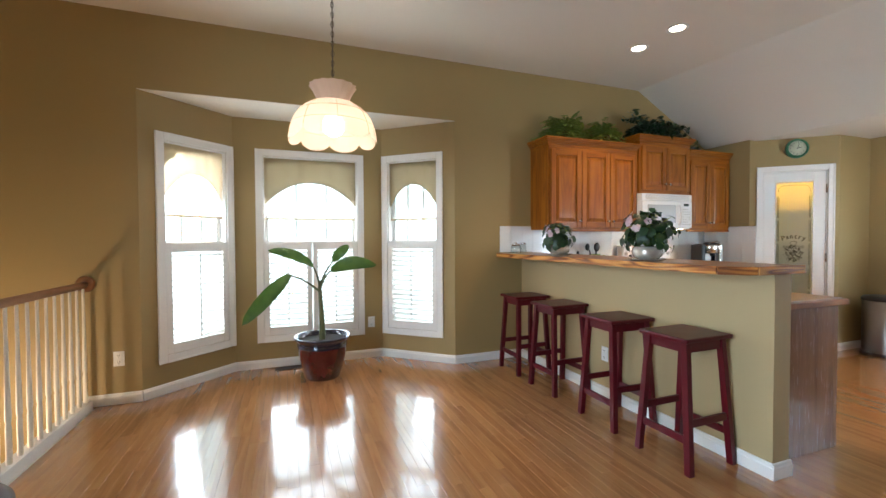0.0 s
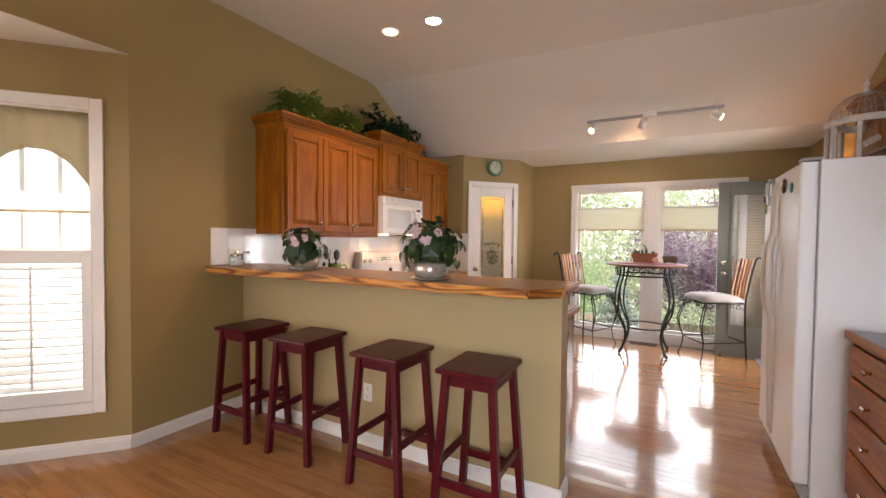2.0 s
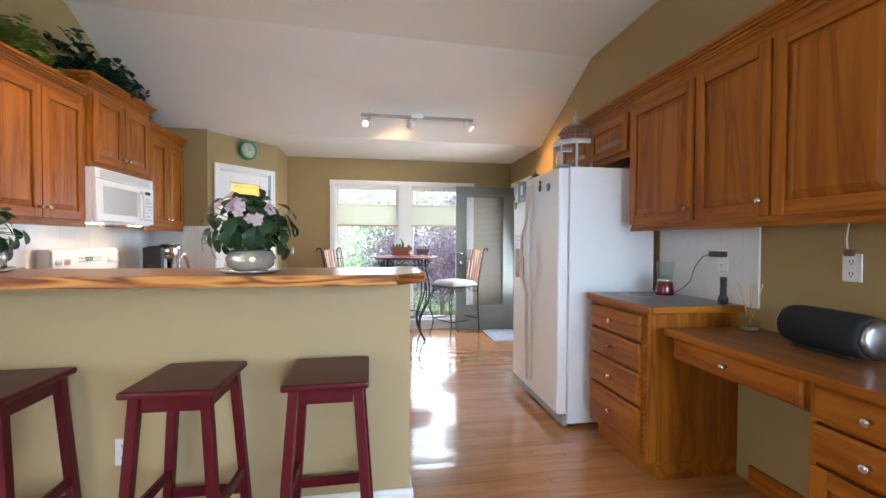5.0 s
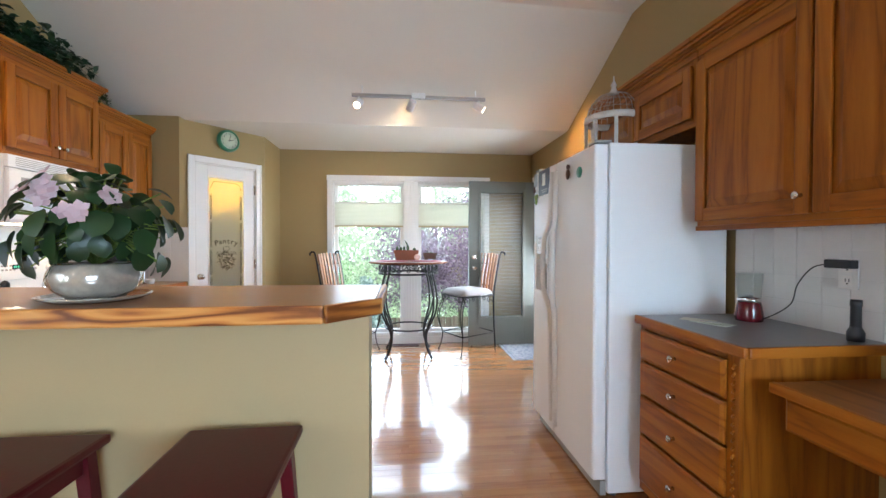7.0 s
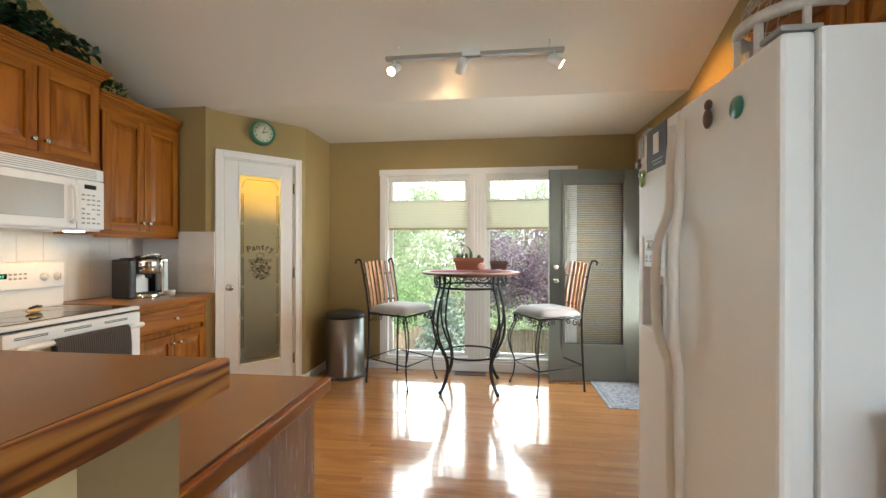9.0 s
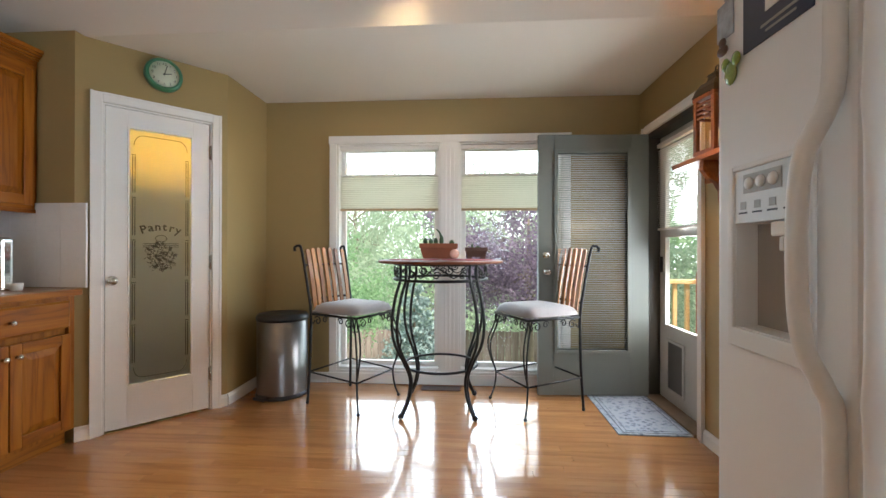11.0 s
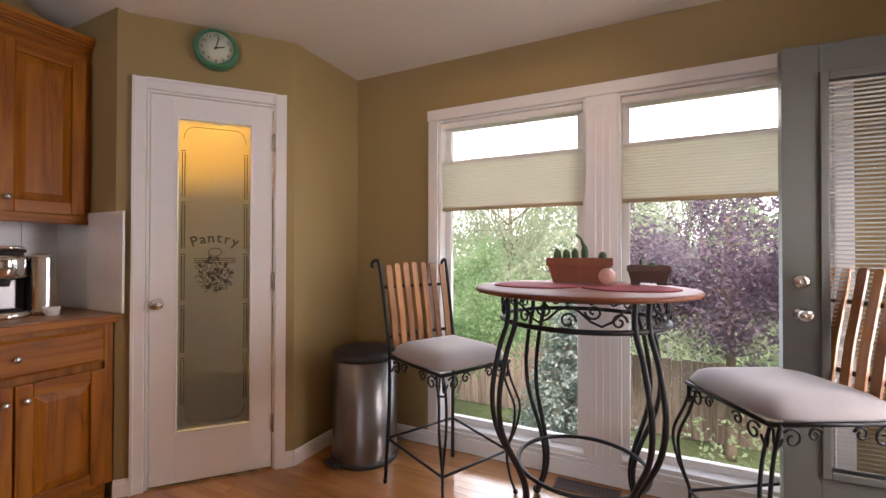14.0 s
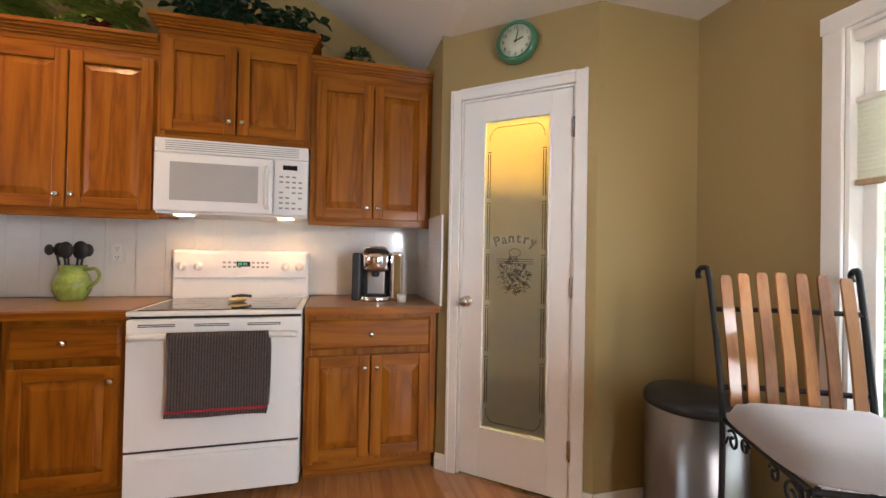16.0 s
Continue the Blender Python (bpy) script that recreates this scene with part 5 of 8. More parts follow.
# ---- south wall cabinets and desk (their front faces north, so their x runs westwards) ----
wall_cabinet("honey oak wall cabinets above the desk", (3.525, SY), 1.955, 0.285, 1.36, 2.165, [(0.008, 0.565, "r"), (0.575, 0.995, "r"), (1.005, 1.475, "r"), (1.485, 1.95, "l")], turn=180, left=False)
wall_cabinet("small honey oak cabinet above the refrigerator", (4.555, SY), 1.026, 0.285, 1.86, 2.165, [(0.02, 0.505, None), (0.512, 1.0, None)], turn=180, right=False)


def desk():
    # four-drawer unit next to the refrigerator
    th = thing("drawer_unit", (3.555, SY, 0.0), "honey oak four-drawer unit with a grey laminate top", "drawer unit", 180)
    w, yf, h = 0.585, -0.545, 0.897
    part("body", boxes((0, w, yf + 0.02, -0.003, 0.10, h)), oak_v, th)
    part("toe_board", boxes((0.0, w - 0.002, yf + 0.06, -0.003, 0.0, 0.10)), oak_h, th)
    pieces("face_frame", oak_v, th, (0, 0.03, yf, yf + 0.019, 0.10, h), (w - 0.055, w, yf, yf + 0.019, 0.10, h), bevel=0.003)
    pieces("face_rail", oak_h, th, (0.03, w - 0.055, yf, yf + 0.019, 0.10, 0.14), (0.03, w - 0.055, yf, yf + 0.019, h - 0.025, h), bevel=0.002)
    for za, zb in ((0.150, 0.366), (0.380, 0.553), (0.567, 0.717), (0.731, 0.868)):
        drawer(th, 0.018, w - 0.052, za, zb, yf)
    for k in range(26):
        z = 0.13 + k * 0.0285
        part("rope_moulding", tube([(w - 0.030, yf - 0.001, z), (w - 0.018, yf - 0.001, z + 0.018)], 0.0045, 6), oak_v, th)
    tp = thing("worktop", (3.555, SY, 0.898), "grey laminate top with an oak edge on the drawer unit", "worktop", 180)
    part("slab", boxes((0.0, 0.625, -0.560, -0.012, 0.0, 0.036), bevel=0.003), desk_top_mat, tp)
    part("edge", boxes((0.0, 0.640, -0.580, -0.561, 0.0, 0.038), bevel=0.006), oak_h, tp)
    part("edge", boxes((0.626, 0.643, -0.560, -0.012, 0.0, 0.038), bevel=0.006), oak_y, tp)
    # writing desk with a pencil drawer over the knee space
    th = thing("desk", (2.92, SY, 0.0), "honey oak built-in desk with a knee space", "desk", 180)
    L, up = 1.45, 0.028
    part("desktop", boxes((0.021, L, -0.485, -0.004, 0.770 + up, 0.800 + up), bevel=0.003), timber("desk_top_oak", "x", [(0.2, (0.13, 0.042, 0.009)), (0.5, (0.22, 0.08, 0.018)), (0.85, (0.30, 0.12, 0.03))], coat=0.2, spec=0.35), th)
    part("edge", boxes((0.021, L, -0.507, -0.486, 0.768 + up, 0.803 + up), bevel=0.006), oak_h, th)
    part("apron", boxes((0.036, 0.70, -0.46, -0.44, 0.650 + up, 0.769 + up)), oak_h, th)
    drawer(th, 0.05, 0.695, 0.655 + up, 0.763 + up, -0.46)
    part("pedestal", boxes((0.705, L, -0.44, -0.004, 0.09, 0.769 + up)), oak_v, th)
    part("toe_board", boxes((0.705, L, -0.38, -0.36, 0.0, 0.09)), oak_h, th)
    pieces("face_frame", oak_v, th, (0.705, 0.732, -0.461, -0.441, 0.09, 0.769 + up), (1.068, 1.092, -0.461, -0.441, 0.09, 0.769 + up), (L - 0.02, L, -0.461, -0.441, 0.09, 0.769 + up), bevel=0.002)
    for xa, xb in ((0.725, 1.075), (1.085, 1.435)):
        drawer(th, xa, xb, 0.665, 0.790, -0.461)
        drawer(th, xa, xb, 0.525, 0.652, -0.461)
        panel_door(th, xa, xb, 0.11, 0.512, -0.461, None)
    part("back_skirting", boxes((0.036, 0.70, -0.02, -0.003, 0.0, 0.10), bevel=0.003), oak_h, th)


desk()

# ---- lamps of the place ----
# White track coloured grey: its backlit shade is painted in.
track_shaded = surf("backlit_track_grey", (0.34, 0.31, 0.28), 0.4, 0.5, vary=0.06, fine=200)

def track_light():
    th = thing("track_light", (5.37, 0.50, 2.55), "white ceiling track with three adjustable spotlights", "track light")
    part("track", boxes((-0.017, 0.017, -0.59, 0.59, 0.0, 0.028), bevel=0.004), track_shaded, th)
    part("feed_box", boxes((-0.03, 0.03, -0.05, 0.07, 0.0, 0.045), bevel=0.006), white_plastic, th)
    for y in (-0.5, 0.5):
        part("hanger", tube([(0, y, 0.02), (0.0, y, 0.10)], 0.006, 8), white_plastic, th)
    for y, tilt, yaw in ((0.53, (-0.55, 0.2), 0), (0.07, (0.55, 0.25), 0), (-0.53, (-0.05, -1.0), 0)):
        d = Vector((tilt[0], tilt[1], -0.60 if y < -0.5 else -0.45)).normalized()
        o = Vector((0, y, -0.055))
        hd = part("spot_head", tube([Vector((0, y, 0.0)), Vector((0, y, -0.035))], 0.008, 8), white_plastic, th)
        a, b = o - d * 0.045, o + d * 0.05
        part("can", tube([a, a + d * 0.02, b], 0.030, 16, taper=0.034), white_plastic, hd)
        part("bulb", tube([b + d * 0.0005, b + d * 0.003], 0.026, 16), glow("spot_bulb", (1.0, 0.78, 0.5), 12), hd, "lit spotlight bulb")
        wp = Vector((5.37, 0.50, 2.55)) + b + d * 0.012
        lamp("track_spot", "SPOT", wp, 44 if y < -0.5 else 10, (1.0, 0.50, 0.14) if y < -0.5 else WARM, wp + d, 0.02, spot=80 if y < -0.5 else 95, blend=0.7)


track_light()
lamp("track_spot_wall", "SPOT", (5.40, 0.57, 2.50), 5, (1.0, 0.55, 0.2), (6.2, 0.65, 2.42), 0.02, spot=100, blend=0.9)

for y in (2.355, 1.945):
    th = thing("recessed_light", (3.67, y, high_at(y) - 0.001), "white recessed ceiling downlight switched on", "downlight", group="ceiling downlights")
    part("ring", lathe([(0.062, 0.0), (0.085, -0.002), (0.087, -0.006), (0.064, -0.008), (0.060, -0.002)], 28), white_plastic, th)
    part("bulb", lathe([(0.0, -0.004), (0.059, -0.004), (0.059, -0.002), (0.0, -0.002)], 24), glow("downlight_bulb", (1.0, 0.85, 0.65), 6), th)
    lamp("downlight", "SPOT", (3.67, y, high_at(y) - 0.02), 28, (1.0, 0.64, 0.34), (3.67, y, 0), 0.05, spot=120, blend=0.8)
for x in (4.385, 4.90):
    lamp("hood_lamp", "SPOT", (x, NY - 0.31, 1.372), 3.0, (1.0, 0.56, 0.24), (x, NY - 0.12, 0.9), 0.03, spot=130, blend=0.8)
lamp("pantry_bulb", "POINT", (6.40, 2.75, 2.28), 26, (1.0, 0.76, 0.15), size=0.06)
th = thing("pantry_light", (6.40, 2.75, LOW - 0.001), "white pantry ceiling light holder", "ceiling light")
part("holder", lathe([(0, 0), (0.055, 0), (0.05, -0.03), (0.02, -0.045), (0, -0.045)], 20), white_plastic, th)
lamp("stair_lamp", "POINT", (-1.5, 2.4, 0.1), 20, (1.0, 0.75, 0.5), size=0.08)

shade_glass = cloth_through("peach_capiz_shell", (0.72, 0.54, 0.42), 0.5, 0.12)
cord_dark = surf("dark_bronze_chain", (0.10, 0.07, 0.04), 0.4, 0.6, vary=0.1, bump=0.0)


def pendant():
    cx, cy, zb = 0.888, 2.24, 1.927
    th = thing("pendant_lamp", (cx, cy, zb), "scalloped shell pendant lamp with a ruffled crown", "pendant lamp")
    top_z = high_at(cy)
    n, lobes = 96, 8
    bm = bmesh.new()
    prof = [(0.105, 0.274), (0.150, 0.259), (0.192, 0.233), (0.226, 0.200), (0.252, 0.160), (0.270, 0.116), (0.281, 0.077), (0.285, 0.048)]
    rings = []
    for i, (r, z) in enumerate(prof + [(0.289, 0.0)]):
        ring = []
        for k in range(n):
            a = 2 * math.pi * k / n
            lobe = abs(math.sin(lobes * a / 2)) ** 0.6
            rr = r * (1 + 0.018 * (lobe - 0.5) * min(1, i / 3))
            ring.append(bm.verts.new((rr * math.cos(a), rr * math.sin(a), z if i < len(prof) else 0.048 - 0.048 * lobe)))
        rings.append(ring)
    for a, b in zip(rings, rings[1:]):
        for k in range(n):
            bm.faces.new((a[k], b[k], b[(k + 1) % n], a[(k + 1) % n])).smooth = True
    dome = part("shade", bm, shade_glass, th, "peach shell panels with a scalloped rim")
    came = surf("brass_came", (0.40, 0.26, 0.12), 0.4, 0.6, bump=0.0)
    for k in range(lobes):
        a = 2 * math.pi * k / lobes
        part("seam", tube([((r + 0.001) * math.cos(a), (r + 0.001) * math.sin(a), z) for r, z in prof], 0.0018, 6), came, dome)
    for r, z in (prof[5], prof[3]):
        part("seam", tube([((r + 0.002) * math.cos(2 * math.pi * k / 64), (r + 0.002) * math.sin(2 * math.pi * k / 64), z) for k in range(65)], 0.0014, 5), came, dome)
    bm = lathe([(0.105, 0.274), (0.112, 0.305), (0.128, 0.342), (0.152, 0.382)], 96, wave=lambda a, i: 1 + 0.028 * i * math.cos(a * 15) / 2)
    part("crown", bm, shade_glass, th, "ruffled crown")
    part("bulb", ball(0.072, (0, 0, 0.120), 12), glow("pendant_globe", (1.0, 0.90, 0.76), 9.0), th, "lit round globe bulb")
    part("socket", lathe([(0, 0.188), (0.020, 0.188), (0.024, 0.24), (0.014, 0.34), (0, 0.34)], 14), cord_dark, th)
    bm = tube([(0, 0, 0.33), (0, 0, top_z - zb - 0.02)], 0.004, 6)
    for k in range(22):
        z = 0.36 + k * (top_z - zb - 0.41) / 22
        q = [(0.010 * math.cos(i * 0.785) * (1 if k % 2 else 0), 0.010 * math.cos(i * 0.785) * (0 if k % 2 else 1), z + 0.016 + 0.022 * math.sin(i * 0.785)) for i in range(9)]
        tube(q, 0.0024, 5, bm)
    part("chain", bm, cord_dark, th, "thin dark chain and cord")
    part("canopy", lathe([(0, top_z - zb - 0.001), (0.06, top_z - zb - 0.001), (0.055, top_z - zb - 0.02), (0.015, top_z - zb - 0.035), (0, top_z - zb - 0.035)], 24), cord_dark, th)
    lamp("pendant_light", "POINT", (cx, cy, zb + 0.035), 6, (1.0, 0.80, 0.58), size=0.04)


pendant()

# ---- stair guard ----
def guard():
    th = thing("stair_railing", (-0.86, 0.6, 0.0), "white balusters under a dark oak handrail", "railing")
    L = NY - 0.6
    part("curb", boxes((-0.045, 0.03, 0.0, L - 0.003, -0.02, 0.055), bevel=0.004), trim_mat, th)
    part("handrail", tube([(0, 0.0, 0.945), (0, L - 0.03, 0.945)], 0.030, 14, flat=0.8), rail_wood, th, "rounded oak handrail")
    bm = lathe([(0, 0), (0.062, 0), (0.062, 0.012), (0.050, 0.022), (0.035, 0.026), (0, 0.026)], 28)
    bmesh.ops.transform(bm, matrix=pose(0, L - 0.003, 0.95, 90, 0, 0), verts=bm.verts)
    part("rosette", bm, rail_wood, th, "round oak wall rosette")
    for k in range(26):
        y = 0.05 + k * (L - 0.10) / 25
        bm = lathe([(0.015, 0.0), (0.015, 0.20), (0.011, 0.22), (0.016, 0.25), (0.015, 0.30), (0.010, 0.60), (0.009, 0.865)], 8, at=(0, y, 0.055))
        part("baluster", bm, cream_mat, th)


guard()
th = thing("ottoman", (-0.62, 1.15, 0), "dark brown round leather ottoman by the stair", "ottoman")
brown_leather = surf("dark_brown_leather", (0.05, 0.022, 0.015), 0.45, vary=0.2, scale=12, fine=150, bump=0.25)
part("body", lathe([(0, 0.03), (0.27, 0.03), (0.30, 0.06), (0.31, 0.25), (0.30, 0.36), (0.27, 0.395), (0.15, 0.41), (0, 0.412)], 36), brown_leather, th)
for k in range(4):
    a = math.pi / 4 + k * math.pi / 2
    part("foot", lathe([(0, 0), (0.02, 0), (0.024, 0.03), (0, 0.03)], 10, at=(0.2 * math.cos(a), 0.2 * math.sin(a), 0)), black_plastic, th)


# ---- plates on walls ----
def wall_plate(name, p0, p1, s, z, label, kind, y=-0.001):
    m, _ = along(p0, p1)
    th = thing(name, (0, 0, 0), label, kind)
    th.matrix_basis = m @ pose(s, y, z)
    part("plate", boxes((-0.036, 0.036, -0.007, 0.0, -0.058, 0.058), bevel=0.003), white_plastic, th)
    if name == "light_switch":
        part("toggle", boxes((-0.006, 0.006, -0.018, -0.007, -0.010, 0.014), bevel=0.002), white_plastic, th)
    else:
        for dz in (-0.026, 0.026):
            soc = part("socket", boxes((-0.017, 0.017, -0.0095, -0.007, dz - 0.018, dz + 0.018), bevel=0.004), trim_mat, th)
            part("slot", boxes((-0.008, -0.005, -0.0105, -0.009, dz - 0.004, dz + 0.008), (0.005, 0.008, -0.0105, -0.009, dz - 0.004, dz + 0.008), (-0.003, 0.003, -0.0105, -0.009, dz - 0.013, dz - 0.008)), black_plastic, soc)
    return th


wall_plate("light_switch", (EX, SY), (1.45, SY), EX - 5.64, 1.165, "white toggle light switch beside the deck door", "switch")
wall_plate("wall_outlet", (EX, SY), (1.45, SY), EX - 2.43, 1.165, "white wall outlet above the desk", "outlet")
wall_plate("wall_outlet", (EX, SY), (1.45, SY), EX - 3.07, 1.165, "white wall outlet on the tiled backsplash", "outlet", y=-0.014)
wall_plate("wall_outlet", (-1.95, NY), (3, NY), 1.29, 0.355, "white wall outlet near the stair railing", "outlet")
wall_plate("wall_outlet", BAY[1], BAY[2], 1.335, 0.385, "white wall outlet in the bay", "outlet")
wall_plate("wall_outlet", (2.972, NY), (2.972, 0.762), NY - 1.995, 0.35, "white wall outlet on the knee wall", "outlet")
bpy.data.objects["wall_outlet.004"].matrix_basis = pose(2.971, 1.995, 0.35, 0, 0, -90)
wall_plate("wall_outlet", (-1.95, NY), (6, NY), 5.90, 1.17, "white wall outlet on the tiled backsplash", "outlet", y=-0.014)
wall_plate("light_switch", (-1.95, NY), (6, NY), 4.83, 1.20, "white light switch on the tiled backsplash", "switch", y=-0.014)

for x, y, r in ((6.84, 0.60, 0), (0.62, 3.74, 90)):
    th = thing("floor_vent", (x, y, 0.001), "dark slotted floor register", "vent", r)
    part("frame", boxes((-0.055, 0.055, -0.16, -0.148, 0, 0.006), (-0.055, 0.055, 0.148, 0.16, 0, 0.006), (-0.055, -0.045, -0.148, 0.148, 0, 0.006), (0.045, 0.055, -0.148, 0.148, 0, 0.006)), clay_dark, th)
    part("well", boxes((-0.045, 0.045, -0.148, 0.148, 0.0, 0.0015)), black_plastic, th)
    for k in range(16):
        part("slat", boxes((-0.044, 0.044, -0.143 + k * 0.0185, -0.135 + k * 0.0185, 0.0016, 0.0055)), clay_dark, th)


# ---- clock ----
def clock():
    m, _ = along(PD0, PD1)
    th = thing("wall_clock", (0, 0, 0), "round green wall clock with a cream dial", "clock")
    th.matrix_basis = m @ pose(0.44, -0.002, 2.295, 90, 0, 0)
    green = surf("green_clock_case", (0.035, 0.17, 0.085), 0.3, vary=0.15, coat=0.4)
    part("case", lathe([(0, 0), (0.105, 0), (0.110, 0.01), (0.108, 0.035), (0.098, 0.050), (0.086, 0.052), (0.085, 0.040)], 48), green, th)
    part("dial", lathe([(0, 0.038), (0.085, 0.038), (0.085, 0.040), (0, 0.0402)], 40), surf("cream_dial", (0.55, 0.57, 0.43), 0.5, vary=0.05), th)
    for k in range(12):
        a = math.pi / 2 - k * math.pi / 6
        cu = bpy.data.curves.new("numeral", "FONT")
        cu.body, cu.size, cu.extrude, cu.align_x, cu.align_y = str(k or 12), 0.024, 0.0003, "CENTER", "CENTER"
        ob = new("numeral", cu)
        me = bpy.data.meshes.new_from_object(ob)
        bpy.data.objects.remove(ob)
        me.transform(Matrix.Translation((0.067 * math.cos(a), 0.067 * math.sin(a), 0.0412)))
        me.materials.clear(); me.materials.append(black_plastic)
        nb = new("numeral", me); nb.parent = th
    for ang, ln, wd in ((math.pi / 2 - 0.25, 0.060, 0.0022), (math.pi / 2 - 0.25 - 1.05, 0.042, 0.003)):
        part("pointer", boxes((-0.01, ln, -wd, wd, 0.0425, 0.0435), m=pose(0, 0, 0, 0, 0, math.degrees(ang))), black_plastic, th)
    part("hub", lathe([(0, 0.0436), (0.005, 0.0436), (0.004, 0.046), (0, 0.046)], 12), black_plastic, th)


clock()


# ---- bistro table and chairs ----
def spiral(c, u, v, r, turns=1.3, n=18, start=0.0, end_r=0.25):
    """A scroll in the plane of u and v about c."""
    out = []
    for i in range(n + 1):
        t = i / n
        a = start + turns * 2 * math.pi * t
        rr = r * (1 - (1 - end_r) * t)
        out.append(Vector(c) + Vector(u) * rr * math.cos(a) + Vector(v) * rr * math.sin(a))
    return out


def bistro_table(at):
    th = thing("bistro_table", at, "round bar-height table with a scrolled black iron base", "table")
    h = 1.068
    part("tabletop", lathe([(0, h - 0.022), (0.43, h - 0.022), (0.447, h - 0.018), (0.452, h - 0.010), (0.447, h - 0.003), (0.43, h), (0, h)], 64), table_wood, th)
    for z in (h - 0.026, h - 0.135):
        part("ring", tube([(0.335 * math.cos(2 * math.pi * k / 40), 0.335 * math.sin(2 * math.pi * k / 40), z) for k in range(41)], 0.010, 8), iron, th)
    part("foot_ring", tube([(0.265 * math.cos(2 * math.pi * k / 40), 0.265 * math.sin(2 * math.pi * k / 40), 0.315) for k in range(41)], 0.009, 8), iron, th)
    for k in range(4):
        a = math.pi / 4 + k * math.pi / 2
        d, s = Vector((math.cos(a), math.sin(a), 0)), Vector((-math.sin(a), math.cos(a), 0))
        for o in (-0.032, 0.032):
            prof = [(0.335, h - 0.026, 1), (0.335, h - 0.13, 1), (0.375, h - 0.25, 1), (0.405, h - 0.42, 0.95), (0.385, 0.50, 0.7), (0.300, 0.34, 0.35), (0.268, 0.24, 0.25), (0.285, 0.13, 0.2), (0.345, 0.022, 0.2)]
            part("leg", tube(smooth_line([d * r + s * o * w + Vector((0, 0, z)) for r, z, w in prof], 5), 0.0105, 8), iron, th)
        part("foot", ball(0.02, d * 0.352 + Vector((0, 0, 0.020)), 8), iron, th)
        # scrolls between the rings
        zc = h - 0.08
        for j, (q, flip) in enumerate(((0.26, 1), (0.52, -1), (0.78, 1), (1.04, -1), (1.30, 1))):
            b = a + q
            dd, ss = Vector((math.cos(b), math.sin(b), 0)), Vector((-math.sin(b), math.cos(b), 0))
            c = dd * 0.335 + Vector((0, 0, zc - 0.018 * flip))
            part("scroll", tube(spiral(c, ss * flip, Vector((0, 0, flip)), 0.030, 1.25, 14), 0.0045, 6), iron, th)
        pts = []
        for i in range(13):
            b = a + 0.12 + i * (math.pi / 2 - 0.24) / 12
            pts.append((0.335 * math.cos(b), 0.335 * math.sin(b), zc + 0.034 * math.cos(i * math.pi / 3)))
        part("scroll", tube(pts, 0.0045, 6), iron, th)
    return th


TX, TY = 6.455, 0.575
table = bistro_table((TX, TY, 0))
table.matrix_basis = pose(TX, TY, 0, 0, 0, 0)


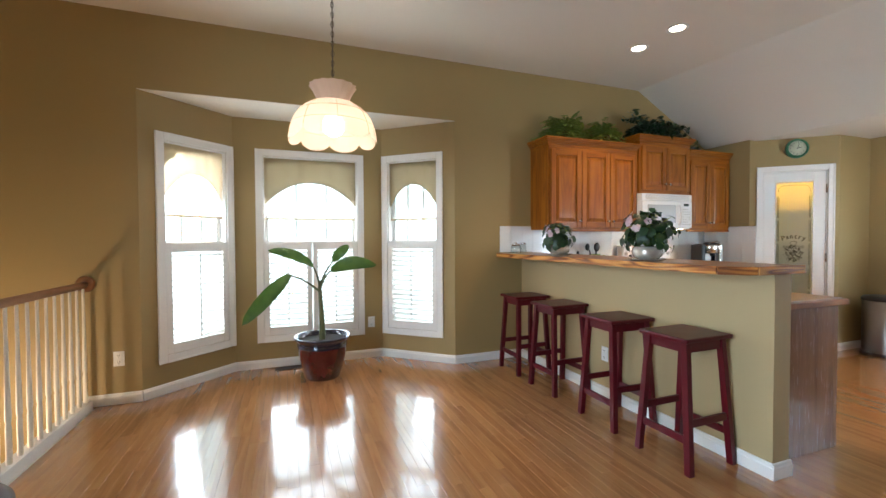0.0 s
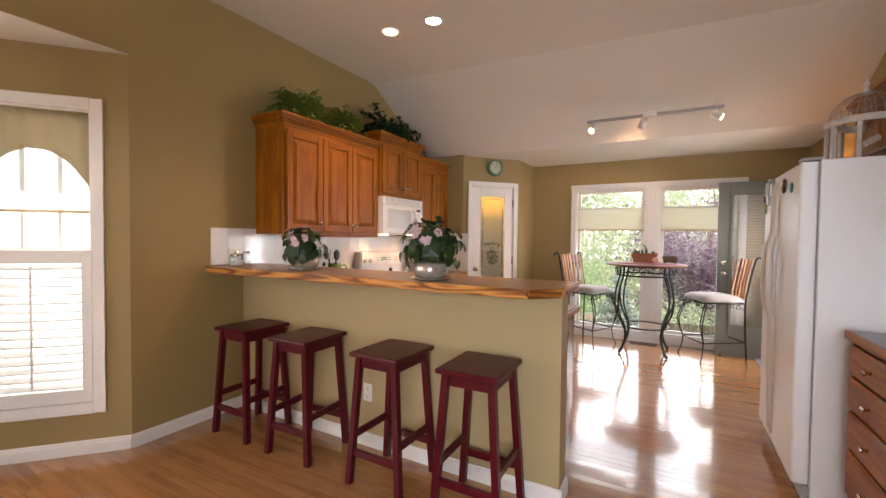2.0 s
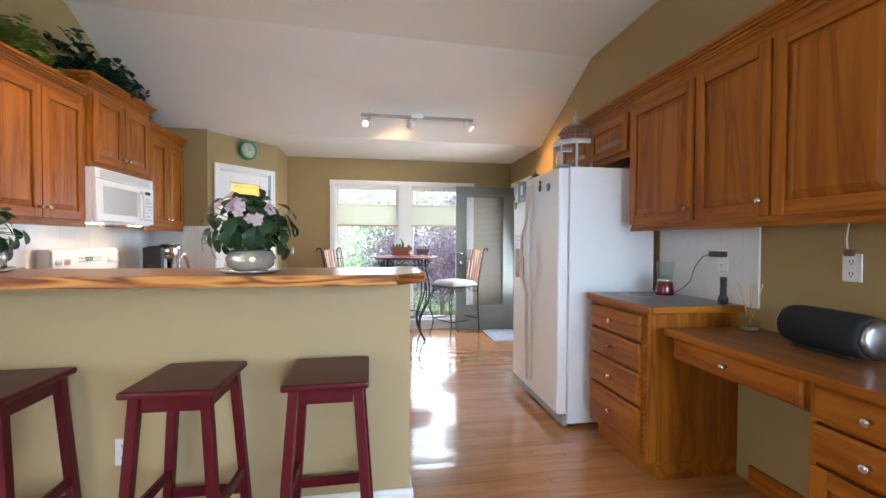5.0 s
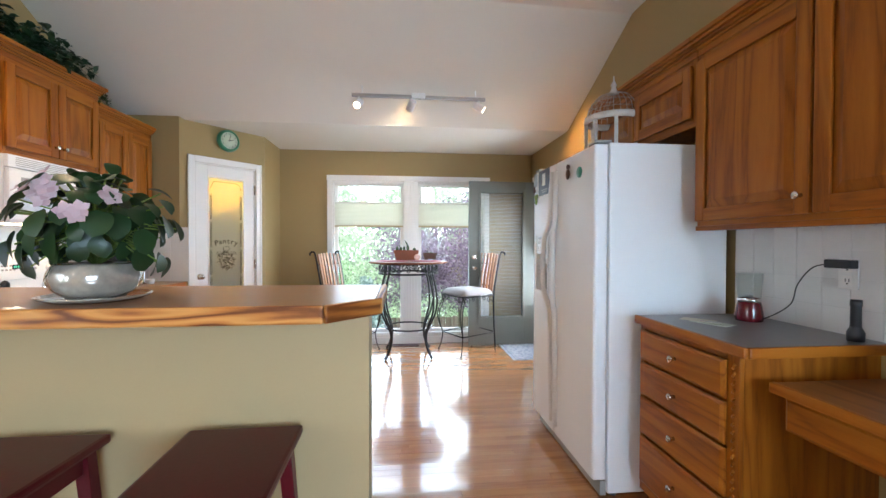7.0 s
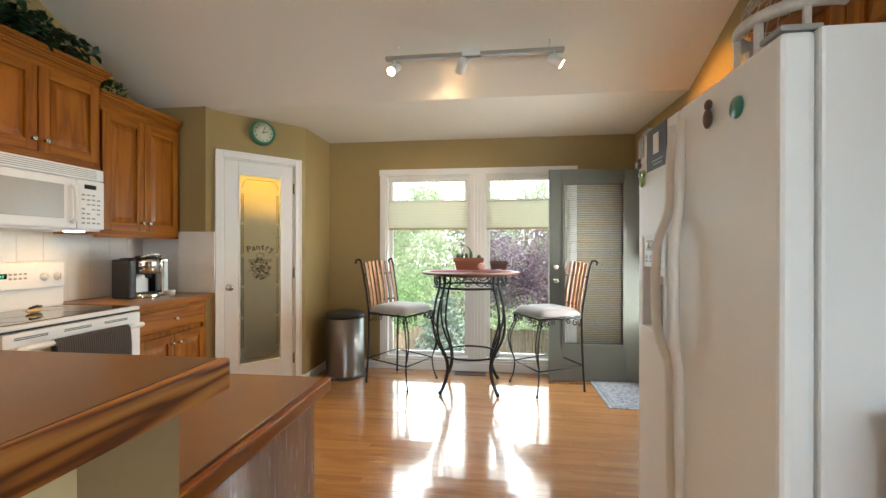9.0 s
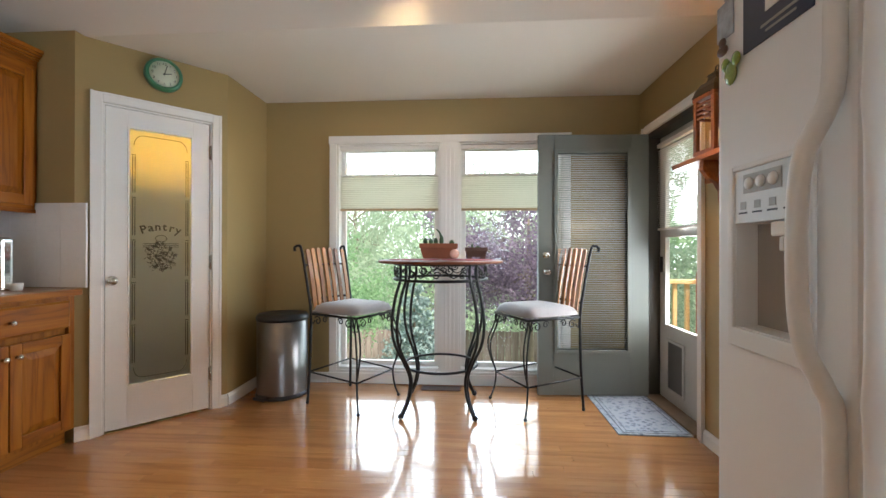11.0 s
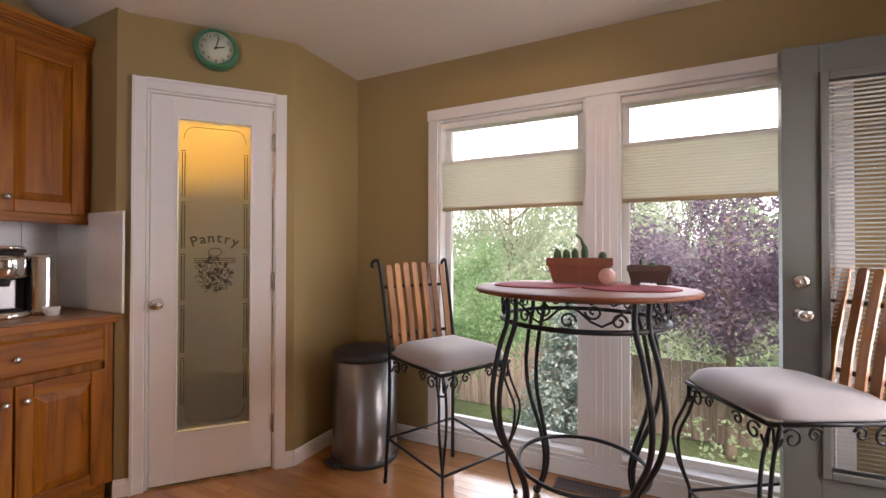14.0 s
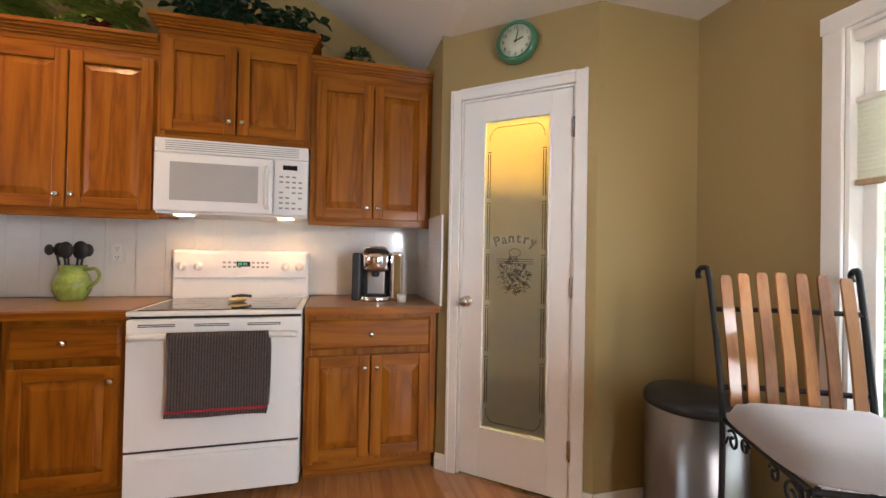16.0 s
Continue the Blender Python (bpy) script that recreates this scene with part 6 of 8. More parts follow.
def bar_chair(at, turn):
    """Faces its own -y; the back stands at +y."""
    th = thing("bar_chair", at, "black iron bar chair with wooden back slats and a pale cushion", "chair", turn, "chairs at the bistro table")
    hw, hd, sz = 0.218, 0.222, 0.665
    # cushion
    bm = bmesh.new()
    n = 14
    grid = []
    for i in range(n + 1):
        row = []
        for j in range(n + 1):
            u, v = 2 * i / n - 1, 2 * j / n - 1
            k = 0.235
            ex = 1 - 0.10 * (abs(v) ** 4)
            ey = 1 - 0.10 * (abs(u) ** 4)
            zt = 0.062 * (1 - max(abs(u), abs(v)) ** 6) + 0.012
            row.append((u * k * ex, v * k * ey, zt))
        grid.append(row)
    topv = [[bm.verts.new((x, y, sz + 0.012 + z)) for x, y, z in r] for r in grid]
    botv = [[bm.verts.new((x, y, sz + 0.006 + 0.010 * (max(abs(2 * i / n - 1), abs(2 * j / n - 1)) ** 4))) for j, (x, y, z) in enumerate(r)] for i, r in enumerate(grid)]
    for i in range(n):
        for j in range(n):
            bm.faces.new((topv[i][j], topv[i + 1][j], topv[i + 1][j + 1], topv[i][j + 1])).smooth = True
            bm.faces.new((botv[i][j], botv[i][j + 1], botv[i + 1][j + 1], botv[i + 1][j])).smooth = True
    for i in range(n):
        for a, b, c, d in ((topv[i][0], topv[i + 1][0], botv[i + 1][0], botv[i][0]), (topv[i][n], topv[i + 1][n], botv[i + 1][n], botv[i][n]), (topv[0][i], topv[0][i + 1], botv[0][i + 1], botv[0][i]), (topv[n][i], topv[n][i + 1], botv[n][i + 1], botv[n][i])):
            bm.faces.new((a, b, c, d)).smooth = True
    part("cushion", bm, pale_cloth, th, "pale suede seat cushion")
    part("seat_frame", tube([(-hw, -hd, sz), (hw, -hd, sz), (hw, hd, sz), (-hw, hd, sz), (-hw, -hd, sz)], 0.009, 8), iron, th)
    # rear legs run on up as back posts and end in a curl
    for s in (-1, 1):
        pts = [(s * (hw + 0.012), hd + 0.02, 0.0), (s * hw, hd + 0.005, 0.35), (s * hw, hd, sz), (s * (hw + 0.004), hd + 0.03, sz + 0.20), (s * (hw + 0.012), hd + 0.085, sz + 0.47), (s * (hw + 0.02), hd + 0.115, sz + 0.505), (s * (hw + 0.026), hd + 0.145, sz + 0.49), (s * (hw + 0.026), hd + 0.140, sz + 0.465)]
        part("back_post", tube(smooth_line(pts, 5), 0.010, 8), iron, th)
        # doubled front legs with an S bend
        for o in (-0.020, 0.020):
            q = [(s * (hw - 0.012) - s * o * 0.9, -hd + 0.010 + abs(o), sz), (s * (hw - 0.006) - s * o, -hd - 0.0, sz - 0.10), (s * (hw + 0.02) - s * o, -hd - 0.035, sz - 0.22), (s * (hw + 0.012) - s * o * 0.5, -hd - 0.025, 0.33), (s * (hw - 0.01), -hd + 0.005, 0.215), (s * (hw - 0.004), -hd - 0.005, 0.10), (s * (hw + 0.012), -hd - 0.028, 0.02)]
            part("front_leg", tube(smooth_line(q, 5), 0.0065, 7), iron, th)
        part("foot", ball(0.013, (s * (hw + 0.014), -hd - 0.030, 0.014), 8), iron, th)
        part("foot", ball(0.012, (s * (hw + 0.012), hd + 0.02, 0.012), 8), iron, th)
        part("stretcher", tube([(s * (hw - 0.010), -hd + 0.004, 0.215), (s * (hw + 0.004), hd + 0.01, 0.235)], 0.0065, 8), iron, th)
    part("stretcher", tube([(-hw + 0.01, -hd + 0.004, 0.215), (hw - 0.01, -hd + 0.004, 0.215)], 0.0065, 8), iron, th)
    part("stretcher", tube([(-hw, hd + 0.01, 0.235), (hw, hd + 0.01, 0.235)], 0.0065, 8), iron, th)
    part("spreader", tube([(-hw + 0.02, -hd + 0.0, sz - 0.095), (-hw - 0.002, -hd + 0.03, sz - 0.095)], 0.005, 6), iron, th)
    # scrolls under the seat
    for fx, fy, ux, uy in ((0, -hd, 1, 0), (hw, 0, 0, 1), (-hw, 0, 0, 1)):
        for s in (-1, 1):
            c0 = Vector((fx + ux * s * 0.15, fy + uy * s * 0.15, sz - 0.045))
            u = Vector((ux * s, uy * s, 0))
            part("scroll", tube(spiral(c0, u, Vector((0, 0, 1)), 0.034, 1.2, 16, start=0.6), 0.0045, 6), iron, th)
            part("scroll", tube(spiral(c0 - u * 0.075 + Vector((0, 0, 0.012)), -u, Vector((0, 0, 1)), 0.026, 1.2, 14, start=0.3), 0.0045, 6), iron, th)
            part("scroll", tube(smooth_line([c0 + u * 0.03, c0 + u * 0.055 + Vector((0, 0, -0.03)), c0 + u * 0.062 + Vector((0, 0, 0.035))], 5), 0.0045, 6), iron, th)
    # two bowed cross bars and seven slats
    for z, lean in ((sz + 0.10, 0.012), (sz + 0.36, 0.060)):
        pts = [(hw * 1.02 * t, hd + lean + 0.030 * (1 - t * t), z) for t in [i / 6 - 1 for i in range(13)]]
        part("cross_bar", tube(pts, 0.011, 8, flat=0.5), iron, th)
    for k in range(7):
        t = (k - 3) / 3.45
        bow = 0.030 * (1 - t * t)
        top_z = sz + 0.475 + 0.018 * (1 - t * t)
        w = 0.0175
        bm = bmesh.new()
        ring = []
        for z, lean in ((sz + 0.045, 0.004), (sz + 0.20, 0.026), (sz + 0.34, 0.054), (top_z - 0.012, 0.082), (top_z, 0.085)):
            xx = hw * 0.94 * t * (1 + 0.06 * (z - sz))
            ww = w * (0.7 if z == top_z else 1.0)
            yy = hd + lean + bow - 0.016
            ring.append([bm.verts.new((xx + a * ww, yy + b * 0.005, z)) for a, b in ((-1, -1), (1, -1), (1, 1), (-1, 1))])
        for a, b in zip(ring, ring[1:]):
            for i in range(4):
                j = (i + 1) % 4
                bm.faces.new((a[i], a[j], b[j], b[i]))
        bm.faces.new(ring[0][::-1]); bm.faces.new(ring[-1])
        part("slat", bm, slat_wood, th)
    return th


def facing(corner_a, corner_b, front):
    """Turn that puts +y away from the front point."""
    bx, by = (corner_a[0] + corner_b[0]) / 2, (corner_a[1] + corner_b[1]) / 2
    return math.degrees(math.atan2(by - front[1], bx - front[0])) - 90


chair = bar_chair((6.545, 1.245, 0), facing((6.42, 1.57), (6.87, 1.38), (6.445, 1.065)))
copy_thing(chair, pose(6.54, -0.125, 0, 0, 0, facing((6.43, -0.45), (6.86, -0.27), (6.435, 0.05))))


def cactus_box(x, y, w, d, h, mt, label, name, plants, footed=False):
    th = thing(name, (x, y, 1.0745), label, "planter", 0)
    bm = bmesh.new()
    z0 = 0.014 if footed else 0.0
    ring = []
    for k, (s, z) in enumerate(((0.80, z0), (0.95, h * 0.68), (1.0, h * 0.68), (1.0, h), (0.93, h), (0.90, h - 0.02))):
        ring.append([bm.verts.new((a * d / 2 * s, b * w / 2 * s, z)) for a, b in ((-1, -1), (1, -1), (1, 1), (-1, 1))])
    for a, b in zip(ring, ring[1:]):
        for i in range(4):
            j = (i + 1) % 4
            bm.faces.new((a[i], a[j], b[j], b[i]))
    bm.faces.new(ring[0][::-1])
    part("box", rounded(bm, 0.004), mt, th)
    part("soil", boxes((-d / 2 * 0.90, d / 2 * 0.90, -w / 2 * 0.90, w / 2 * 0.90, h - 0.03, h - 0.018)), soil, th)
    if footed:
        for b in (-1, 1):
            part("foot", boxes((-d * 0.3, d * 0.3, b * w * 0.3 - 0.02, b * w * 0.3 + 0.02, 0, 0.0135), bevel=0.003), mt, th)
    for yy, hh, r in plants:
        bm = ball(r, (0, yy, h - 0.02 + hh / 2), 10, scale=(1, 1, hh / (2 * r)))
        for v in bm.verts:
            a = math.atan2(v.co.y - yy, v.co.x)
            k = 1 + 0.09 * math.cos(9 * a)
            v.co.x *= k; v.co.y = yy + (v.co.y - yy) * k
        part("cactus", bm, cactus_green, th, "small ribbed green cactus")
    return th


cactus_green = surf("cactus_green", (0.045, 0.09, 0.035), 0.6, vary=0.3, scale=30, fine=160, bump=0.4)
b = cactus_box(6.62, 0.60, 0.29, 0.13, 0.115, terracotta, "terracotta trough planted with small cacti", "cactus_trough", [(0.105, 0.065, 0.018), (0.063, 0.06, 0.018), (0.024, 0.066, 0.016), (-0.020, 0.085, 0.017), (-0.098, 0.05, 0.020)])
part("cactus", tube(smooth_line([(0, -0.015, 0.17), (0, -0.005, 0.20), (0, 0.02, 0.225)]), 0.010, 8, taper=0.004), cactus_green, b)
cactus_box(6.62, 0.315, 0.17, 0.13, 0.085, clay_dark, "dark footed bonsai dish with small succulents", "succulent_dish", [(0.03, 0.05, 0.008), (-0.015, 0.035, 0.018)], True)
pink_mat = surf("red_woven_placemat", (0.26, 0.035, 0.042), 0.85, vary=0.25, scale=40, fine=220, bump=0.6)
for x, y in ((6.43, 0.76), (6.43, 0.385)):
    th = thing("placemat", (x, y, 1.0685), "red oval woven placemat on the table", "placemat", group="placemats on the table")
    bm = lathe([(0, 0), (1, 0), (1.0, 0.004), (0.98, 0.005), (0, 0.005)], 40)
    for v in bm.verts:
        v.co.x *= 0.17; v.co.y *= 0.185
    part("weave", bm, pink_mat, th)
th = thing("glass_ornament", (6.50, 0.475, 1.074), "round pinkish glass ornament on the table", "ornament", 0)
bm = lathe([(0.0, -0.006), (0.022, -0.008), (0.034, -0.004), (0.036, 0.0), (0.034, 0.004), (0.022, 0.008), (0.0, 0.006)], 24)
bmesh.ops.transform(bm, matrix=pose(0, 0, 0.037, 0, 90, 0), verts=bm.verts)
part("disc", bm, surf("pink_glass", (0.62, 0.36, 0.28), 0.08, vary=0.15, scale=40, bump=0.05, coat=0.8), th)

# ---- trash can ----
bin_steel = surf("dark_brushed_steel", (0.24, 0.225, 0.215), 0.30, 1.0, vary=0.06, fine=260, bump=0.03)
th = thing("trash_can", (6.655, 1.850, 0), "brushed steel pedal bin with a black lid", "trash can", 160)
part("base", lathe([(0, 0), (0.198, 0), (0.201, 0.012), (0.196, 0.030), (0, 0.030)], 40), black_plastic, th)
part("drum", lathe([(0.191, 0.0305), (0.191, 0.585), (0.185, 0.589), (0, 0.589)], 48), bin_steel, th)
part("lid", lathe([(0.0, 0.5895), (0.198, 0.5895), (0.199, 0.615), (0.184, 0.634), (0.11, 0.642), (0, 0.644)], 48), black_plastic, th, "black plastic lid")
part("pedal", boxes((0.175, 0.245, -0.055, 0.055, 0.012, 0.034), bevel=0.006), black_plastic, th)

# ---- door mat ----
def rug_mat():
    m, n, l, p = node_mat("blue_grey_woven_mat")
    tc = n.new("ShaderNodeTexCoord")
    vo = n.new("ShaderNodeTexVoronoi"); vo.inputs["Scale"].default_value = 26
    l.new(tc.outputs["Object"], vo.inputs["Vector"])
    nz = n.new("ShaderNodeTexNoise"); nz.inputs["Scale"].default_value = 90
    l.new(tc.outputs["Object"], nz.inputs["Vector"])
    ad = n.new("ShaderNodeMath"); ad.operation = "ADD"; l.new(vo.outputs["Distance"], ad.inputs[0]); l.new(nz.outputs["Fac"], ad.inputs[1])
    l.new(ramp(n, l, ad.outputs[0], [(0.55, (0.10, 0.115, 0.155)), (0.8, (0.20, 0.22, 0.27)), (1.0, (0.31, 0.33, 0.37))]), p.inputs["Base Color"])
    p.inputs["Roughness"].default_value = 0.95
    b = n.new("ShaderNodeBump"); b.inputs["Strength"].default_value, b.inputs["Distance"].default_value = 0.6, 0.003
    l.new(nz.outputs["Fac"], b.inputs["Height"]); l.new(b.outputs[0], p.inputs["Normal"])
    return m


th = thing("door_mat", (6.48, -0.79, 0.001), "blue-grey patterned door mat by the deck door", "mat")
part("weave", boxes((-0.42, 0.34, -0.225, 0.235, 0.0, 0.008), bevel=0.003), rug_mat(), th)
edge_blue = surf("slate_mat_border", (0.12, 0.13, 0.16), 0.95, vary=0.15, fine=200, bump=0.4)
for d in ((-0.40, 0.32, 0.195, 0.203, 0.0082, 0.0092), (-0.40, 0.32, -0.203, -0.195, 0.0082, 0.0092), (-0.40, -0.392, -0.195, 0.195, 0.0082, 0.0092), (0.312, 0.32, -0.195, 0.195, 0.0082, 0.0092), (-0.37, 0.29, 0.168, 0.172, 0.0082, 0.0092), (-0.37, 0.29, -0.172, -0.168, 0.0082, 0.0092), (-0.37, -0.366, -0.168, 0.168, 0.0082, 0.0092)):
    part("border", boxes(d), edge_blue, th)


# ---- deck door, standing open against the window, and the storm door ----
jamb_bronze = surf("dark_bronze_weatherstrip", (0.045, 0.038, 0.030), 0.5, vary=0.15, fine=120)


def deck_door():
    fr = casing("door_2", (EX, SY), (1.45, SY), EX - 6.80, EX - 6.05, 0.0, 2.05, w=0.06, door=True)
    tagged(fr, "open grey glazed deck door with inner blinds", "door")
    m, _ = along((EX, SY), (1.45, SY))
    s0, s1 = EX - 6.80, EX - 6.05
    part("jamb", boxes((s0, s0 + 0.03, 0.002, 0.138, 0.0, 2.05), (s1 - 0.012, s1, 0.002, 0.138, 0.0, 2.05), (s0 + 0.03, s1 - 0.012, 0.002, 0.138, 2.015, 2.05), m=m), jamb_bronze, fr)
    part("threshold", boxes((s0 + 0.001, s1 - 0.001, -0.03, 0.139, -0.012, 0.020), bevel=0.004, m=m), threshold_wood, fr)
    # leaf: hinged on the east jamb, swung in until it stands along the east wall
    lm = pose(6.775, SY + 0.02, 0.0, 0, 0, 92.5)
    w, t, z0, z1 = 0.845, 0.044, 0.018, 2.035
    g0, g1, h0, h1 = 0.135, 0.725, 0.34, 1.92
    leaf = part("door_leaf", boxes((0, g0, 0, t, z0, z1), (g1, w, 0, t, z0, z1), (g0, g1, 0, t, z0, h0), (g0, g1, 0, t, h1, z1), bevel=0.002, m=lm), door_grey, fr, "grey-green painted door leaf")
    b = 0.028
    for y0, y1 in ((-0.008, 0.004), (t - 0.004, t + 0.008)):
        part("glazing_bead", boxes((g0, g0 + b, y0, y1, h0, h1), (g1 - b, g1, y0, y1, h0, h1), (g0 + b, g1 - b, y0, y1, h0, h0 + b), (g0 + b, g1 - b, y0, y1, h1 - b, h1), bevel=0.003, m=lm), door_grey, leaf)
    for y in (0.008, t - 0.012):
        g = part("pane", boxes((g0 + 0.01, g1 - 0.01, y, y + 0.004, h0 + 0.01, h1 - 0.01), m=lm), pane, leaf)
        g.visible_shadow = False
    bm = bmesh.new()
    n = 88
    for i in range(n):
        z = h0 + 0.04 + (h1 - h0 - 0.08) * i / (n - 1)
        box(bm, -0.28, 0.28, -0.006, 0.006, -0.0006, 0.0006, lm @ pose((g0 + g1) / 2, t / 2, z, 22, 0, 0))
    part("blind_slats", bm, surf("pale_blind_slat", (0.52, 0.53, 0.49), 0.5, vary=0.03), leaf, "thin blind slats between the panes")
    for z in (1.10, 0.97):
        for y, sg in ((t, 1), (0, -1)):
            bm = lathe([(0, 0), (0.028, 0), (0.028, 0.005), (0.012, 0.010), (0.011, 0.03), (0.024, 0.04), (0.026, 0.052), (0.015, 0.062), (0, 0.063)] if z < 1 else [(0, 0), (0.028, 0), (0.027, 0.012), (0.01, 0.018), (0, 0.018)], 20)
            bmesh.ops.transform(bm, matrix=lm @ pose(w - 0.06, y, z, -90 * sg, 0, 0), verts=bm.verts)
            part("door_knob", bm, nickel, leaf, "satin nickel knob and deadbolt")
    # storm door set in the outer edge of the opening
    st = thing("storm_door", (6.775, SY - 0.085, 0.022), "grey storm door with blinds and a pet flap", "door", 180)
    W, H = 0.71, 1.985
    part("frame", boxes((0, 0.09, -0.0, 0.032, 0, H), (W - 0.09, W, 0, 0.032, 0, H), (0.09, W - 0.09, 0, 0.032, H - 0.09, H), (0.09, W - 0.09, 0, 0.032, 1.215, 1.285), (0.09, W - 0.09, 0.0, 0.032, 0.0, 0.56), bevel=0.003), storm_grey, st)
    for a, c in ((0.56, 1.215), (1.285, H - 0.09)):
        g = part("pane", boxes((0.09, W - 0.09, 0.014, 0.018, a, c)), pane, st)
        g.visible_shadow = False
    flap = part("pet_flap", boxes((0.13, 0.15, -0.012, 0.0, 0.08, 0.46), (0.36, 0.38, -0.012, 0, 0.08, 0.46), (0.15, 0.36, -0.012, 0, 0.08, 0.10), (0.15, 0.36, -0.012, 0, 0.44, 0.46), bevel=0.003), storm_grey, st)
    part("flap", boxes((0.15, 0.36, -0.006, -0.001, 0.10, 0.44), bevel=0.001), surf("smoked_flap", (0.09, 0.085, 0.08), 0.3, vary=0.2), flap, "smoky grey flap")
    bm = bmesh.new()
    for i in range(40):
        z = 1.30 + i * 0.0148
        box(bm, 0.05, W - 0.04, -0.036, -0.014, -0.0006, 0.0006, Matrix.Translation((0, 0, z)))
    bl = part("blind", bm, trim_mat, st, "white mini blind half open")
    part("head_rail", boxes((0.045, W - 0.035, -0.042, -0.008, 1.90, 1.93), bevel=0.003), trim_mat, bl)
    part("bottom_rail", boxes((0.045, W - 0.035, -0.036, -0.012, 1.270, 1.288), bevel=0.003), trim_mat, bl)
    part("latch", boxes((0.03, 0.055, -0.02, 0.0, 0.95, 1.07), bevel=0.004), black_plastic, st)


deck_door()


# ---- shelf with lantern and sign ----
th = thing("wall_shelf", (5.98, SY, 1.612), "red-brown pine shelf on scrolled brackets", "shelf", 180)
part("board", boxes((0.0, 1.25, -0.20, -0.003, 0.0, 0.026), bevel=0.004), shelf_wood, th)
part("back_rail", boxes((0.02, 1.23, -0.022, -0.003, -0.085, -0.001), bevel=0.003), shelf_wood, th)
for x in (0.265, 1.13):
    out = [(0.0, -0.002), (-0.175, -0.002), (-0.178, -0.05), (-0.150, -0.09), (-0.110, -0.115), (-0.085, -0.16), (-0.082, -0.21), (-0.062, -0.245), (-0.024, -0.26), (0.0, -0.26)]
    bm = bmesh.new()
    a = [bm.verts.new((x, y - 0.003, z)) for y, z in out]; c = [bm.verts.new((x + 0.034, y - 0.003, z)) for y, z in out]
    bm.faces.new(a); bm.faces.new(c[::-1])
    for i in range(len(out)):
        j = (i + 1) % len(out)
        bm.faces.new((a[i], c[i], c[j], a[j]))
    part("bracket", bm, shelf_wood, th, "scrolled pine bracket")


def lantern():
    th = thing("lantern", (5.67, SY + 0.115, 1.6385), "wooden candle lantern with a dark metal roof", "lantern", 8)
    s, h = 0.066, 0.285
    wood = timber("dark_lantern_wood", "z", [(0.2, (0.06, 0.016, 0.006)), (0.5, (0.14, 0.042, 0.013)), (0.85, (0.20, 0.07, 0.022))])
    part("base", boxes((-s - 0.012, s + 0.012, -s - 0.012, s + 0.012, 0, 0.022), bevel=0.003), wood, th)
    for a in (-1, 1):
        for b in (-1, 1):
            part("post", boxes((a * s - 0.011, a * s + 0.011, b * s - 0.011, b * s + 0.011, 0.0225, h), bevel=0.002), wood, th)
    part("top_frame", boxes((-s - 0.014, s + 0.014, -s - 0.014, s + 0.014, h + 0.0005, h + 0.022), bevel=0.003), wood, th)
    for k in range(4):
        z = h - 0.025 - k * 0.024
        for a in (-1, 1):
            part("louvre", boxes((-s + 0.011, s - 0.011, a * s - 0.005, a * s + 0.005, z, z + 0.012), bevel=0.001), wood, th)
            part("louvre", boxes((a * s - 0.005, a * s + 0.005, -s + 0.011, s - 0.011, z, z + 0.012), bevel=0.001), wood, th)
    for a in (-1, 1):
        g = part("pane", boxes((-s + 0.011, s - 0.011, a * s - 0.001, a * s + 0.001, 0.023, h - 0.11)), pane, th)
        g = part("pane", boxes((a * s - 0.001, a * s + 0.001, -s + 0.011, s - 0.011, 0.023, h - 0.11)), pane, th)
    bm = bmesh.new()
    prev = None
    for k, z in ((s + 0.016, h + 0.0225), (s + 0.013, h + 0.032), (0.070, h + 0.060), (0.052, h + 0.090), (0.034, h + 0.100), (0.028, h + 0.122), (0.034, h + 0.124), (0.030, h + 0.134), (0.014, h + 0.142), (0.010, h + 0.150)):
        cur = [bm.verts.new((a * k, b * k, z)) for a, b in ((-1, -1), (1, -1), (1, 1), (-1, 1))]
        if prev:
            for i in range(4):
                j = (i + 1) % 4
                bm.faces.new((prev[i], prev[j], cur[j], cur[i]))
        prev = cur
    bm.faces.new(prev)
    part("roof", bm, iron, th, "dark metal pagoda roof")
    part("ring", tube([(0.013 * math.cos(i * 0.524), 0, h + 0.161 + 0.013 * math.sin(i * 0.524)) for i in range(13)], 0.004, 6), iron, th)
    cd = part("candle", lathe([(0, 0.0225), (0.036, 0.0225), (0.036, 0.125), (0.030, 0.128), (0, 0.122)], 24), surf("ivory_wax", (0.68, 0.58, 0.46), 0.5, vary=0.04), th, "ivory pillar candle")
    part("wick", tube([(0, 0, 0.122), (0.002, 0, 0.134)], 0.0012, 5), black_plastic, cd)


lantern()
th = thing("wooden_sign", (5.34, SY + 0.10, 1.6385), "whitewashed block sign reading Good morning", "sign", 172)
part("block", boxes((-0.17, 0.17, -0.018, 0.018, 0.0, 0.105), bevel=0.003), surf("whitewashed_wood", (0.62, 0.54, 0.44), 0.8, vary=0.12, scale=10, fine=120, bump=0.3), th)
cu = bpy.data.curves.new("words", "FONT")
cu.body, cu.size, cu.extrude, cu.align_x, cu.shear = "Good morning", 0.052, 0.0005, "CENTER", 0.3
ob = new("words", cu)
me = bpy.data.meshes.new_from_object(ob)
bpy.data.objects.remove(ob)
me.transform(pose(0.0, -0.0186, 0.058, 90, 0, 0)); me.materials.clear(); me.materials.append(black_plastic)
o = new("words", me); o.parent = th
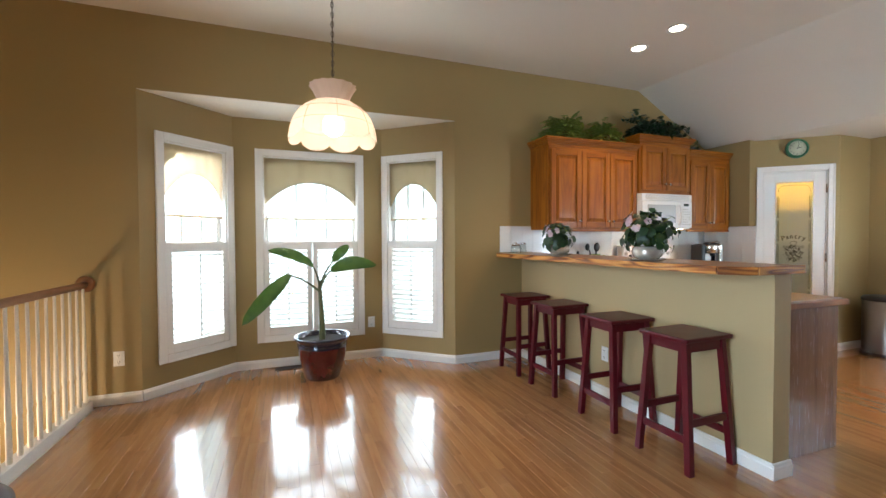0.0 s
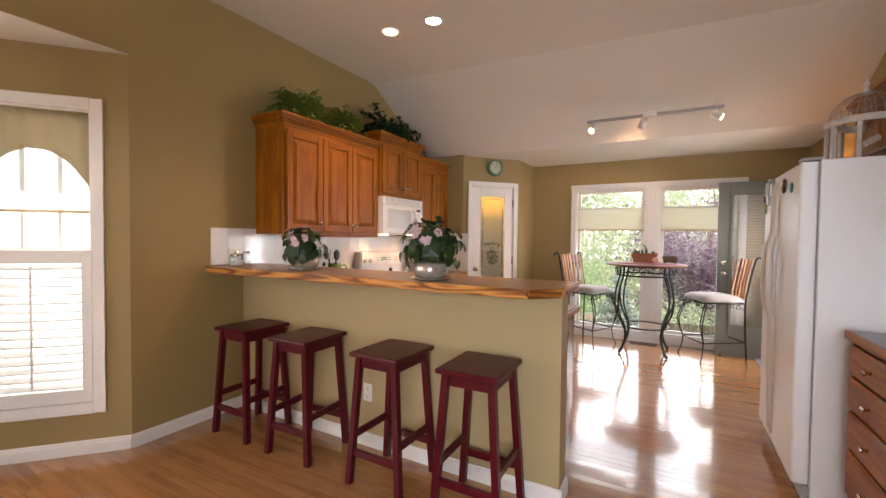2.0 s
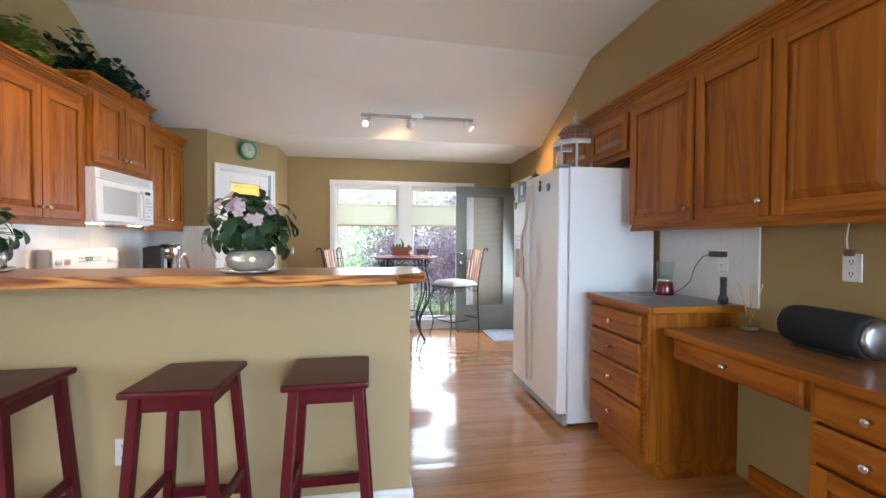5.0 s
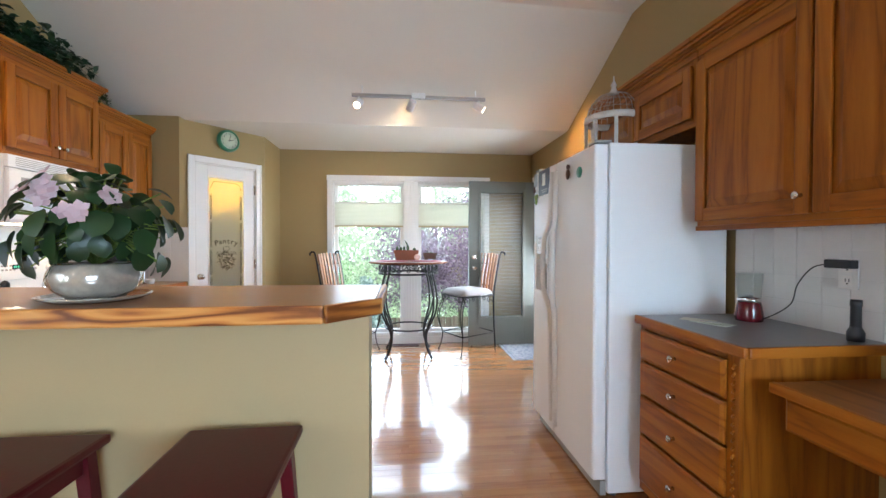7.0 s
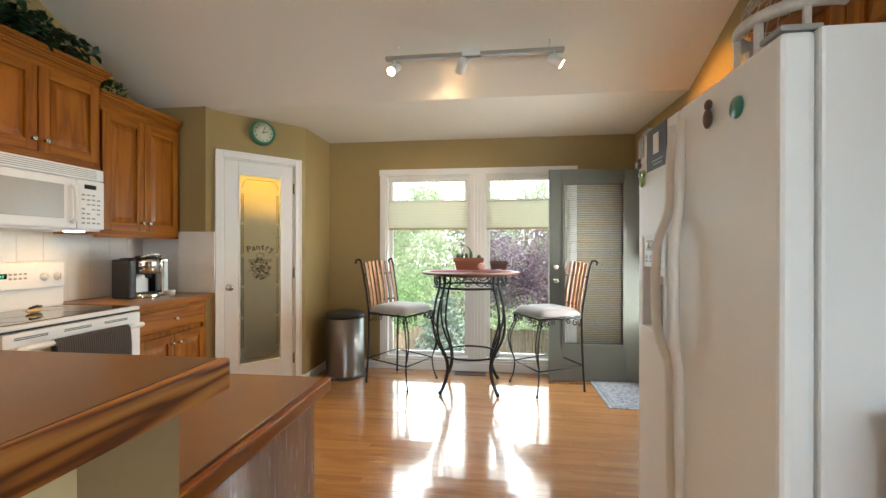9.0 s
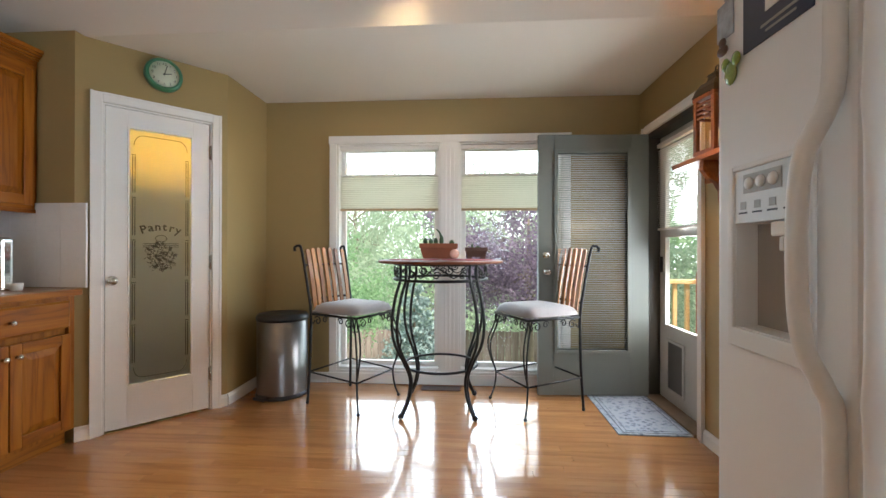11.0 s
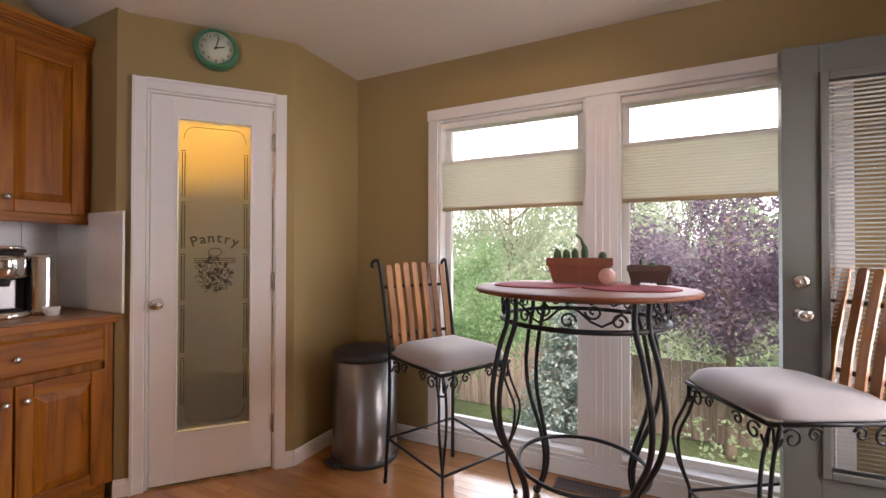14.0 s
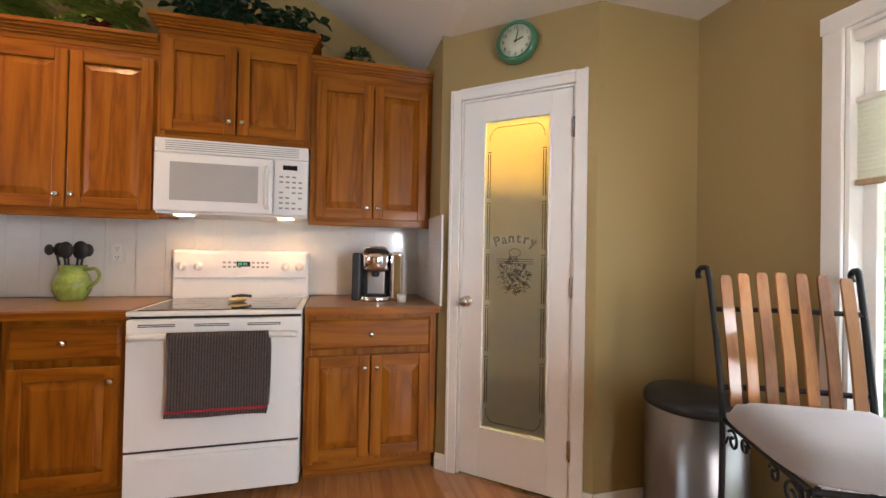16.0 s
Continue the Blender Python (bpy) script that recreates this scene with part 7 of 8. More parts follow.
part("small_writing", boxes((-0.03, 0.13, -0.0192, -0.0182, 0.028, 0.036)), grey_plastic, th)
part("motif", tube(spiral((-0.10, -0.0188, 0.032), (1, 0, 0), (0, 0, 1), 0.022, 2.2, 24), 0.0022, 5), black_plastic, th)


# ---- birdcage lantern on the refrigerator ----
def birdcage():
    th = thing("birdcage", (4.20, -0.68, 1.7755), "white wooden birdcage lantern on the refrigerator", "birdcage")
    r = 0.165
    old_white = surf("distressed_white_wood", (0.56, 0.54, 0.51), 0.7, vary=0.2, scale=18, fine=120, bump=0.3)
    part("base", lathe([(0, 0), (r + 0.02, 0), (r + 0.02, 0.02), (r + 0.008, 0.028), (0, 0.028)], 8), old_white, th)
    part("band", lathe([(r - 0.012, 0.265), (r + 0.010, 0.262), (r + 0.016, 0.275), (r + 0.012, 0.300), (r - 0.012, 0.300), (r - 0.012, 0.265)], 32), old_white, th)
    for k in range(8):
        a = 2 * math.pi * (k + 0.5) / 8
        part("post", boxes((r - 0.012, r + 0.010, -0.010, 0.010, 0.0285, 0.264), bevel=0.002, m=pose(0, 0, 0, 0, 0, math.degrees(a))), old_white, th)
    bm = bmesh.new()
    for k in range(26):
        a = 2 * math.pi * k / 26
        tube([(q * math.cos(a), q * math.sin(a), z) for q, z in ((r - 0.002, 0.30), (r - 0.016, 0.36), (r - 0.055, 0.415), (0.06, 0.445), (0.01, 0.455))], 0.0016, 5, bm)
    for q, z in ((r - 0.010, 0.335), (r - 0.03, 0.385), (0.095, 0.43)):
        tube([(q * math.cos(i * 0.2618), q * math.sin(i * 0.2618), z) for i in range(25)], 0.0016, 5, bm)
    part("wire_dome", bm, steel, th, "fine wire dome")
    part("finial", lathe([(0, 0.45), (0.028, 0.45), (0.02, 0.47), (0.012, 0.49), (0.020, 0.505), (0.006, 0.53), (0.004, 0.56), (0, 0.565)], 18), old_white, th)


birdcage()

# ---- small things on the desk and drawer unit ----
ruby = surf("ruby_plastic", (0.11, 0.004, 0.011), 0.2, vary=0.1, coat=0.6)
th = thing("blender", (3.37, -0.88, 0.936), "small red blender with a clear cup", "blender")
part("base", lathe([(0, 0), (0.052, 0), (0.055, 0.02), (0.046, 0.075), (0.042, 0.085), (0, 0.085)], 28), ruby, th)
part("collar", lathe([(0.040, 0.0855), (0.046, 0.086), (0.046, 0.10), (0.040, 0.10)], 24), chrome, th)
part("cup", lathe([(0.040, 0.1005), (0.044, 0.105), (0.052, 0.21), (0.050, 0.21), (0.042, 0.108), (0.0, 0.104)], 24), clear_glass, th)
part("blade", boxes((-0.018, 0.018, -0.004, 0.004, 0.108, 0.112), (-0.004, 0.004, -0.018, 0.018, 0.1125, 0.116)), steel, th)
th = thing("charger", (3.09, SY + 0.012, 1.20), "black plug-in charger with a looping cord", "charger")
part("plug", boxes((-0.06, 0.035, 0.012, 0.05, -0.014, 0.018), bevel=0.004), black_plastic, th)
part("cord", tube(smooth_line([(0.035, 0.03, 0.0), (0.09, 0.04, -0.02), (0.13, 0.06, -0.09), (0.13, 0.09, -0.17), (0.20, 0.12, -0.235), (0.28, 0.14, -0.270), (0.20, 0.18, -0.272), (0.30, 0.20, -0.272)], 8), 0.0025, 6), black_plastic, th, "thin black cord")
th = thing("flashlight", (2.975, -0.93, 0.936), "black flashlight standing on its head", "flashlight")
part("head", lathe([(0, 0), (0.024, 0), (0.025, 0.03), (0.016, 0.05)], 20), black_plastic, th)
part("barrel", lathe([(0.016, 0.0501), (0.015, 0.12), (0.017, 0.125), (0.016, 0.145), (0, 0.146)], 18), black_plastic, th)
th = thing("paper_slip", (3.34, -0.66, 0.9355), "folded pale paper slips with a metal key", "paper", 24)
part("sheet", boxes((-0.09, 0.06, -0.045, 0.04, 0.0, 0.0012)), surf("pale_paper", (0.55, 0.58, 0.48), 0.9, vary=0.05), th)
part("sheet", boxes((-0.02, 0.11, -0.06, 0.015, 0.0016, 0.0028), m=pose(0, 0, 0, 0, 0, 14)), surf("cream_paper", (0.62, 0.58, 0.46), 0.9, vary=0.05), th)
part("key", tube(smooth_line([(-0.05, -0.01, 0.006), (-0.01, 0.0, 0.006), (0.03, 0.01, 0.006)]), 0.003, 6), steel, th)
th = thing("reed_diffuser", (2.80, -0.92, 0.829), "square glass reed diffuser with pale sticks", "diffuser")
part("bottle", boxes((-0.03, 0.03, -0.03, 0.03, 0.0, 0.055), bevel=0.006), clear_glass, th)
part("oil", boxes((-0.025, 0.025, -0.025, 0.025, 0.004, 0.02)), surf("clear_oil", (0.5, 0.46, 0.36), 0.1, vary=0.05), th)
part("neck", lathe([(0.012, 0.055), (0.012, 0.075), (0.010, 0.075), (0.010, 0.055)], 14), clear_glass, th)
for a, b in ((0.05, 0.02), (-0.03, 0.03), (0.02, -0.04), (-0.05, -0.02), (0.005, 0.05)):
    part("reed", tube([(0, 0, 0.03), (a, b, 0.235)], 0.0022, 5), pale_wood, th)


def speaker():
    th = thing("speaker", (2.40, -0.885, 0.829), "black rounded tabletop speaker with silver end caps", "speaker", 176)
    n = 22
    fabric = surf("black_speaker_cloth", (0.012, 0.012, 0.013), 0.85, vary=0.2, fine=400, bump=0.5)
    grid = []
    bm = bmesh.new()
    for i in range(17):
        x = -0.165 + 0.33 * i / 16
        k = 1 - 0.10 * (abs(x) / 0.165) ** 6
        grid.append([bm.verts.new((x, (0.085 * math.cos(2 * math.pi * j / n)) * k, 0.086 + 0.086 * math.sin(2 * math.pi * j / n) * k * (1 if math.sin(2 * math.pi * j / n) > -0.6 else 0.98))) for j in range(n)])
    for a, b in zip(grid, grid[1:]):
        for j in range(n):
            bm.faces.new((a[j], a[(j + 1) % n], b[(j + 1) % n], b[j])).smooth = True
    bm.faces.new(grid[0][::-1]); bm.faces.new(grid[-1])
    part("body", bm, fabric, th)
    for s in (-1, 1):
        bm = lathe([(0, 0), (0.072, 0), (0.068, 0.012), (0.05, 0.020), (0, 0.022)], 28)
        bmesh.ops.transform(bm, matrix=pose(s * 0.1655, 0, 0.086, 0, 90 * s, 0), verts=bm.verts)
        part("end_cap", bm, steel, th, "silver bass radiator cap")
    part("foot", boxes((-0.12, 0.12, -0.05, 0.05, -0.0005, 0.012), bevel=0.004), black_plastic, th)


speaker()
th = thing("lamp_cord", (2.43, SY, 1.20), "white cord that hangs from the cabinet into the outlet", "cord")
part("plug", boxes((-0.014, 0.014, 0.010, 0.034, 0.014, 0.042), bevel=0.004), clay_dark, th)
part("cord", tube(smooth_line([(0, 0.03, 0.04), (0.004, 0.03, 0.09), (0.002, 0.02, 0.165)]), 0.003, 6), white_plastic, th)
th = thing("small_bottle", (2.98, 1.58, 1.1325), "small white bottle standing on the bar", "bottle")
part("body", lathe([(0, 0), (0.013, 0), (0.014, 0.03), (0.009, 0.036), (0.008, 0.05), (0, 0.051)], 16), white_plastic, th)

# ---- plants ----
def blade(bm, base, tip, width, droop=0.0, fold=0.15, n=5, twist=None, shape=0.8):
    """One leaf from base to tip: widest in the middle, folded a little along its rib."""
    base, tip = Vector(base), Vector(tip)
    d = tip - base
    side = d.cross(twist or Vector((0, 0, 1)))
    if side.length < 1e-5:
        side = Vector((1, 0, 0))
    side.normalize()
    up = side.cross(d).normalized()
    rows = []
    for i in range(n + 1):
        t = i / n
        w = width * 0.5 * (math.sin(math.pi * min(1, 0.04 + 0.96 * t)) ** shape)
        c = base + d * t + Vector((0, 0, -droop * t * t)) + up * (droop * 0.6 * math.sin(math.pi * t))
        rows.append((bm.verts.new(c - side * w + up * w * fold), bm.verts.new(c), bm.verts.new(c + side * w + up * w * fold)))
    for a, b in zip(rows, rows[1:]):
        bm.faces.new((a[0], a[1], b[1], b[0])).smooth = True
        bm.faces.new((a[1], a[2], b[2], b[1])).smooth = True


banana_leaf = leafy("banana_leaf", (0.015, 0.055, 0.015), (0.13, 0.20, 0.03), 0.28, 0.3)
banana_stem = surf("green_brown_stalk", (0.10, 0.11, 0.04), 0.6, vary=0.3, scale=14, bump=0.3)
dark_leaf = leafy("dark_green_leaf", (0.010, 0.032, 0.010), (0.028, 0.072, 0.02), 0.4, 0.15)
ivy_leaf = leafy("glossy_ivy_leaf", (0.008, 0.028, 0.014), (0.03, 0.075, 0.03), 0.28, 0.1)
fern_leaf = leafy("light_fern_leaf", (0.12, 0.20, 0.035), (0.31, 0.41, 0.085), 0.5, 0.25)
box_leaf = leafy("boxwood_leaf", (0.015, 0.05, 0.012), (0.045, 0.11, 0.03), 0.4, 0.15)
petal = leafy("pale_pink_petal", (0.62, 0.42, 0.46), (0.80, 0.68, 0.71), 0.7, 0.4)


def banana_plant():
    th = thing("banana_plant", (0.885, 3.36, 0), "young banana plant in an oxblood glazed pot", "potted plant")
    r = 0.245
    part("pot", lathe([(0, 0), (0.150, 0), (0.158, 0.012), (0.185, 0.10), (0.212, 0.22), (0.222, 0.29)], 48), pot_red, th, "oxblood red glazed body")
    part("rim", lathe([(0.2225, 0.2902), (0.226, 0.315), (0.218, 0.322), (0.228, 0.332), (0.220, 0.340), (0.232, 0.350), (0.252, 0.372), (0.256, 0.385), (0.250, 0.392), (0.236, 0.388), (0.222, 0.35)], 48), pot_blue, th, "dark blue ribbed rim")
    part("soil", lathe([(0, 0.352), (0.222, 0.350)], 32), soil, th)
    st = part("stem", tube(smooth_line([(0.0, 0, 0.34), (-0.005, 0.0, 0.55), (-0.015, 0.0, 0.75), (-0.02, 0.01, 0.90)]), 0.030, 10, taper=0.014), banana_stem, th)
    leaves = [((-0.02, 0, 0.86), (-0.08, -0.05, 1.04), (-0.46, -0.12, 1.25), 0.13, 0.03), ((-0.02, 0, 0.80), (-0.28, -0.10, 0.97), (-0.66, -0.22, 0.60), 0.16, 0.0), ((-0.01, 0, 0.88), (0.10, -0.03, 1.08), (0.24, -0.06, 1.28), 0.12, 0.02), ((-0.01, 0, 0.85), (0.08, -0.08, 1.00), (0.48, -0.18, 1.13), 0.17, 0.06)]
    for base, mid, tip, w, dr in leaves:
        lf = part("leaf_stalk", tube(smooth_line([base, ((Vector(base) + Vector(mid)) / 2 + Vector((0, 0, 0.02))), mid]), 0.011, 7, taper=0.006), banana_stem, th)
        bm = bmesh.new()
        blade(bm, mid, tip, w * 0.78, droop=dr + 0.03, fold=0.3, n=12, twist=Vector((0.25, -1.0, 0.55)), shape=0.55)
        part("leaf", bm, banana_leaf, lf, "long arching green leaf")


banana_plant()


def violet(x, y, seed, size, label, glassy):
    rr = random.Random(seed)
    th = thing("flowering_plant", (x, y, 1.1325), label, "potted plant", group="flowering plants on the bar")
    part("saucer", lathe([(0, 0), (0.095, 0), (0.115, 0.010), (0.118, 0.014), (0.095, 0.008), (0, 0.006)], 32), glassy, th)
    part("bowl", lathe([(0, 0.0075), (0.060, 0.0075), (0.088, 0.03), (0.096, 0.06), (0.086, 0.088), (0.078, 0.094), (0.074, 0.090), (0.088, 0.06), (0.05, 0.016), (0, 0.014)], 36), glassy, th, "silvery glass bowl")
    part("soil", lathe([(0, 0.080), (0.076, 0.080)], 24), soil, th)
    bm, st, fl = bmesh.new(), bmesh.new(), bmesh.new()
    mid = Vector((0, 0, 0.165 * size + 0.02))
    for k in range(int(190 * size)):
        az, e = rr.uniform(0, 6.283), rr.uniform(-0.75, 1.5)
        d = Vector((math.cos(az) * math.cos(e), math.sin(az) * math.cos(e), math.sin(e)))
        c = mid + Vector((d.x * 1.0, d.y * 1.0, d.z * 0.88)) * size * 0.15 * rr.uniform(0.5, 1.32)
        tube([(0, 0, 0.085), (mid + c) / 2 + Vector((0, 0, 0.01)), c], 0.0022, 4, st)
        down = Vector((rr.uniform(-0.5, 0.5), rr.uniform(-0.5, 0.5), -1.0))
        way = (down - d * down.dot(d) + d * 0.35).normalized()
        s = rr.uniform(0.038, 0.064) * (0.8 + 0.2 * size)
        blade(bm, c - way * s * 0.5, c + way * s * 0.5, s * 1.0, 0.008, 0.14, 5, d + Vector((rr.uniform(-0.3, 0.3), rr.uniform(-0.3, 0.3), rr.uniform(0, 0.4))), 0.5)
    for az, e in ((3.05, 0.62), (3.30, 0.42), (3.5, 0.30), (2.5, 0.75), (3.9, 0.5)):
        d = Vector((math.cos(az) * math.cos(e), math.sin(az) * math.cos(e), math.sin(e)))
        c = mid + d * size * 0.172
        for q in range(3):
            c2 = c + Vector((rr.uniform(-0.008, 0.008), rr.uniform(-0.026, 0.026), rr.uniform(-0.022, 0.022)))
            for p in range(5):
                b = p * 1.2566 + rr.uniform(-0.2, 0.2)
                u = d.cross(Vector((0, 0, 1))).normalized()
                v = d.cross(u).normalized()
                o = (u * math.cos(b) + v * math.sin(b)) * 0.023
                blade(fl, c2, c2 + o + d * 0.006, 0.018, 0.0, 0.1, 3, d, 0.45)
    part("stalk", st, fern_leaf, th)
    part("foliage", bm, dark_leaf, th, "dark rounded leaves")
    part("blossom", fl, petal, th, "pale pink blossoms")


bowl_glass = surf("silvered_glass", (0.50, 0.46, 0.39), 0.14, 0.5, vary=0.25, scale=22, fine=70, bump=0.05, coat=0.6)
violet(2.87, 2.466, 11, 0.80, "pink flowering plant in a silvery glass bowl", bowl_glass)
violet(2.805, 1.43, 5, 0.95, "larger pink flowering plant in a silvery bowl", bowl_glass)


def fern(x, y, z, seed, count, reach, label, pot=True, mt=None, leafw=0.034):
    rr = random.Random(seed)
    th = thing("fern", (x, y, z), label, "potted plant")
    if pot:
        part("pot", lathe([(0, 0), (0.06, 0), (0.085, 0.085), (0.092, 0.09), (0.09, 0.105), (0.08, 0.10), (0.078, 0.08), (0, 0.075)], 24), pot_red, th, "dark red glazed pot")
    bm, st = bmesh.new(), bmesh.new()
    for k in range(count):
        a, e = rr.uniform(0, 6.283), rr.uniform(0.2, 1.15)
        L = reach * rr.uniform(0.6, 1.0)
        d = Vector((math.cos(a) * math.cos(e), math.sin(a) * math.cos(e) * 0.6, math.sin(e)))
        pts = []
        for i in range(7):
            t = i / 6
            pts.append(Vector((0, 0, 0.08)) + d * L * t + Vector((0, 0, -L * 0.75 * t * t * math.cos(e))))
        pts = [Vector((p.x, min(0.13, p.y), max(p.z, 0.018))) if p.y > -0.21 else Vector((p.x, p.y, max(p.z, -0.03))) for p in pts]
        tube(pts, 0.0025, 4, st, taper=0.001)
        for i in range(1, 7):
            for s in (-1, 1):
                sd = d.cross(Vector((0, 0, 1))).normalized() * s
                tipv = pts[i] + sd * rr.uniform(0.035, 0.06) + d * 0.025 + Vector((0, 0, -0.012))
                blade(bm, pts[i], tipv, leafw * rr.uniform(0.7, 1.1), 0.008, 0.15, 3)
        blade(bm, pts[-1], pts[-1] + (pts[-1] - pts[-2]) * 0.9, leafw, 0.005, 0.15, 3)
    part("frond", st, fern_leaf, th)
    part("foliage", bm, mt or fern_leaf, th)


CT = 2.3195
fern(3.40, NY - 0.16, CT, 3, 150, 0.40, "light green fern in a dark red pot on the cabinet")
fern(3.92, NY - 0.17, CT, 8, 90, 0.33, "smaller light green fern in a dark pot on the cabinet")


def ivy():
    rr = random.Random(21)
    th = thing("ivy", (4.66, NY - 0.20, 2.4295), "glossy dark ivy spilling over the tall cabinet", "potted plant")
    part("basket", lathe([(0, 0), (0.10, 0), (0.13, 0.07), (0.125, 0.075), (0.0, 0.065)], 20), clay_dark, th)
    bm, st = bmesh.new(), bmesh.new()
    for k in range(110):
        a = rr.uniform(0, 6.283)
        L = rr.uniform(0.20, 0.46)
        d = Vector((math.cos(a) * 1.0, math.sin(a) * 0.55, rr.uniform(0.15, 0.95)))
        front = d.y < -0.2 or d.x > 0.6
        pts = [Vector((0, 0, 0.06)) + d * L * t + Vector((0, 0, -(0.30 if front else 0.16) * t * t)) for t in [i / 6 for i in range(7)]]
        pts = [Vector((max(-0.38, min(0.42, p.x)), min(0.17, max(p.y, -0.27)), max(p.z, -0.20 if (p.y < -0.235 or p.x > 0.41) else 0.012))) for p in pts]
        tube(pts, 0.002, 4, st)
        for p in pts[1:]:
            for q in range(3):
                o = Vector((rr.uniform(-1, 1), rr.uniform(-1, 0.6), rr.uniform(-0.5, 0.8))).normalized()
                blade(bm, p, p + o * rr.uniform(0.04, 0.07), rr.uniform(0.032, 0.05), 0.01, 0.2, 3, Vector((rr.uniform(-0.5, 0.5), rr.uniform(-0.5, 0.5), 1)))
    part("vine", st, dark_leaf, th)
    part("foliage", bm, ivy_leaf, th)


ivy()


def boxwood():
    rr = random.Random(2)
    th = thing("boxwood_ball", (5.30, NY - 0.17, CT), "small clipped green boxwood ball on the cabinet", "plant")
    part("pot", lathe([(0, 0), (0.045, 0), (0.055, 0.05), (0, 0.048)], 16), clay_dark, th)
    bm = bmesh.new()
    for k in range(420):
        d = Vector((rr.gauss(0, 1), rr.gauss(0, 1), rr.gauss(0, 1))).normalized()
        c = Vector((0, 0, 0.085)) + d * 0.075 * rr.uniform(0.7, 1.08)
        if c.z < 0.004:
            continue
        o = (d + Vector((rr.uniform(-1, 1), rr.uniform(-1, 1), rr.uniform(-1, 1))) * 0.6).normalized()
        blade(bm, c, c + o * 0.024, 0.017, 0.0, 0.15, 2)
    part("foliage", bm, box_leaf, th)


boxwood()
th = thing("plate_ornament", (5.48, NY - 0.10, CT), "pale grey fan-shaped dish leaning on the wall", "dish")
bm = bmesh.new()
c = bm.verts.new((0, 0, 0.0)); arc = [bm.verts.new((0.13 * math.cos(a), 0.03 * math.sin(a), 0.12 * math.sin(a) + 0.001)) for a in [i * math.pi / 16 for i in range(17)]]
for a, b in zip(arc, arc[1:]):
    bm.faces.new((c, a, b))
bmesh.ops.solidify(bm, geom=list(bm.faces), thickness=0.012)
part("dish", bm, surf("pale_grey_ceramic", (0.45, 0.45, 0.43), 0.4, vary=0.1), th)

# ---- outside ----
GZ = -2.9
lawn = surf("spring_lawn", (0.085, 0.13, 0.055), 0.9, vary=0.45, scale=0.6, fine=8, bump=0.6, dist=0.05)
bm = bmesh.new()
n = 40
vs = [[bm.verts.new((-400 + 800 * (i / n), -400 + 800 * (j / n), GZ)) for j in range(n + 1)] for i in range(n + 1)]
for i in range(n):
    for j in range(n):
        bm.faces.new((vs[i][j], vs[i + 1][j], vs[i + 1][j + 1], vs[i][j + 1]))
structure("ground", bm, lawn, "spring green lawn behind the house", "ground")
siding = surf("pale_house_siding", (0.52, 0.49, 0.43), 0.7, vary=0.04)
structure("foundation", boxes((-2.05, EX + 0.10, -4.70, NY + 0.10, GZ - 0.05, -1.71)), siding, "pale siding of the lower storey", "wall")
structure("roof", boxes((-2.4, EX + 0.45, SY - 0.45, NY + 1.0, TOP + 0.01, TOP + 0.16), (-2.4, 1.9, -5.0, SY - 0.452, TOP + 0.01, TOP + 0.16)), siding, "roof slab with wide eaves", "roof")


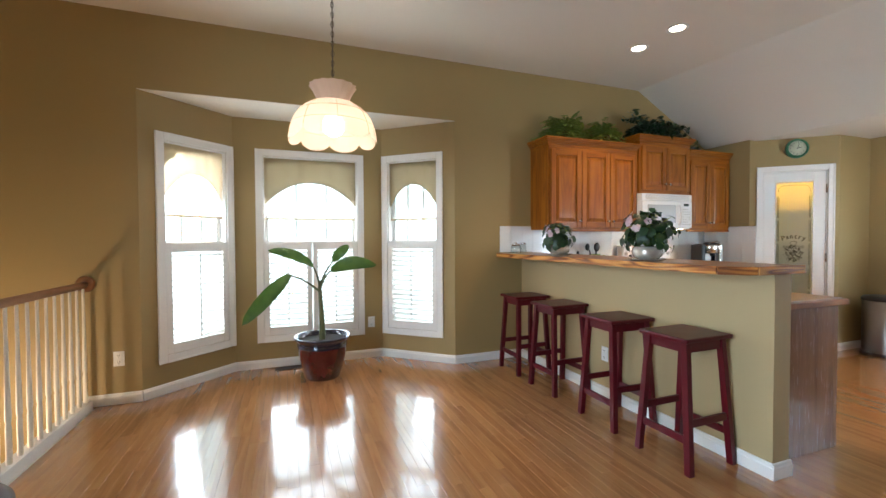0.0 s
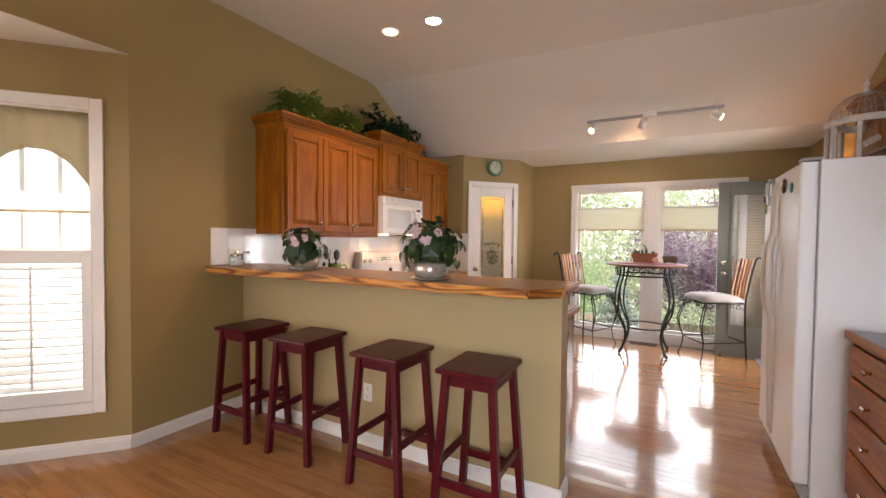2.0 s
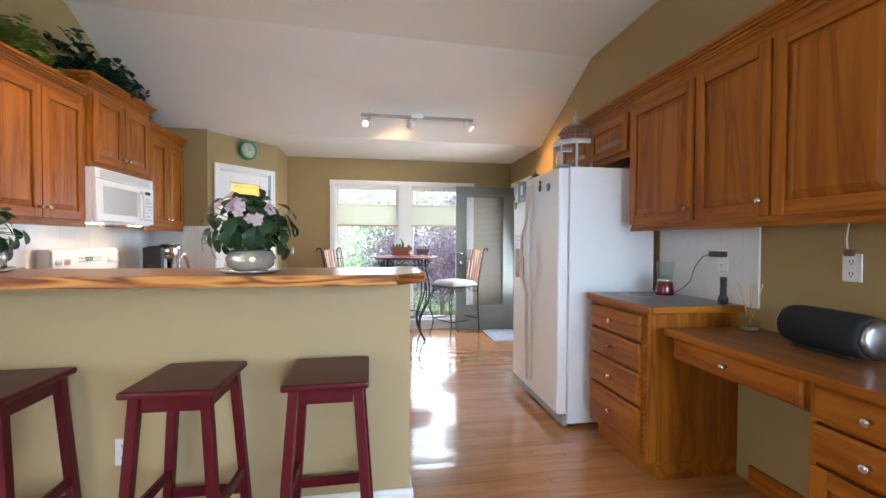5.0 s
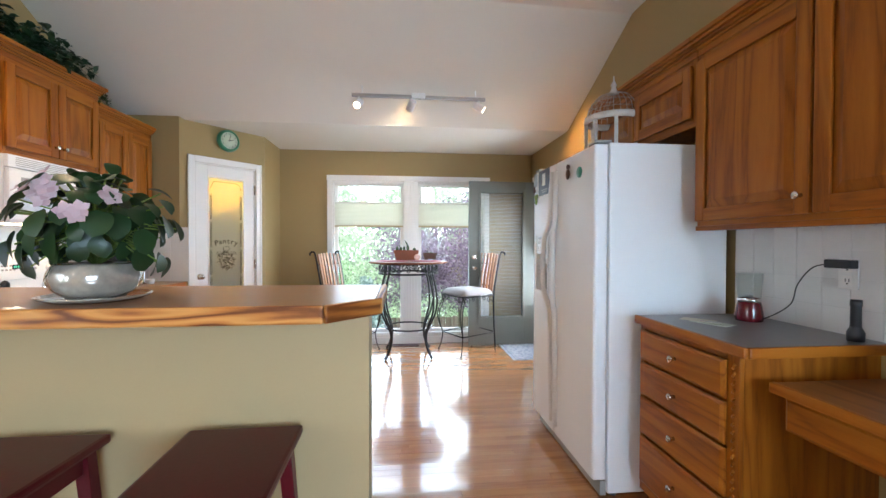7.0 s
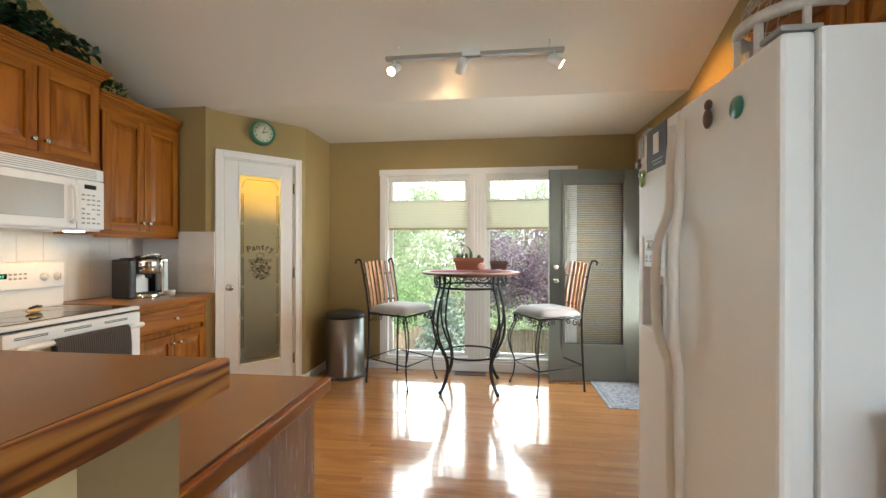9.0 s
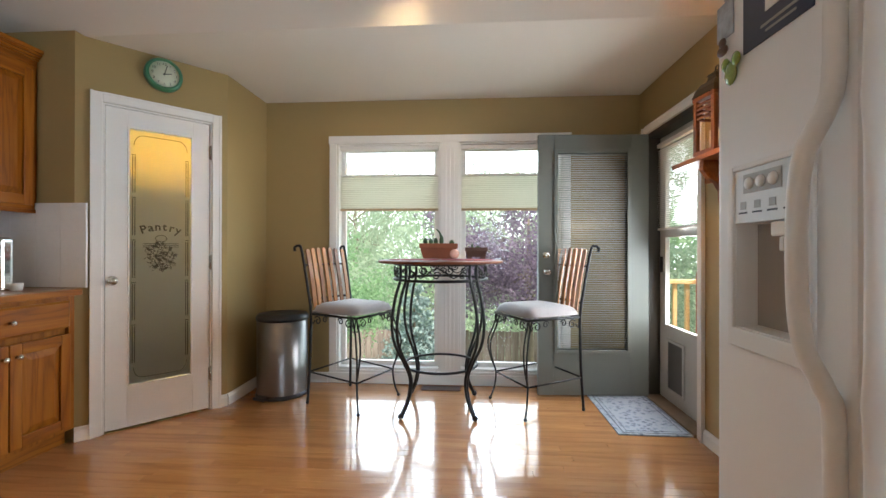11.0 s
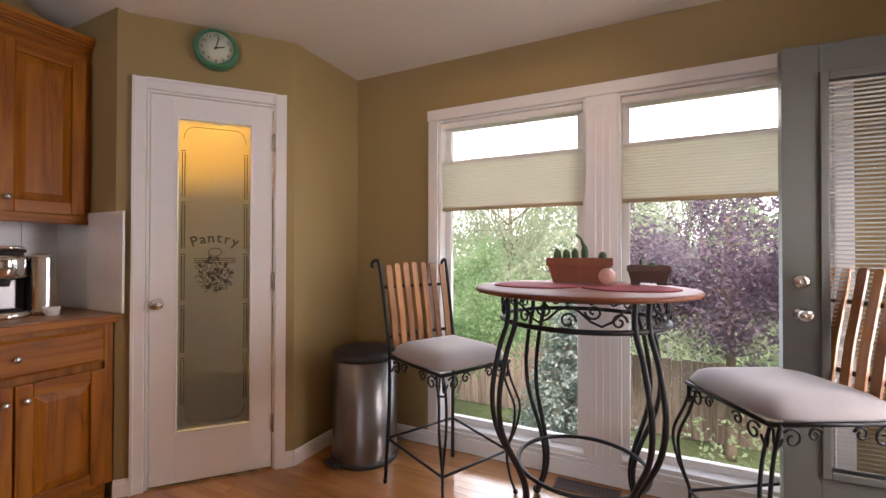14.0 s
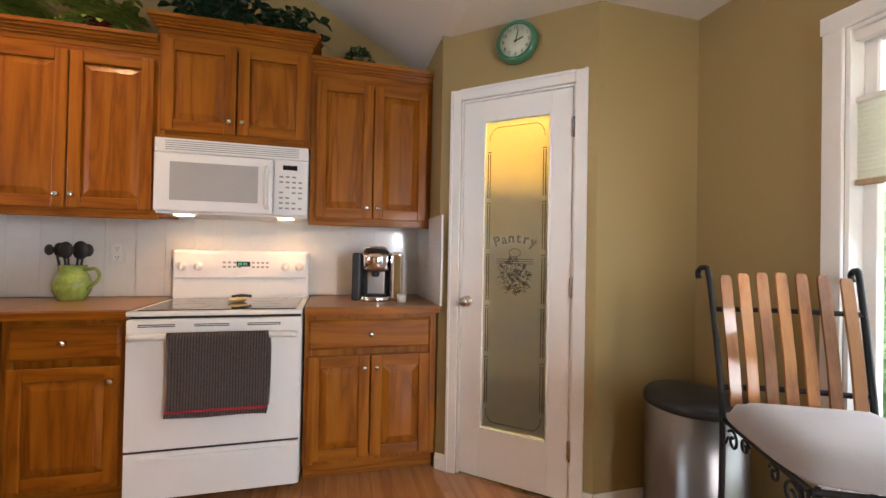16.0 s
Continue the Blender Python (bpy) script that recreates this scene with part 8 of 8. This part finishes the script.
def tree(name, at, height, crown_r, crown_z, leaves, leaf_size, mt, label, seed, bark, droop=0.0, squash=1.0, limbs=9, cone=False, layers=7, trunk=None):
    """A tapered trunk with forking limbs and a crown of single leaves set in uneven clumps."""
    rr = random.Random(seed)
    th = thing(name, at, label, "tree")
    r0 = trunk or height * 0.022
    wob = [Vector((rr.uniform(-1, 1) * height * 0.012, rr.uniform(-1, 1) * height * 0.012, height * 0.92 * t)) for t in (0, 0.2, 0.4, 0.6, 0.8, 1.0)]
    wob[0] = Vector((0, 0, 0))
    part("trunk", tube(smooth_line(wob, 4), r0, 9, taper=r0 * 0.25), bark, th)
    bm, lb = bmesh.new(), bmesh.new()
    clumps = []
    if cone:
        for i in range(layers):
            t = i / (layers - 1)
            z = height * (0.10 + 0.88 * t)
            rad = crown_r * (1 - t) ** 0.85 + 0.08
            k = max(4, int(13 * (1 - t) + 4))
            for j in range(k):
                a = 6.283 * j / k + rr.uniform(-0.3, 0.3) + i
                e = Vector((math.cos(a) * rad, math.sin(a) * rad, z - rad * 0.18))
                tube([Vector((0, 0, z)), Vector((e.x * 0.5, e.y * 0.5, z + 0.02)), e], 0.012, 4, lb, taper=0.004)
                for q in (0.35, 0.6, 0.85, 1.0):
                    clumps.append((Vector((e.x * q, e.y * q, z + (e.z - z) * q)), rad * 0.26 + 0.06))
    else:
        for k in range(limbs):
            a = 6.283 * k / limbs + rr.uniform(-0.4, 0.4)
            zs = height * rr.uniform(0.28, 0.68)
            reach = crown_r * rr.uniform(0.55, 0.95)
            end = Vector((math.cos(a) * reach, math.sin(a) * reach, min(height, crown_z + rr.uniform(-0.5, 0.9) * crown_r * squash)))
            mid = Vector((end.x * 0.45, end.y * 0.45, zs + (end.z - zs) * 0.62))
            tube(smooth_line([Vector((0, 0, zs)), mid, end], 4), r0 * 0.26, 6, lb, taper=r0 * 0.05)
            for q in range(3):
                e2 = end + Vector((rr.uniform(-1, 1), rr.uniform(-1, 1), rr.uniform(-0.4, 0.9))) * crown_r * 0.42
                tube([mid.lerp(end, 0.5), (mid.lerp(end, 0.5) + e2) / 2 + Vector((0, 0, 0.1)), e2], r0 * 0.09, 4, lb, taper=r0 * 0.03)
                clumps.append((e2, crown_r * rr.uniform(0.20, 0.34)))
            clumps.append((end, crown_r * rr.uniform(0.22, 0.36)))
            clumps.append((mid, crown_r * rr.uniform(0.18, 0.28)))
    part("branchwork", lb, bark, th)
    per = max(1, leaves // len(clumps))
    verts, faces = [], []
    for c, cr in clumps:
        for k in range(per):
            d = Vector((rr.gauss(0, 0.5), rr.gauss(0, 0.5), rr.gauss(0, 0.42) - droop * abs(rr.gauss(0, 1.2))))
            p = c + d * cr
            o = Vector((rr.uniform(-1, 1), rr.uniform(-1, 1), rr.uniform(-1, 0.6) - droop * 2)).normalized()
            s = o.cross(Vector((rr.uniform(-1, 1), rr.uniform(-1, 1), rr.uniform(-1, 1)))).normalized()
            ls = leaf_size * rr.uniform(0.6, 1.3)
            i = len(verts)
            verts += [p, p + o * ls * 0.5 + s * ls * 0.28, p + o * ls, p + o * ls * 0.5 - s * ls * 0.28]
            faces.append((i, i + 1, i + 2, i + 3))
    me = bpy.data.meshes.new("crown")
    me.from_pydata([tuple(v) for v in verts], [], faces)
    me.materials.append(mt)
    cr = new("crown", me)
    cr.parent = th
    return th


bark = surf("grey_brown_bark", (0.19, 0.16, 0.12), 0.9, vary=0.3, scale=8, fine=30, bump=0.7, dist=0.02)
spring = leafy("spring_green_leaf", (0.18, 0.33, 0.16), (0.36, 0.53, 0.30), 0.6, 0.65)
mid_green = leafy("mid_green_leaf", (0.18, 0.29, 0.16), (0.36, 0.48, 0.30), 0.6, 0.6)
willow_leaf = leafy("pale_willow_leaf", (0.30, 0.40, 0.28), (0.50, 0.59, 0.44), 0.6, 0.65)
plum_leaf = leafy("plum_purple_leaf", (0.13, 0.095, 0.145), (0.26, 0.21, 0.285), 0.55, 0.5)
spruce_leaf = leafy("blue_spruce_needle", (0.15, 0.23, 0.22), (0.34, 0.44, 0.42), 0.6, 0.4)
tree("maple_tree", (11.6, 3.6, GZ), 3.7, 1.5, 2.3, 20000, 0.08, spring, "bright spring-green maple beside the fence", 31, bark, limbs=11)
tree("maple_tree", (12.8, 6.2, GZ), 4.2, 1.8, 2.5, 20000, 0.09, spring, "yellow-green young maple in the yard", 37, bark, limbs=11)
tree("plum_tree", (14.6, -1.2, GZ), 5.3, 2.15, 3.3, 26000, 0.095, plum_leaf, "purple-leaved plum tree beyond the window", 12, bark, limbs=13)
tree("spruce_tree", (12.4, 1.55, GZ), 3.3, 1.05, 1.6, 14000, 0.09, spruce_leaf, "young blue spruce by the fence", 6, bark, cone=True, layers=11)
tree("shrub", (9.6, 2.6, GZ), 1.5, 0.8, 0.8, 1800, 0.09, spring, "low yellow-green shrub under the window", 44, bark, limbs=9)
tree("shrub", (11.2, -1.0, GZ), 1.4, 0.9, 0.8, 1800, 0.09, mid_green, "low green shrub in the yard", 45, bark, limbs=9)
tree("willow_tree", (25, 6.5, GZ), 8.6, 3.7, 5.6, 16000, 0.15, willow_leaf, "tall pale weeping willow", 52, bark, droop=0.9, limbs=14)
tree("willow_tree", (27, -1.5, GZ), 8.2, 3.6, 5.4, 16000, 0.15, willow_leaf, "tall pale weeping willow beyond the fence", 53, bark, droop=0.9, limbs=14)
tree("willow_tree", (24, 13.5, GZ), 8.0, 3.6, 5.2, 13000, 0.15, willow_leaf, "pale weeping willow at the yard's edge", 54, bark, droop=0.8, limbs=12)
tree("ash_tree", (15.5, -8.5, GZ), 11.5, 3.9, 7.4, 20000, 0.13, spring, "tall light-green ash tree past the deck", 61, bark, limbs=13)
tree("ash_tree", (24, -14, GZ), 10.5, 4.4, 6.0, 14000, 0.22, mid_green, "broad green ash tree in the distance", 62, bark, limbs=13)
# a far wood closes the view
rr = random.Random(77)
verts, faces = [], []
for k in range(36000):
    y = rr.uniform(-70, 75)
    x = 46 + rr.uniform(-3, 5)
    hmax = 8.0 + 2.2 * math.sin(y * 0.31) + 1.6 * math.sin(y * 0.83 + 1)
    z = GZ + hmax * rr.random() ** 0.7
    p = Vector((x, y, z))
    o = Vector((rr.uniform(-1, 1), rr.uniform(-1, 1), rr.uniform(-1, 1))).normalized()
    s = o.orthogonal().normalized()
    ls = rr.uniform(0.3, 0.65)
    i = len(verts)
    verts += [tuple(p), tuple(p + o * ls * 0.5 + s * ls * 0.4), tuple(p + o * ls), tuple(p + o * ls * 0.5 - s * ls * 0.4)]
    faces.append((i, i + 1, i + 2, i + 3))
me = bpy.data.meshes.new("far_wood")
me.from_pydata(verts, [], faces)
me.materials.append(mid_green)
tagged(new("far_wood", me), "hazy green wood at the end of the yard", "woodland", kind="stuff")
# a loose hedge behind the fence
verts, faces = [], []
for k in range(42000):
    y = rr.uniform(-14, 20)
    x = 18.6 + rr.gauss(0, 0.55)
    hmax = 4.3 + 0.5 * math.sin(y * 0.9) + 0.35 * math.sin(y * 2.3 + 1)
    p = Vector((x, y, GZ + hmax * rr.random() ** 0.75))
    o = Vector((rr.uniform(-1, 1), rr.uniform(-1, 1), rr.uniform(-1, 1))).normalized()
    s = o.orthogonal().normalized()
    ls = rr.uniform(0.10, 0.20)
    i = len(verts)
    verts += [tuple(p), tuple(p + o * ls * 0.5 + s * ls * 0.35), tuple(p + o * ls), tuple(p + o * ls * 0.5 - s * ls * 0.35)]
    faces.append((i, i + 1, i + 2, i + 3))
me = bpy.data.meshes.new("hedge")
me.from_pydata(verts, [], faces)
me.materials.append(willow_leaf)
tagged(new("hedge", me), "loose light-green hedge behind the board fence", "hedge", kind="stuff")

# hazy bright distance to the north of the bay
bm = bmesh.new()
bm.faces.new([bm.verts.new(v) for v in ((-14, 12, GZ), (16, 12, GZ), (16, 12, 7), (-14, 12, 7))])
structure("backdrop_north", bm, glow("hazy_sky_glow", (0.78, 0.95, 1.0), 0.75), "bright hazy sky beyond the bay", "sky")

# white overcast sky far to the east and south
bm = bmesh.new()
for pts in (((95, -120, -4), (95, 110, -4), (95, 110, 70), (95, -120, 70)), ((-40, -120.5, -4), (95, -120.5, -4), (95, -120.5, 70), (-40, -120.5, 70))):
    bm.faces.new([bm.verts.new(v) for v in pts])
structure("backdrop_sky", bm, glow("white_overcast_sky", (0.84, 0.94, 1.0), 1.7), "plain white overcast sky", "sky")

# fence boards along the yard
th = thing("yard_fence", (15.2, -9, GZ), "weathered board fence at the end of the yard", "fence")
for k in range(110):
    part("board", boxes((-0.01, 0.01, k * 0.2, k * 0.2 + 0.188, 0.05, 1.75 + 0.02 * math.sin(k * 2.3))), fence_wood, th)
for z in (0.4, 1.4):
    part("rail", boxes((0.012, 0.05, 0, 22, z, z + 0.09)), fence_wood, th)
for k in range(10):
    part("post", boxes((0.012, 0.10, k * 2.4, k * 2.4 + 0.09, 0, 1.8)), fence_wood, th)

# deck with a pale rail and a red post
th = thing("deck", (5.0, -5.0, -0.16), "pale board deck outside the back door", "deck")
for k in range(26):
    part("plank", boxes((0.0, 3.1, 0.005 + k * 0.146, 0.140 + k * 0.146, 0.0, 0.03)), pale_wood, th)
for x in (0.1, 2.9):
    part("post", boxes((x, x + 0.12, 0.2, 0.32, GZ + 0.16, -0.001), (x, x + 0.12, 3.4, 3.52, GZ + 0.16, -0.001)), pale_wood, th)
th = thing("deck_rail", (7.85, -5.0, -0.13), "pale pine deck rail with slim balusters", "railing")
part("top_rail", boxes((-0.06, 0.06, 0.0, 3.7, 0.93, 0.97), bevel=0.006), pale_wood, th)
part("bottom_rail", boxes((-0.02, 0.02, 0.0, 3.7, 0.10, 0.14)), pale_wood, th)
for k in range(30):
    part("baluster", boxes((-0.018, 0.018, 0.05 + k * 0.123, 0.086 + k * 0.123, 0.0, 0.929)), pale_wood, th)
red_wood = surf("brick_red_stain", (0.36, 0.10, 0.055), 0.7, vary=0.12, scale=6, fine=90, bump=0.2)
th = thing("red_post", (7.60, -1.96, -0.13), "thick brick-red wooden post with a cap", "post")
part("shaft", boxes((-0.10, 0.10, -0.10, 0.10, 0.0, 1.02), bevel=0.02), red_wood, th)
part("cap", lathe([(0.0, 1.0205), (0.125, 1.0205), (0.125, 1.05), (0.105, 1.075), (0.0, 1.10)], 24), red_wood, th)
th = thing("deck_rail", (5.0, -4.95, -0.13), "pale pine deck rail along the outer side", "railing")
part("top_rail", boxes((0.0, 2.78, -0.06, 0.06, 0.93, 0.97), bevel=0.006), pale_wood, th)
for k in range(22):
    part("baluster", boxes((0.05 + k * 0.123, 0.086 + k * 0.123, -0.018, 0.018, 0.0, 0.929)), pale_wood, th)

# ---- tiles of the backsplash ----
def tile_field(name, p0, p1, s0, s1, z0, z1, size, label):
    m, _ = along(p0, p1)
    bed = structure(name, boxes((s0, s1, -0.0060, -0.001, z0, z1), m=m), grout_mat, label, "trim")
    ns, nz = max(1, round((s1 - s0) / size)), max(1, round((z1 - z0) / size))
    w, h = (s1 - s0) / ns, (z1 - z0) / nz
    me = mesh_of(boxes((0.0008, w - 0.0008, -0.0048, 0.0, 0.0008, h - 0.0008), bevel=0.0), "tile", tile_mat)
    rr = random.Random(9)
    for i in range(ns):
        for j in range(nz):
            t = new("tile", me)
            t.parent = bed
            t.matrix_basis = m @ pose(s0 + i * w, -0.0062 - rr.uniform(0, 0.0004), z0 + j * h, rr.uniform(-0.12, 0.12), 0, rr.uniform(-0.12, 0.12))


tile_field("backsplash_bar_end", (0, NY), (7, NY), 2.705, 3.107, 1.138, 1.415, 0.14, "white glazed tile above the bar")
tile_field("backsplash_north", (0, NY), (7, NY), 3.108, 5.743, 0.915, 1.415, 0.152, "white glazed tile backsplash")
tile_field("backsplash_pantry", (5.745, NY), (5.745, 2.6), 0.012, 0.655, 0.915, 1.415, 0.152, "white glazed tile backsplash return")
tile_field("backsplash_south", (EX, SY), (1.45, SY), EX - 3.61, EX - 2.85, 0.926, 1.36, 0.108, "small white tile backsplash by the desk")

# ---- floor strips ----
def y_top(x):
    """How far north the strips run at x."""
    if BAY[0][0] < x < BAY[3][0]:
        if x < BAY[1][0]:
            return NY + (x - BAY[0][0]) / (BAY[1][0] - BAY[0][0]) * (BAY[1][1] - NY) + 0.03
        if x > BAY[2][0]:
            return NY + (BAY[3][0] - x) / (BAY[3][0] - BAY[2][0]) * (BAY[2][1] - NY) + 0.03
        return BAY[1][1] + 0.03
    if x > PD1[0]:
        return 2.17
    if x > PD0[0]:
        return PD0[1] + (x - PD0[0]) * (PD1[1] - PD0[1]) / (PD1[0] - PD0[0]) + 0.04
    return NY + 0.02


rr = random.Random(40)
W = 0.0572
SIZES = (0.35, 0.5, 0.65, 0.8, 1.0, 1.2)
shared = {}
verts, faces, own = [], [], 0
x = -0.80
while x < EX + 0.02:
    y1 = y_top(x + W / 2)
    y = (SY - 0.02 if x > 1.42 else -4.6) - rr.uniform(0, 0.3)
    while y < y1 - 0.01:
        L = rr.choice(SIZES)
        full = y + L <= y1
        if not full:
            L = y1 - y
        near = full and own < 300 and ((3.1 < x < 5.0 and y > -0.5 and y + L < 1.9) or (5.0 <= x < 6.9 and y > -0.95 and y + L < 1.7) or (2.2 < x <= 3.1 and y > -0.6 and y + L < 0.75))
        dz, tilt = rr.uniform(-0.00025, 0.00025), rr.uniform(-0.5, 0.5)
        if near:
            if L not in shared:
                bm = bmesh.new()
                g, b = 0.0002, 0.0004
                lo = [bm.verts.new(v) for v in ((-W / 2 + g, g, -0.0155), (W / 2 - g, g, -0.0155), (W / 2 - g, L - g, -0.0155), (-W / 2 + g, L - g, -0.0155))]
                md = [bm.verts.new(v) for v in ((-W / 2 + g, g, -b), (W / 2 - g, g, -b), (W / 2 - g, L - g, -b), (-W / 2 + g, L - g, -b))]
                hi = [bm.verts.new(v) for v in ((-W / 2 + g + b, g + b, 0), (W / 2 - g - b, g + b, 0), (W / 2 - g - b, L - g - b, 0), (-W / 2 + g + b, L - g - b, 0))]
                bm.faces.new(hi)
                for i in range(4):
                    j = (i + 1) % 4
                    bm.faces.new((lo[i], lo[j], md[j], md[i])); bm.faces.new((md[i], md[j], hi[j], hi[i]))
                shared[L] = mesh_of(bm, "strip", floor_mat)
            o = new("floor_strip", shared[L])
            o.parent = floor
            o.matrix_basis = pose(x + W / 2, y, dz, 0, tilt, 0)
            own += 1
        else:
            g, b, k = 0.0002, 0.0004, math.tan(radians(tilt)) * W / 2
            i = len(verts)
            for xx, yy, zz in ((-W / 2 + g, g, -0.0155), (W / 2 - g, g, -0.0155), (W / 2 - g, L - g, -0.0155), (-W / 2 + g, L - g, -0.0155), (-W / 2 + g, g, -b + k), (W / 2 - g, g, -b - k), (W / 2 - g, L - g, -b - k), (-W / 2 + g, L - g, -b + k), (-W / 2 + g + b, g + b, k), (W / 2 - g - b, g + b, -k), (W / 2 - g - b, L - g - b, -k), (-W / 2 + g + b, L - g - b, k)):
                verts.append((x + W / 2 + xx, y + yy, zz + dz))
            faces.append((i + 8, i + 9, i + 10, i + 11))
            for q in range(4):
                r = (q + 1) % 4
                faces += [(i + q, i + r, i + 4 + r, i + 4 + q), (i + 4 + q, i + 4 + r, i + 8 + r, i + 8 + q)]
        y += L
    x += W
me = bpy.data.meshes.new("floor_strips")
me.from_pydata(verts, [], faces)
me.materials.append(floor_rest_mat)
o = new("floor_strips", me)
o.parent = floor
tagged(o, kind="stuff")
